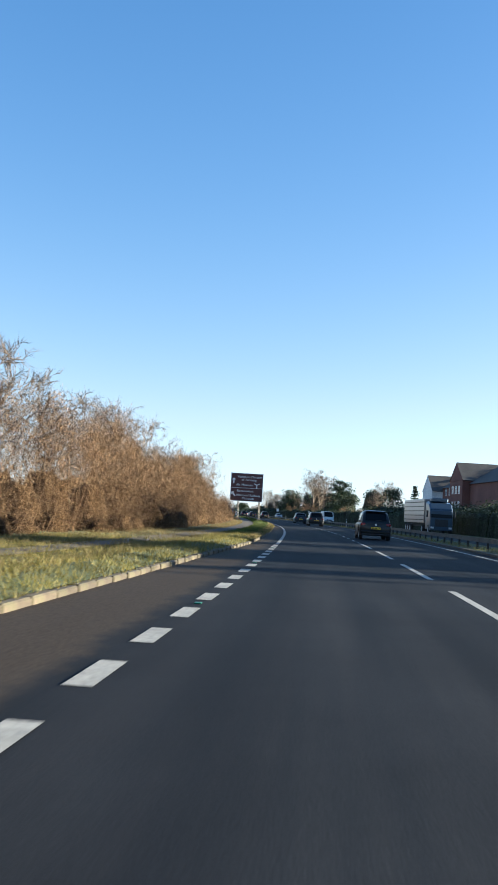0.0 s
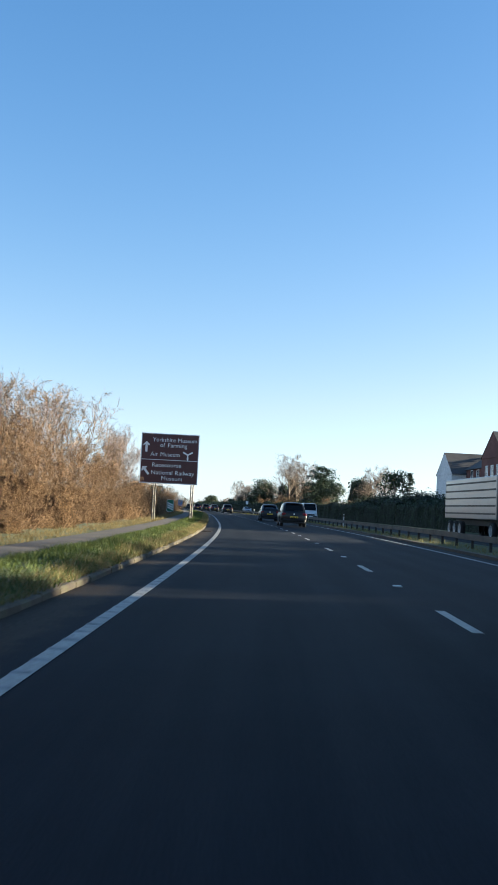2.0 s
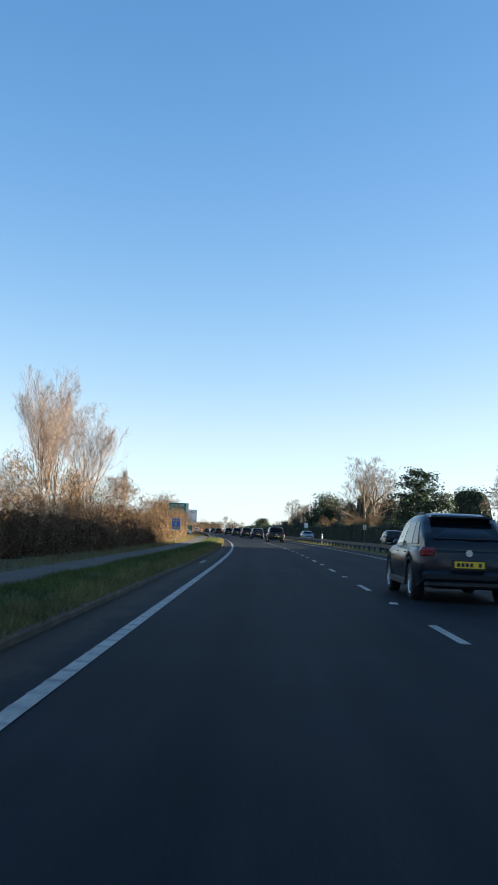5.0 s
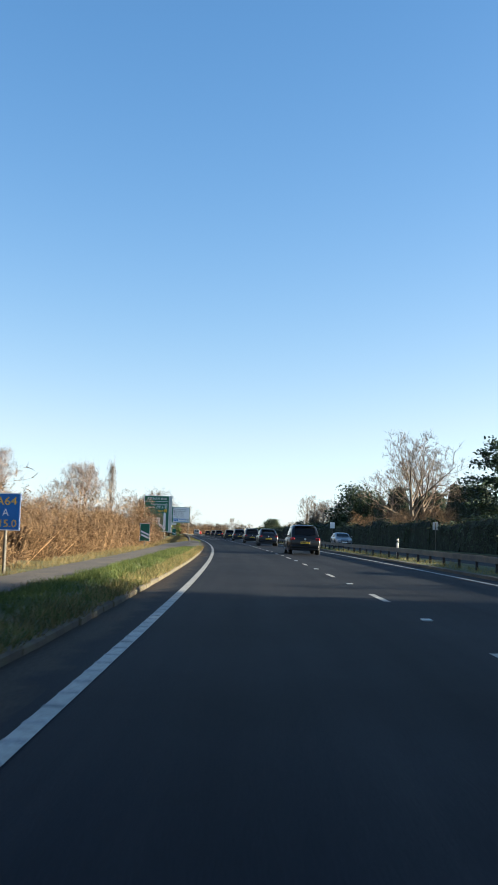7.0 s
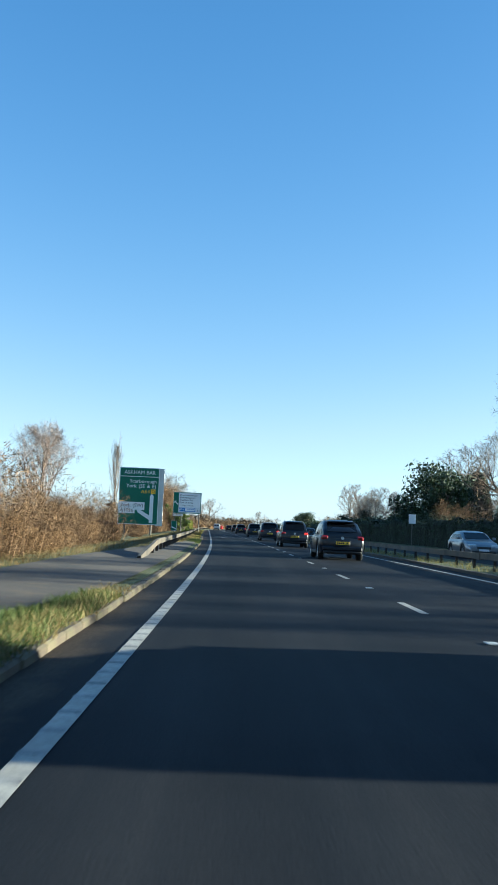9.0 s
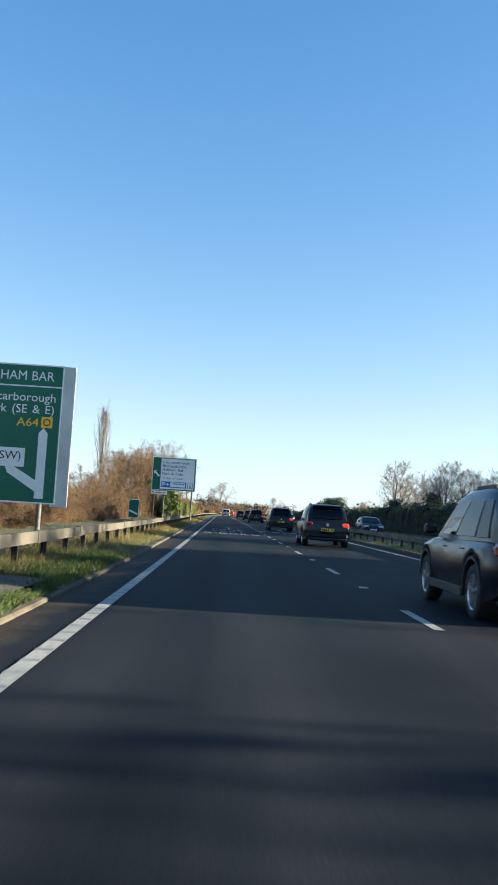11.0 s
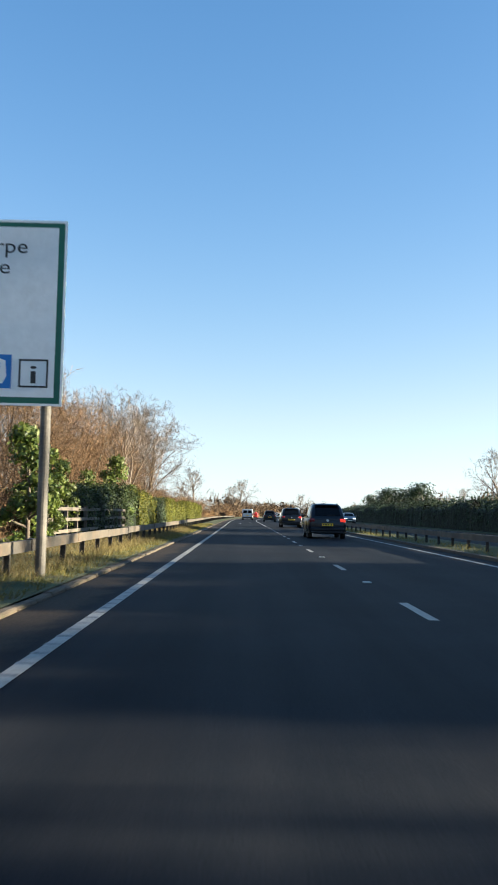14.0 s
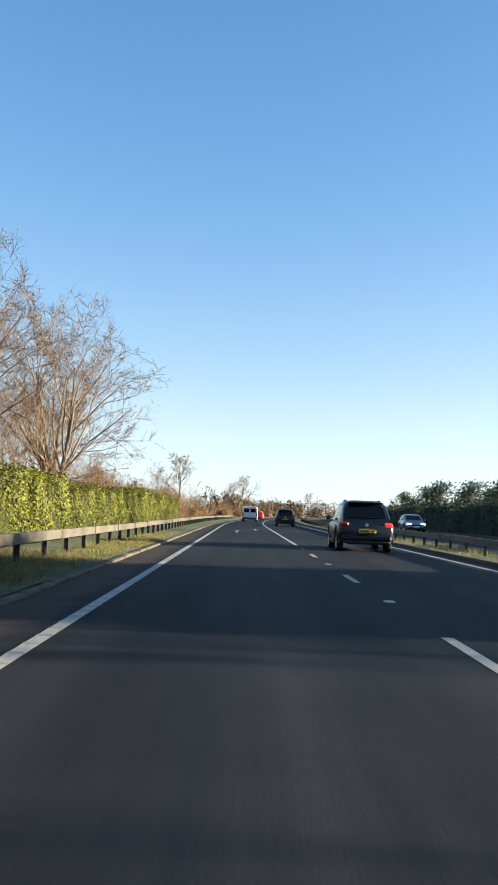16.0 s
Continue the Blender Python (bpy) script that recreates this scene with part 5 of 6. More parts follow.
stand(thin, "thin", [(33, -11.6, 1.0), (37, -11.2, 0.95), (41, -11.0, 1.0), (45, -10.2, 0.95), (49, -10.0, 0.9), (53, -9.6, 0.85), (58, -9.4, 0.8), (67, -9.5, 0.62), (84, -9.5, 0.55), (351, -10, 0.55), (412, -10, 0.9), (240, 33, 0.9), (420, 29, 0.7), (520, -10, 0.9)])
place(sallow, "sallow", RM(222.5, -14, 0, 20) @ Matrix.Diagonal((0.78, 0.78, 0.93, 1)))
for s, d, k, turn in ((213.5, -15, 1.0, 140), (206, -14.5, 1.05, 260)):
    place(sallow, "sallow", RM(s, d, 0, turn) @ Matrix.Diagonal((k * 0.85, k * 0.85, k, 1)))
place(birch, "birch", RM(333, -18.8, 0, 10) @ Matrix.Diagonal((0.95, 0.95, 1.1, 1)))
stand(birch, "birch", [(345, -20.6, 1.15), (286, -24, 0.9)])
place(birch_far, "birch_far", RM(250, 36, 0, 10) @ Matrix.Scale(0.98, 4))
stand(birch_far, "birch_far", [(257.5, 37.5, 0.86), (246, 38, 0.78), (393, 33, 0.8)])
place(thorn, "thorn", RM(389, -8.4))
stand(thorn, "thorn", [(66, -10, 0.95), (77, -10.2, 1.0), (104, -9.5, 0.9), (113, -9.6, 1.0), (120, -9.4, 1.02), (141, -10, 0.75), (152, -10.5, 0.7)])
for q in np.arange(350, 442, 7.5):
    stand(thorn, "thorn", [(q + rng.uniform(-1, 1), -9.6 + rng.normal(0, 0.7), float(np.interp(q, [345, 372, 384, 392, 420, 442], [0.44, 0.55, 0.9, 1.15, 1.05, 0.7])) * rng.uniform(0.9, 1.1))])
for q in np.arange(455, 520, 12.0):
    stand(thorn, "thorn", [(q, -8.5 + rng.normal(0, 0.6), rng.uniform(0.4, 0.6))])
# tall thicket from behind the park and ride sign to the end of the laurel
q = 346.0
while q < 446:
    i = int(rng.integers(0, 2))
    k = float(np.interp(q, [345, 368, 382, 392, 412, 430, 446], [0.5, 0.56, 1.0, 1.34, 1.3, 1.0, 0.7])) * rng.uniform(0.92, 1.1)
    place(thickets[i], ("t", i), RM(q, -8.3 + rng.normal(0, 0.5) - (0.9 if q < 372 else 0.0), 0, rng.uniform(0, 360)) @ Matrix.Diagonal((k, k, k, 1)))
    q += 2.9 * rng.uniform(0.85, 1.15)
belt = []
for q in np.arange(446, 530, 4.0):
    belt.append((bushes[int(rng.integers(0, 4))], RM(q, -8.0 + rng.normal(0, 0.6), 0, rng.uniform(0, 360)) @ Matrix.Scale(rng.uniform(0.95, 1.25), 4)))
for q in np.arange(449, 522, 7.0):
    belt.append((thickets[int(rng.integers(0, 2))], RM(q, -9.2 + rng.normal(0, 0.6), 0, rng.uniform(0, 360)) @ Matrix.Scale(rng.uniform(0.55, 0.72), 4)))
for q in np.arange(535, 760, 15.0):
    k = rng.uniform(0.95, 1.4)
    belt.append((bushes[int(rng.integers(0, 4))], RM(q, -9.5 + rng.normal(0, 1.2), 0, rng.uniform(0, 360)) @ Matrix.Diagonal((k * 1.3, k * 1.3, k, 1))))
scrub_belt("scrub_belt", "brown leafless scrub along the verge well ahead", belt)

# evergreens of the far side
dark = leaf_tree(3.0, 3.0, 7.5, 26, 90, "dense dark evergreen tree behind the far hedge", M_DARKLEAF, 0.2, 5)
dark2 = leaf_tree(4.2, 3.6, 9.5, 34, 120, "large dark evergreen with uneven crown", M_DARKLEAF, 0.24, 6)
cedar = conifer(14.0, 6.0, "spreading dark cedar with layered branches", 8, True)
spruce = conifer(10.5, 2.2, "slim dark conifer with pointed top", 9)


place(dark, "dark", RM(200, 27.5))


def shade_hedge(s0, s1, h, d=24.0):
    """High evergreens added out of view on the sunny side, to shade the near lane from s0 to s1."""
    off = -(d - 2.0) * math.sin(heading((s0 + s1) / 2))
    hedge_run(s0 + off - 1.0, s1 + off + 1.0, d, 2.6, h, M_DARKLEAF, 0.22, 8, "high rough dark evergreen growth added out of view to shade the road", "high hedges", 6.0, -1, 0.36, lump=0.22, ends=True)


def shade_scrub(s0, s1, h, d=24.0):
    """Brown thorn thicket, likewise set to shade the near lane from s0 to s1."""
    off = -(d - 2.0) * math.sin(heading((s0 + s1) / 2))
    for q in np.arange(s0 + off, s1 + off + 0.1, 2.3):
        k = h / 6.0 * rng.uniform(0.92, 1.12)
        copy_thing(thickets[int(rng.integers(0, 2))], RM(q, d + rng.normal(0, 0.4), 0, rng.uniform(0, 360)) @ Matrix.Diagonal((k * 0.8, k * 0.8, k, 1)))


# shade casters added far back, beyond what the camera sees of the roadside
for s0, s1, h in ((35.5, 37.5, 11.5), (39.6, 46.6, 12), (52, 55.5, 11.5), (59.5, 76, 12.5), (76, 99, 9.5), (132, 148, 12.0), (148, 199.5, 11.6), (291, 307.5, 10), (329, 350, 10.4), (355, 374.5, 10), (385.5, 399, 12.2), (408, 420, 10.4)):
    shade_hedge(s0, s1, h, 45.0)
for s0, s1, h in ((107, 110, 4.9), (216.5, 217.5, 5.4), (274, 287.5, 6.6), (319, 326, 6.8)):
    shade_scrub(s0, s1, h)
# the growth that closes the gaps between them: evergreen, then brown thorn, then evergreen again
hedge_run(98, 214, 23.8, 3.0, lambda s: 3.2 + 0.3 * math.sin(s * 0.23), M_DARKLEAF, 0.15, 17, "rough evergreen shrubbery behind the far hedge", "shrubbery", 7.0, -1, 0.35, lump=0.35)
hedge_run(326, 400, 23.8, 3.0, lambda s: 2.9 + 0.3 * math.sin(s * 0.31), M_DARKLEAF, 0.15, 17, "rough evergreen shrubbery behind the far hedge", "shrubbery", 7.0, -1, 0.3, lump=0.3)
hedge_run(400, 620, 23.8, 3.0, lambda s: 2.5, M_DARKLEAF, 0.19, 11, "low rough evergreen shrubbery behind the far hedge", "shrubbery", 7.0, -1, 0.35, lump=0.5)
belt = []
for q in np.arange(212, 330, 3.4):
    k = rng.uniform(0.8, 1.05)
    belt.append((bushes[int(rng.integers(0, 4))], RM(q, 24.6 + rng.normal(0, 0.5), 0, rng.uniform(0, 360)) @ Matrix.Diagonal((k, k, k * 0.95, 1))))
scrub_belt("scrub_belt", "brown thorn scrub behind the far hedge", belt)
for s, d, k in ((289, 22.9, 0.8), (294, 22.6, 0.88), (299, 22.8, 0.8), (304, 22.6, 0.92), (309, 22.8, 0.85), (314, 22.6, 0.8), (245, 27.5, 1.05), (250, 26.5, 1.18), (254, 27.5, 1.1), (259, 29, 1.0), (300, 28, 1.25), (305, 27, 1.35), (309, 28, 1.4), (314, 27.5, 1.25), (320, 28, 1.2), (329, 27, 1.05)):
    copy_thing(thickets[int(rng.integers(0, 2))], RM(s, d, 0, rng.uniform(0, 360)) @ Matrix.Scale(k, 4))
place(cedar, "cedar", RM(282, 32.4) @ Matrix.Scale(0.83, 4))
place(spruce, "spruce", RM(297.8, 59) @ Matrix.Scale(1.2, 4))
place(dark2, "dark2", RM(347, 27.5) @ Matrix.Scale(1.02, 4))
stand(dark2, "dark2", [(342, 28.5, 0.92), (352, 29, 0.9), (274, 33, 0.82), (484.6, 27.5, 0.6), (495, 28, 0.55), (512, 29, 0.6), (540, 30, 0.7), (562, 31, 0.7), (585, 30, 0.65)])
stand(dark, "dark", [(361, 28, 0.75), (392, 27, 0.7), (414, 26.5, 0.62)])
stand(ash, "ash", [(389, 27, 0.78), (394, 28.5, 0.86), (401, 27.5, 0.72), (408, 29, 0.68)])
# trees that close the view where the road bends away
copy_thing(oak_far, Matrix.Translation((0.5, 862, 0)) @ Matrix.Scale(1.2, 4))
copy_thing(oak_far, Matrix.Translation((-5, 872, 0)) @ Matrix.Scale(1.0, 4))
copy_thing(oak_far, Matrix.Translation((34, 868, 0)) @ Matrix.Scale(0.75, 4))
# brambles below the tall sign and along the barrier
for q in np.arange(283, 322, 4.0):
    k = rng.uniform(0.38, 0.55)
    copy_thing(bushes[int(rng.integers(0, 4))], RM(q, -6.4 + rng.normal(0, 0.5), 0, rng.uniform(0, 360)) @ Matrix.Diagonal((k * 1.3, k * 1.3, k * 0.8, 1)))
# woods that close the horizon
def far_woods(name, label, spots):
    sp = Sprigs()
    for x, y, w, h in spots:
        n = 85
        p, out = dome_points(n, w, w, h, 0.3)
        way = out * 0.8 + rng.normal(0, 0.4, (n, 3)) + np.array([0, 0, 0.6])
        way /= np.linalg.norm(way, axis=1, keepdims=True)
        p = p + np.array([x, y, 0])
        sp.twigs(p - way * 0.6, p + way * rng.uniform(0.6, 1.5, n)[:, None] * h / 8, 0.075)
        p, out = dome_points(80, w * 0.95, w * 0.95, h * 0.92, 0.35)
        sp.leaves(p + np.array([x, y, 0]), out, 0.55)
        sp.tube((x, y, -0.2), (x, y, h * 0.6), 0.2, 0.08, 5)
    return tagged(sp.done(name, M_WOOD_FAR), label, "woods", "", "stuff")


spots = [(x + rng.uniform(-2, 2), 866 + rng.uniform(-8, 8), 4.2, rng.uniform(7, 9.5)) for x in np.arange(-12, 46, 3.2)]
for s0, s1, step, d0, d1, h0, h1 in ((468, 640, 7.0, -60, -24, 5.0, 8.5), (640, 1000, 8.0, -50, -14, 4.5, 8.0), (500, 700, 7.0, 32, 60, 4.5, 8.0), (700, 1000, 8.0, 26, 55, 4.5, 7.5)):
    for q in np.arange(s0, s1, step):
        p = R(q + rng.uniform(-3, 3), rng.uniform(d0, d1))
        spots.append((p.x, p.y, rng.uniform(2.8, 4.4), rng.uniform(h0, h1)))
for x in np.arange(-150, 260, 6.5):
    spots.append((x + rng.uniform(-3, 3), 1010 + rng.uniform(-25, 45) - abs(x - 20) * 0.4, rng.uniform(3, 5), rng.uniform(4.5, 8.5)))
for x, y, w, h in ((-9, 725, 3.2, 7.0), (-5, 730, 3.4, 9.0), (-1, 733, 3, 7.5), (3, 738, 3, 6.0), (7, 741, 3, 5.5), (11, 744, 3, 6.2), (15, 748, 3.2, 5.8), (19, 753, 3, 6.8), (23, 758, 3, 5.5)):
    spots += [(x, y, w, h), (x + 0.5, y + 1, w * 0.8, h * 0.95), (x + 1.2, y + 4, w, h * 0.85), (x - 1.2, y - 3, w * 0.9, h * 0.7)]
far_woods("distant_woods", "brown leafless woods along the horizon", spots)
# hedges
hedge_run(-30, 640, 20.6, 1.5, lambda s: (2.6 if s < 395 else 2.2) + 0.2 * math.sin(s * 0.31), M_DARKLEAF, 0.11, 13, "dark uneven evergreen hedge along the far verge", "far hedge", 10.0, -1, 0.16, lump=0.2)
hedge_run(415.2, 420.4, -4.05, 1.9, 2.15, M_DARKLEAF, 0.055, 190, "dark rounded clipped shrub in the laurel hedge", "clipped shrubs", 6.0, 1, 0.1, 0.0, None, 0.12, True)
hedge_run(388, 405, -4.4, 2.0, lambda s: 2.1 + 0.25 * math.sin(s), M_HOLLY, 0.06, 190, "dark glossy ivy and holly growth behind the fence", "ivy growth", 5.7, 1, 0.2, lump=0.3)
for s0, s1 in ((405.2, 415), (420.6, 487)):
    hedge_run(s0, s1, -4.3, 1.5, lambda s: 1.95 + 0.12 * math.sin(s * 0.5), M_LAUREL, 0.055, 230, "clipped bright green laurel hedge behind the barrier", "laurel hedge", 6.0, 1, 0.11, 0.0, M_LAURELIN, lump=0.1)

# ivy-clad stump beside the park and ride sign
ivy = leaf_tree(1.0, 1.0, 3.6, 20, 170, "ivy-covered trunk with glossy green leaves", M_IVY, 0.085, 15, "ivy_bush", 0.0, "ivy bushes")
place(ivy, "ivy", RM(375.5, -3.95) @ Matrix.Diagonal((0.78, 0.78, 0.92, 1)))
stand(ivy, "ivy", [(378.6, -4.1, 0.55), (386, -5.2, 0.95), (391, -7.5, 1.5), (402.5, -5.6, 1.25), (398, -6.2, 1.0), (421.5, -6.8, 0.95)])

# timber fence behind the barrier
fence = empty("fence", Matrix.Identity(4), "weathered timber post and rail fence", "fence", kind="structure")
for q in np.arange(380, 400.1, 2.0):
    p = part("post", boxes((-0.06, 0.06, -0.05, 0.05, -0.2, 1.25, 0.01)), M_FENCE, fence)
    p.matrix_basis = RM(q, -4.6, 0.05)
    if q < 399:
        for z in (0.35, 0.75, 1.12):
            r_ = part("rail", boxes((0.05, 0.09, -0.98, 0.98, z - 0.06, z + 0.06, 0.008)), M_FENCE, fence)
            r_.matrix_basis = RM(q + 1, -4.6, 0.05)

# ---- flats beyond the far hedge ----
def flats(m):
    e = empty("apartment_building", m, "three-storey red brick flats with pale rendered gable and dark roofs", "building")
    # local: x to the right of the road, y along it; gable wing at the far end

    def block(x0, x1, y0, y1, h, mat, label):
        return part("wall", boxes((x0, x1, y0, y1, -0.1, h)), mat, e, label)

    def roof(x0, x1, y0, y1, h, rise, along):
        o = 0.35
        if along == "y":
            c = (x0 + x1) / 2
            vs = [(x0 - o, y0 - o, h - 0.12), (x1 + o, y0 - o, h - 0.12), (c, y0 - o, h + rise), (x0 - o, y1 + o, h - 0.12), (x1 + o, y1 + o, h - 0.12), (c, y1 + o, h + rise)]
        else:
            c = (y0 + y1) / 2
            vs = [(x0 - o, y1 + o, h - 0.12), (x0 - o, y0 - o, h - 0.12), (x0 - o, c, h + rise), (x1 + o, y1 + o, h - 0.12), (x1 + o, y0 - o, h - 0.12), (x1 + o, c, h + rise)]
        return mesh_object("roof", vs, [(0, 2, 5, 3), (1, 4, 5, 2), (0, 3, 4, 1)], M_TILE, e)

    def gable(x0, x1, y, h, rise, mat, axis):
        if axis == "y":
            vs = [(x0, y, h), (x1, y, h), ((x0 + x1) / 2, y, h + rise)]
        else:
            vs = [(y, x0, h), (y, x1, h), (y, (x0 + x1) / 2, h + rise)]
        return mesh_object("gable", vs, [(0, 1, 2)], mat, e)

    def window(x, y, z, face, w=1.0, h=1.3):
        """face -y or -x."""
        wn_ = empty("window", Matrix.Identity(4), "", "")
        wn_.parent = e
        if face == "y":
            part("frame", boxes((x - w / 2, x + w / 2, y - 0.04, y + 0.02, z, z + 0.08), (x - w / 2, x + w / 2, y - 0.04, y + 0.02, z + h - 0.08, z + h), (x - w / 2, x - w / 2 + 0.08, y - 0.04, y + 0.02, z + 0.08, z + h - 0.08), (x + w / 2 - 0.08, x + w / 2, y - 0.04, y + 0.02, z + 0.08, z + h - 0.08), (x - 0.03, x + 0.03, y - 0.035, y + 0.02, z + 0.08, z + h - 0.08)), M_FRAME, wn_)
            part("pane", boxes((x - w / 2 + 0.08, x + w / 2 - 0.08, y - 0.015, y + 0.01, z + 0.08, z + h - 0.08)), M_PANE, wn_)
        else:
            part("frame", boxes((x - 0.04, x + 0.02, y - w / 2, y + w / 2, z, z + 0.08), (x - 0.04, x + 0.02, y - w / 2, y + w / 2, z + h - 0.08, z + h), (x - 0.04, x + 0.02, y - w / 2, y - w / 2 + 0.08, z + 0.08, z + h - 0.08), (x - 0.04, x + 0.02, y + w / 2 - 0.08, y + w / 2, z + 0.08, z + h - 0.08), (x - 0.035, x + 0.02, y - 0.03, y + 0.03, z + 0.08, z + h - 0.08)), M_FRAME, wn_)
            part("pane", boxes((x - 0.015, x + 0.01, y - w / 2 + 0.08, y + w / 2 - 0.08, z + 0.08, z + h - 0.08)), M_PANE, wn_)

    # rendered gable wing facing the road
    block(0, 9, 0, 7.5, 7.2, M_RENDER, "pale rendered wall")
    gable(0, 7.5, -0.0, 7.2, 3.0, M_RENDER, "x")
    roof(0.3, 9, 0, 7.5, 7.2, 3.0, "x")
    # brick body nearer to the start of the road
    block(2.0, 11.5, -12, -0.01, 7.8, M_BRICK, "red brick wall")
    roof(2.0, 11.5, -12, -0.4, 7.8, 3.2, "y")
    block(0.2, 12, -20, -12.01, 8.6, M_BRICK, "red brick wall")
    gable(-20, -12, 0.2, 8.6, 3.0, M_BRICK, "x")
    roof(0.5, 12, -20, -12.01, 8.6, 3.0, "x")
    gable(0.2, 12, -20, 8.6, 0.1, M_BRICK, "y")
    block(12.01, 34, -19, -10, 8.4, M_BRICK, "red brick wall")
    roof(12.6, 34, -19, -10, 8.4, 2.8, "x")
    block(1.5, 11.0, -38, -20.01, 8.0, M_BRICK, "red brick wall")
    roof(1.5, 11.0, -38, -20.4, 8.0, 3.2, "y")
    for z in (1.0, 3.7, 6.3):
        for y in (-10, -7.5, -5, -2.5):
            window(2.0, y, z, "x")
        for y in (-18, -16, -14):
            window(0.2, y, z, "x")
        for x in (2, 4.4, 7.2, 9.8):
            window(x, -20, z, "y")
        for x in (14.5, 18, 21.5, 25, 28.5):
            window(x, -19, z, "y", 1.5)
    return e


flats(RM(186.5, 32.0, 0.0, 0.0))


# ---- vehicles ----
def lathe(bm, prof, n=24):
    """Spin (r, x) pairs round the x axis."""
    rings = []
    for i in range(n):
        a = 2 * math.pi * i / n
        rings.append([bm.verts.new((x, r * math.cos(a), r * math.sin(a))) for r, x in prof])
    for i in range(n):
        a, b = rings[i], rings[(i + 1) % n]
        for j in range(len(prof) - 1):
            bm.faces.new((a[j], a[j + 1], b[j + 1], b[j]))
    return bm


WHEELS = {}


def wheel(e, x, y, r, w, side):
    key = (round(r, 3), round(w, 3))
    h = empty("wheel", Matrix.Identity(4), "", "")
    h.parent = e
    h.matrix_basis = pose(x, y, r, 0, 0, 0 if side > 0 else 180)
    if key not in WHEELS:
        bm = lathe(bmesh.new(), [(r * 0.66, w / 2 - 0.01), (r * 0.7, w / 2), (r * 0.93, w / 2), (r, w / 2 - 0.03), (r, -w / 2 + 0.03), (r * 0.93, -w / 2), (r * 0.66, -w / 2)], 28)
        t = part("tyre", bm, M_RUBBER, h, smooth=True)
        bm = lathe(bmesh.new(), [(r * 0.67, w / 2 - 0.005), (r * 0.62, w / 2 - 0.015), (r * 0.6, w / 2 - 0.07), (0.02, w / 2 - 0.08)], 28)
        for i in range(5):
            a = 2 * math.pi * i / 5
            rr = bmesh.ops.create_cube(bm, size=1, matrix=Matrix.Rotation(a, 4, "X") @ Matrix.Translation((w / 2 - 0.03, 0, r * 0.33)) @ Matrix.Diagonal((0.04, r * 0.13, r * 0.6, 1)))
        bmesh.ops.create_cone(bm, cap_ends=True, segments=12, radius1=r * 0.13, radius2=r * 0.1, depth=0.05, matrix=Matrix.Translation((w / 2 - 0.025, 0, 0)) @ Matrix.Rotation(math.pi / 2, 4, "Y"))
        rim = part("rim", bm, M_RIM, h)
        WHEELS[key] = (t.data, rim.data)
    else:
        share("tyre", WHEELS[key][0], Matrix.Identity(4), h)
        share("rim", WHEELS[key][1], Matrix.Identity(4), h)


def loft(bm, stations):
    """Stations: lists of (x, y, z), all of one length; closed rings with capped ends."""
    rings = [[bm.verts.new(p) for p in st] for st in stations]
    k = len(rings[0])
    for a, b in zip(rings, rings[1:]):
        for j in range(k):
            bm.faces.new((a[j], b[j], b[(j + 1) % k], a[(j + 1) % k]))
    bm.faces.new(rings[0])
    bm.faces.new(rings[-1][::-1])
    bmesh.ops.recalc_face_normals(bm, faces=bm.faces)
    return bm


def soft(ob, angle=38):
    """Rounded shading, with true edges kept sharp."""
    ob.data.shade_smooth()
    ob.data.set_sharp_from_angle(angle=radians(angle))
    return ob


def section(y, hw, z0, z1, rake=0.0, belly=0.035, r=0.1):
    """A rounded body section, half-width hw; belly swells it at mid height."""
    zm = z0 + (z1 - z0) * 0.55
    half = [(hw * 0.975, z0), (hw - 0.02, z0 + r), (hw + belly * 0.6, z0 + (zm - z0) * 0.6), (hw + belly, zm), (hw + belly * 0.3, z1 - r * 1.2), (hw - r * 0.4, z1 - r * 0.3), (hw - r * 1.4, z1)]
    pts = [(x, y + rake * (z - z0), z) for x, z in half]
    return pts + [(-x, yy, z) for x, yy, z in reversed(pts)]


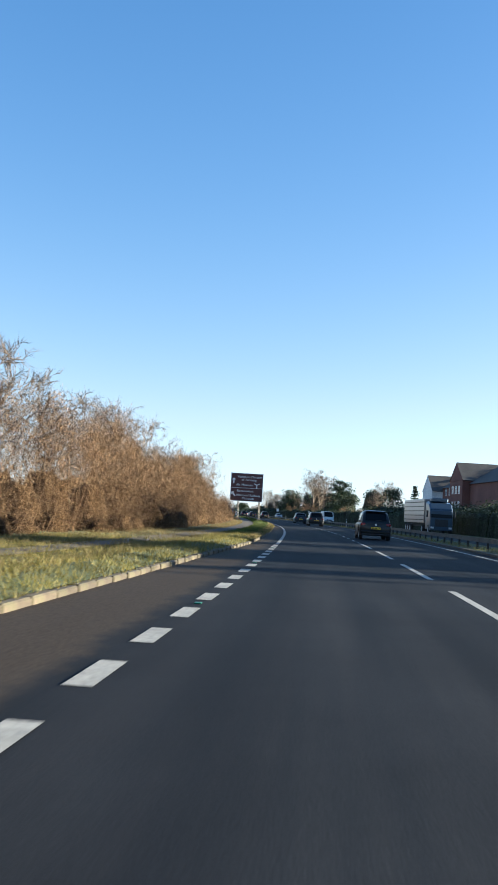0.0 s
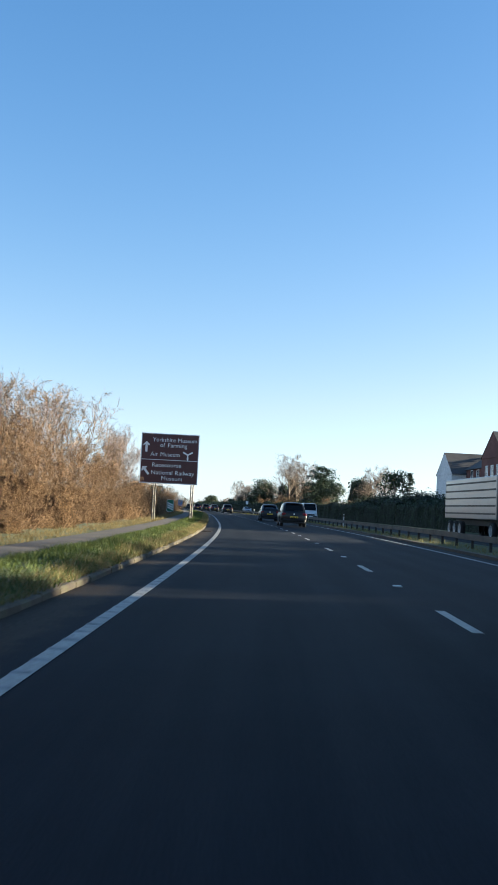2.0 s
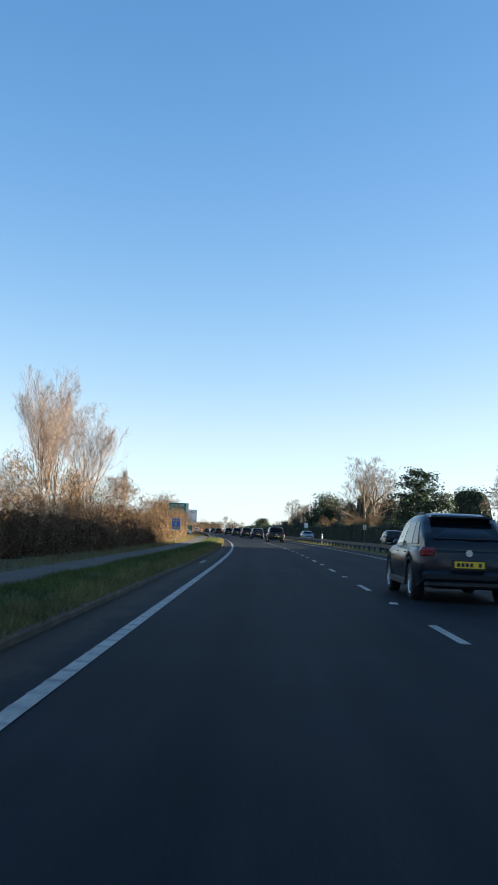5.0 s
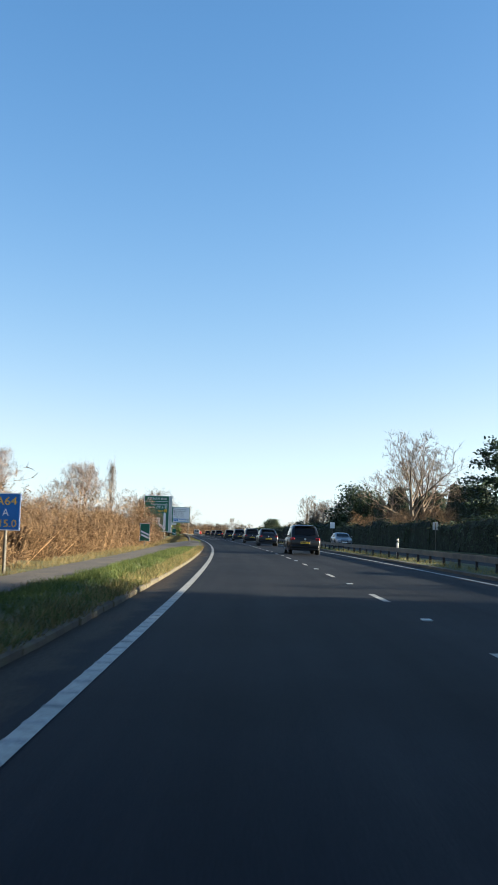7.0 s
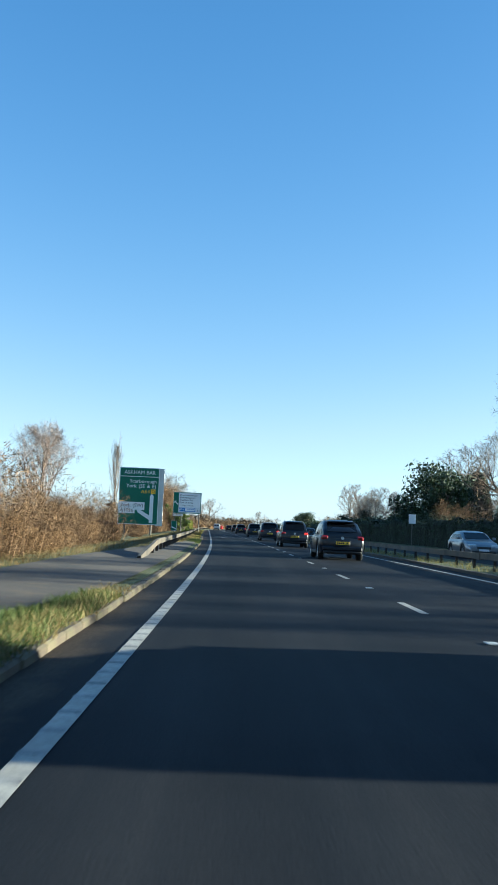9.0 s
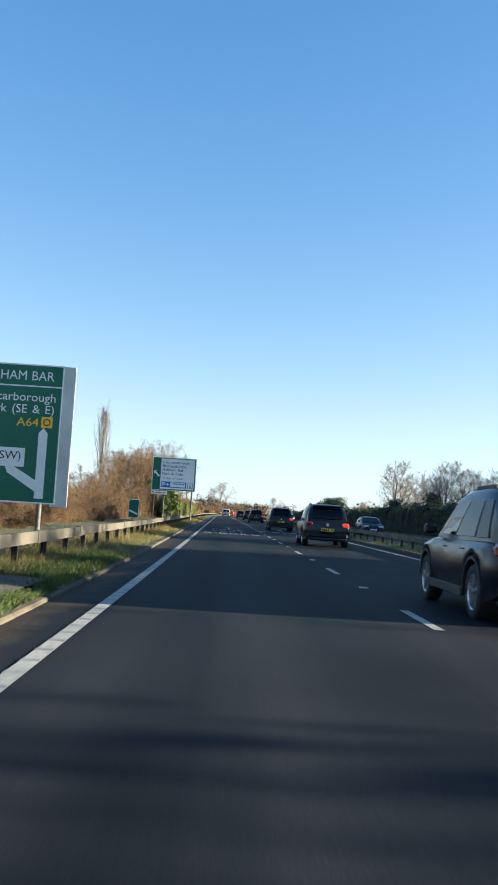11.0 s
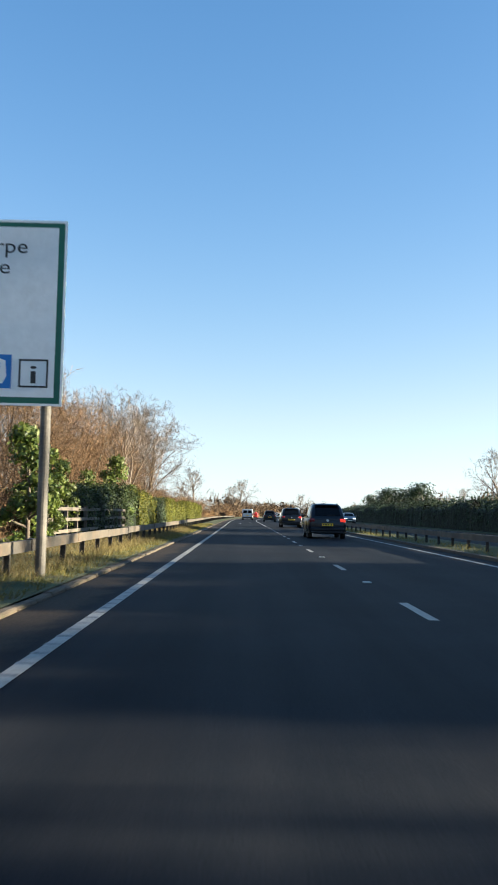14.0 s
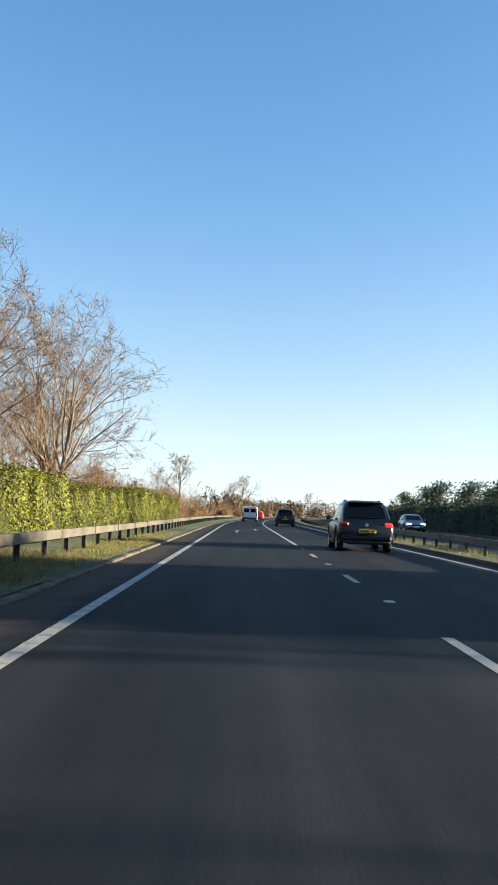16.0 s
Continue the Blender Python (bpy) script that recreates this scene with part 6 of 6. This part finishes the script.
def car(m, paint, L=4.4, W=1.8, H=1.67, waist=0.98, hood=0.95, rear_glass=0.55, bonnet=1.25, wheel_r=0.34, label="", category="car", lit_tail=False, lit_head=False, rails=True, group="", estate=0.12):
    """A car; local y points ahead, its tail at y = 0."""
    e = empty("car", m, label, category, group)
    hw = W / 2
    rw = hw * 0.74
    arch_r = wheel_r + 0.07
    axles = (0.84, L - 0.9)
    ys = {0.0, 0.05, 0.16, 0.38, L * 0.5, L - bonnet, L - 0.5, L - 0.3, L - 0.12, L}
    for yc in axles:
        ys |= {yc + arch_r * f for f in (-1.02, -0.97, -0.8, -0.5, 0.0, 0.5, 0.8, 0.97, 1.02)}

    def low(y):
        """The lower edge of the flank: the sill, and the wheel arches in it."""
        z = float(np.interp(y, [0, 0.1, 0.3, L - 0.4, L], [0.42, 0.32, 0.26, 0.26, 0.38]))
        for yc in axles:
            if abs(y - yc) < arch_r:
                z = max(z, wheel_r + math.sqrt(arch_r ** 2 - (y - yc) ** 2))
        return z

    def wide(y):
        """Half the body's width at y, drawn in at both ends."""
        return hw * float(np.interp(y, [0, 0.05, 0.16, 0.4, L - bonnet, L - 0.5, L - 0.12, L], [0.84, 0.92, 0.97, 1, 1, 0.97, 0.88, 0.76]))
    bm = bmesh.new()
    loft(bm, [section(y, wide(y), low(y),
                      float(np.interp(y, [0, 0.1, 0.4, L * 0.5, L - bonnet, L - 0.5, L - 0.12, L], [waist - 0.1, waist - 0.02, waist, waist, hood + 0.02, hood - 0.08, hood - 0.22, hood - 0.34])), belly=0.03, r=0.08) for y in sorted(ys)])
    soft(part("body", bm, paint, e))
    part("underbody", boxes((-hw + 0.28, hw - 0.28, 0.2, L - 0.25, 0.24, 0.75, 0.04)), M_TRIM, e)
    # cabin: a rounded hull over the waist
    zr = H
    yb0, yb1, yf1, yf0 = 0.05, 0.16 + rear_glass * 0.55 + estate, L - bonnet - 0.78, L - bonnet + 0.16
    top_y = [yb0, yb0 + 0.1, yb1 - 0.1, yb1 + 0.04, yb1 + 0.5, (yb1 + yf1) / 2, yf1 - 0.3, yf1, yf0]
    top_z = [waist - 0.02, waist + 0.16, zr - 0.19, zr - 0.07, zr - 0.005, zr, zr - 0.015, zr - 0.075, waist - 0.02]

    def half(y, z):
        """Half the cabin's width at y and height z."""
        plan = float(np.interp(y, [yb0, yb0 + 0.25, yb1 + 0.7, yf1, yf0], [0.9, 0.95, 1.0, 0.98, 0.9]))
        f = min(1.0, max(0.0, (z - waist) / (zr - waist)))
        return (hw * 0.955 + (rw - hw * 0.955) * f ** 1.15) * plan

    def hull(y):
        zt = float(np.interp(y, top_y, top_z))
        g = max(0.02, zt - waist)
        pts = [(half(y, waist), waist - 0.07), (half(y, waist + g * 0.3), waist + g * 0.3), (half(y, waist + g * 0.65), waist + g * 0.65), (half(y, zt - 0.13 * g) - 0.005, zt - 0.13 * g), (half(y, zt) - 0.05, zt - 0.035 * g), (half(y, zt) - 0.15, zt + 0.005), (half(y, zt) * 0.45, zt + 0.025)]
        return [(x, y, z) for x, z in pts] + [(-x, y, z) for x, z in reversed(pts)]
    bm = bmesh.new()
    loft(bm, [hull(y) for y in sorted(set(top_y) | {yb0 + 0.05, (yb0 + yb1) / 2, yf1 + 0.3, (yf1 + yf0) / 2 + 0.1})])
    soft(part("cabin", bm, paint, e), 50)

    def back_y(z):
        return float(np.interp(z, top_z[:4], top_y[:4]))

    def front_y(z):
        return float(np.interp(z, top_z[-2:][::-1], top_y[-2:][::-1]))

    # glass, laid just outside the cabin
    def quad(name, pts, mat, push, label=""):
        v = [Vector(p) + Vector(push) for p in pts]
        return mesh_object(name, v, [tuple(range(len(v)))], mat, e, label=label)
    z0, z1 = waist + 0.13, zr - 0.17
    w0, w1 = half(back_y(z0), z0) * 0.8, half(back_y(z1), z1) * 0.82
    quad("rear_screen", [(-w0, back_y(z0), z0), (w0, back_y(z0), z0), (w1, back_y(z1), z1), (-w1, back_y(z1), z1)], M_GLASS, (0, -0.03, 0.012), "dark tinted rear screen")
    z0, z1 = waist + 0.05, zr - 0.11
    w0, w1 = half(front_y(z0), z0) * 0.86, half(front_y(z1), z1) * 0.84
    quad("windscreen", [(w0, front_y(z0), z0), (-w0, front_y(z0), z0), (-w1, front_y(z1), z1), (w1, front_y(z1), z1)], M_GLASS, (0, 0.03, 0.035), "dark windscreen")
    zt, zb = zr - 0.17, waist + 0.04
    y_b0, y_b1 = yb0 + 0.42, front_y(zb) - 0.16
    y_t0, y_t1 = yb1 + 0.1, front_y(zt) - 0.14
    cuts = [0.0, 0.2, 0.58, 1.0]
    for side in (-1, 1):
        for i in range(3):
            f0, f1 = cuts[i] + 0.012, cuts[i + 1] - 0.012
            zm = (zb + zt) / 2
            col = []
            for f in (f0, f1):
                for z, ya, yb in ((zb, y_b0, y_b1), (zm, (y_b0 + y_t0) / 2, (y_b1 + y_t1) / 2), (zt, y_t0, y_t1)):
                    y = ya + (yb - ya) * f
                    col.append((side * (half(y, z) + 0.012), y, z))
            fs = [(0, 3, 4, 1), (1, 4, 5, 2)]
            mesh_object("side_window", col, fs if side > 0 else [q[::-1] for q in fs], M_GLASS, e)
        part("door_handle", boxes((side * hw - 0.02, side * hw + 0.045, L * 0.5, L * 0.5 + 0.2, waist - 0.14, waist - 0.11, 0.008)), paint, e)
        part("door_handle", boxes((side * hw - 0.02, side * hw + 0.045, L * 0.29, L * 0.29 + 0.2, waist - 0.14, waist - 0.11, 0.008)), paint, e)
        part("sill_trim", boxes((side * (hw + 0.01) - 0.03, side * (hw + 0.01) + 0.025, axles[0] + arch_r + 0.03, axles[1] - arch_r - 0.03, 0.24, 0.36, 0.012)), M_TRIM, e)
        mir = boxes((side * (hw + 0.08) - 0.09, side * (hw + 0.08) + 0.08, yf0 - 0.42, yf0 - 0.3, waist + 0.03, waist + 0.17, 0.03))
        part("wing_mirror", mir, paint, e)
        if rails:
            part("roof_rail", boxes((side * (rw - 0.1) - 0.016, side * (rw - 0.1) + 0.016, yb1 + 0.5, yf1 - 0.4, zr - 0.03, zr + 0.035, 0.012)), M_TRIM, e)
        part("tail_lamp", boxes((side * hw * 0.79 - 0.15, side * hw * 0.79 + 0.15, -0.012, 0.24, waist - 0.21, waist - 0.01, 0.06)), M_TAILON if lit_tail and side > 0 else M_TAIL, e)
        part("headlamp", boxes((side * hw * 0.66 - 0.2, side * hw * 0.66 + 0.2, L - 0.3, L - 0.055, hood - 0.33, hood - 0.17, 0.03)), M_HEADON if lit_head else M_HEAD, e)
        for y in axles:
            lip = lathe(bmesh.new(), [(arch_r - 0.005, -0.05), (arch_r - 0.005, 0.012), (arch_r + 0.03, 0.012), (arch_r + 0.03, -0.02)], 28)
            keep = [v for v in lip.verts if v.co.z < -0.02]
            bmesh.ops.delete(lip, geom=keep, context="VERTS")
            for v in lip.verts:
                v.co = Vector((side * (wide(y + v.co.y) + 0.02) + side * v.co.x, y + v.co.y, wheel_r + v.co.z))
            part("wheel_arch", lip, M_TRIM, e)
            wheel(e, side * (hw - 0.105), y, wheel_r, 0.22, side)
    part("rear_bumper", boxes((-hw * 0.9, hw * 0.9, -0.06, 0.16, 0.36, 0.56, 0.06)), paint, e)
    part("bumper_trim", boxes((-hw * 0.86, hw * 0.86, -0.04, 0.16, 0.28, 0.37, 0.03)), M_TRIM, e)
    part("rear_spoiler", boxes((-rw * 0.86, rw * 0.86, yb1 - 0.16, yb1 + 0.1, zr - 0.085, zr - 0.04, 0.018)), paint, e)
    part("front_grille", boxes((-hw * 0.42, hw * 0.42, L - 0.07, L + 0.012, hood - 0.42, hood - 0.3, 0.01)), M_TRIM, e)
    part("front_bumper", boxes((-hw * 0.72, hw * 0.72, L - 0.1, L + 0.03, 0.3, 0.44, 0.03)), M_TRIM, e)
    plate = part("number_plate", boxes((-0.26, 0.26, -0.068, -0.045, 0.62, 0.735, 0.004)), M_PLATEY, e)
    part("plate_holder", boxes((-0.3, 0.3, -0.05, 0.05, 0.585, 0.77, 0.01)), M_TRIM, e)
    for i in range(6):
        if i != 4:
            part("plate_bar", boxes((-0.22 + i * 0.075, -0.165 + i * 0.075, -0.072, -0.067, 0.645, 0.71)), M_INK, e)
    part("front_plate", boxes((-0.26, 0.26, L + 0.03, L + 0.045, 0.42, 0.53, 0.004)), M_PLATEW, e)
    part("badge", rod(bmesh.new(), (0, -0.03, waist - 0.1), (0, 0.02, waist - 0.1), 0.06, None, 16), M_RIM, e)
    part("wiper", boxes((-0.02, 0.36, back_y(waist + 0.15) - 0.06, back_y(waist + 0.15) - 0.04, waist + 0.14, waist + 0.16)), M_TRIM, e)
    return e


def paint(name, c, metal=0.35, rough=0.28):
    m = surface(name, tuple(v * 0.94 for v in c), c, 1.0, 60, rough, metal, 0.0, grit=0.03, stain=tuple(v * 0.8 + 0.01 for v in c), stain_scale=1.5)
    m.node_tree.nodes["Principled BSDF"].inputs["Coat Weight"].default_value = 0.25
    m.node_tree.nodes["Principled BSDF"].inputs["Specular IOR Level"].default_value = 0.3
    m.node_tree.nodes["Principled BSDF"].inputs["Coat Roughness"].default_value = 0.06
    return m


P_DARK = paint("dark blue-black paint", (0.0055, 0.008, 0.014), 0.0, 0.3)
P_GREY = paint("dark grey paint", (0.007, 0.0078, 0.0094), 0.1, 0.35)
P_SILVER = paint("silver paint", (0.26, 0.26, 0.27), 0.6)
P_WHITE = paint("white paint", (0.6, 0.6, 0.59), 0.0, 0.35)
P_RED = paint("red paint", (0.5, 0.03, 0.018), 0.0)

SUV = "dark blue-black sport utility car with one lit tail lamp"
MPV = "dark grey people carrier with dark rear screen and yellow plate"
EST = "dark blue-black estate car with tinted rear screen"
for s, d, kind in ((70, 5.2, MPV), (128, 5.15, MPV), (152, 5.1, EST), (236, 5.25, MPV), (268, 5.35, EST), (290.5, 5.35, SUV), (316, 5.4, SUV), (347.0, 5.6, SUV), (395.5, 5.6, SUV), (430, 5.75, SUV)):
    if kind == SUV:
        car(RM(s, d), P_DARK, 4.43, 1.81, 1.67, label=kind, lit_tail=True, group="cars on the near carriageway")
    elif kind == MPV:
        car(RM(s, d), P_GREY, 4.5, 1.8, 1.68, label=kind, group="cars on the near carriageway", rails=False, estate=0.05)
    else:
        car(RM(s, d), P_DARK, 4.5, 1.78, 1.58, label=kind, group="cars on the near carriageway", estate=0.3)
car(RM(604, 5.6), P_WHITE, 4.1, 1.75, 1.5, rails=False, label="small white hatchback far ahead", group="cars on the near carriageway")
car(RM(556, 2.0), P_RED, 4.0, 1.72, 1.48, rails=False, label="small bright red hatchback", group="cars on the near carriageway")
car(RM(485, 5.6), P_GREY, 4.2, 1.76, 1.6, label="grey estate car well ahead on the road", group="cars on the near carriageway")
for s, d, pt, h, lab in ((209.6, 13.4, P_GREY, 1.6, "small dark grey car on the opposite carriageway"), (279, 14.2, P_SILVER, 1.45, "silver saloon on the opposite carriageway"), (352, 13.2, P_GREY, 1.45, "dark grey hatchback on the opposite carriageway"), (478, 16.4, P_SILVER, 1.5, "silver car with lit headlamps on the opposite carriageway")):
    car(RM(s + 4.2, d, 0, 180), pt, 4.2, 1.76, h, rails=False, label=lab, lit_head=(s > 450), group="cars on the far carriageway")


def van(m, label, paint_=None, L=5.0, W=1.95, H=1.95, group="", minibus=False):
    """A panel van; local y points ahead, tail at y = 0."""
    e = empty("van", m, label, "van", group)
    hw = W / 2
    pm = paint_ or P_WHITE
    bm = bmesh.new()

    def ring(y, w0, z0, z1, top):
        half = [(w0 * 0.94, z0), (w0, z0 + 0.1), (w0, z0 + (z1 - z0) * 0.5), (w0 * 0.985, z1 - 0.3), (w0 * top, z1 - 0.08), (w0 * top - 0.12, z1)]
        return [(x, y, z) for x, z in half] + [(-x, y, z) for x, z in reversed(half)]
    loft(bm, [ring(0, hw * 0.97, 0.34, H - 0.05, 0.9), ring(0.1, hw, 0.3, H, 0.92), ring(L * 0.55, hw, 0.28, H, 0.92), ring(L - 1.75, hw, 0.28, H - 0.04, 0.9), ring(L - 0.95, hw * 0.99, 0.28, 1.22, 0.86), ring(L - 0.25, hw * 0.95, 0.3, 1.02, 0.86), ring(L, hw * 0.84, 0.42, 0.78, 0.9)])
    part("body", bm, pm, e)
    for side in (-1, 1):
        mesh_object("rear_window", [(side * 0.08, -0.008, 1.2), (side * 0.76, -0.008, 1.2), (side * 0.72, -0.006, H - 0.26), (side * 0.08, -0.006, H - 0.26)], [(0, 1, 2, 3)], M_GLASS, e)
        part("tail_lamp", boxes((side * 0.9 - 0.07, side * 0.9 + 0.07, -0.02, 0.1, 0.75, 1.2, 0.02)), M_TAIL, e)
        part("headlamp", boxes((side * 0.68 - 0.18, side * 0.68 + 0.18, L - 0.34, L - 0.06, 0.72, 0.94, 0.03)), M_HEAD, e)
        mesh_object("side_window", [(side * (hw + 0.006), L - 2.2, 1.18), (side * (hw + 0.004), L - 1.15, 1.18), (side * hw * 0.96, L - 1.6, H - 0.3), (side * (hw * 0.985), L - 2.2, H - 0.3)], [(0, 1, 2, 3)], M_GLASS, e)
        if minibus:
            for i in range(3):
                y = 0.4 + i * 0.82
                mesh_object("side_window", [(side * (hw + 0.006), y, 1.15), (side * (hw + 0.006), y + 0.72, 1.15), (side * (hw + 0.004), y + 0.72, H - 0.36), (side * (hw + 0.004), y, H - 0.36)], [(0, 1, 2, 3)], M_GLASS, e)
        part("wing_mirror", boxes((side * (hw + 0.13) - 0.1, side * (hw + 0.13) + 0.1, L - 1.35, L - 1.22, 1.15, 1.45, 0.03)), M_TRIM, e)
        for y in (1.0, L - 0.95):
            part("wheel_well", rod(bmesh.new(), (side * (hw - 0.25), y, 0.34), (side * (hw + 0.012), y, 0.34), 0.39, None, 24), M_TRIM, e)
            wheel(e, side * (hw - 0.07), y, 0.34, 0.21, side)
    mesh_object("windscreen", [(hw * 0.84, L - 0.98, 1.26), (-hw * 0.84, L - 0.98, 1.26), (-hw * 0.82, L - 1.72, H - 0.1), (hw * 0.82, L - 1.72, H - 0.1)], [(0, 1, 2, 3)], M_GLASS, e).location = (0, 0.02, 0.02)
    part("rear_bumper", boxes((-hw * 0.95, hw * 0.95, -0.07, 0.06, 0.34, 0.56, 0.03)), M_TRIM, e)
    part("front_bumper", boxes((-hw * 0.86, hw * 0.86, L - 0.16, L + 0.03, 0.32, 0.6, 0.04)), M_TRIM, e)
    part("front_grille", boxes((-hw * 0.5, hw * 0.5, L - 0.03, L + 0.02, 0.6, 0.78, 0.01)), M_TRIM, e)
    part("front_plate", boxes((-0.26, 0.26, L + 0.03, L + 0.045, 0.42, 0.53, 0.004)), M_PLATEW, e)
    part("door_seam", boxes((-0.008, 0.008, -0.006, 0.02, 0.58, H - 0.1)), M_TRIM, e)
    part("number_plate", boxes((-0.26, 0.26, -0.02, -0.004, 0.7, 0.81, 0.003)), M_PLATEY, e)
    return e


van(RM(518, 1.95), "white panel van driving ahead in the near lane", group="vans")
van(RM(194, 13.4, 0, 180), "tall white minibus on the opposite carriageway", group="vans", minibus=True, H=2.25, L=5.8)


def lorry(m):
    e = empty("lorry", m, "curtain-sided articulated lorry with dark cab on the opposite carriageway", "lorry")
    hw, L = 1.25, 15.0
    cab = paint("dark blue cab paint", (0.05, 0.075, 0.11))
    part("trailer_body", boxes((-hw, hw, 0, 11.6, 1.15, 3.75, 0.04)), P_SILVER, e)
    for i in range(5):
        z = 1.45 + i * 0.48
        for side in (-1, 1):
            part("side_strap", boxes((side * (hw + 0.004) - 0.006, side * (hw + 0.004) + 0.006, 0.1, 11.5, z, z + 0.1)), M_TRIM, e)
    part("chassis", boxes((-0.5, 0.5, 0.2, 14.6, 0.75, 1.12, 0.02)), M_TRIM, e)
    bm = bmesh.new()
    ring = lambda y, w, z0, z1: [(x, y, z) for x, z in ((w, z0), (w, z1 - 0.2), (w - 0.15, z1), (-w + 0.15, z1), (-w, z1 - 0.2), (-w, z0))]
    loft(bm, [ring(12.3, hw * 0.97, 0.55, 3.5), ring(13.9, hw * 0.98, 0.5, 3.3), ring(14.55, hw * 0.97, 0.45, 2.75), ring(14.7, hw * 0.93, 0.45, 2.5)])
    part("cab", bm, cab, e)
    mesh_object("windscreen", [(hw * 0.88, 14.72, 1.75), (-hw * 0.88, 14.72, 1.75), (-hw * 0.88, 14.6, 2.62), (hw * 0.88, 14.6, 2.62)], [(0, 1, 2, 3)], M_GLASS, e).location = (0, 0.03, 0.02)
    part("grille", boxes((-0.7, 0.7, 14.66, 14.74, 0.85, 1.6, 0.02)), M_TRIM, e)
    part("wind_deflector", boxes((-0.9, 0.9, 12.6, 13.6, 3.42, 3.85, 0.1)), cab, e)
    for side in (-1, 1):
        part("headlamp", boxes((side * 0.95 - 0.17, side * 0.95 + 0.17, 14.6, 14.72, 0.62, 0.82, 0.02)), M_HEAD, e)
        part("wing_mirror", boxes((side * 1.45 - 0.1, side * 1.45 + 0.1, 14.3, 14.42, 1.8, 2.5, 0.02)), M_TRIM, e)
        for y in (1.2, 2.5, 3.8, 10.6, 13.9):
            wheel(e, side * (hw - 0.16), y, 0.5, 0.3, side)
    return e


lorry(RM(128.5, 17.0, 0, 180))
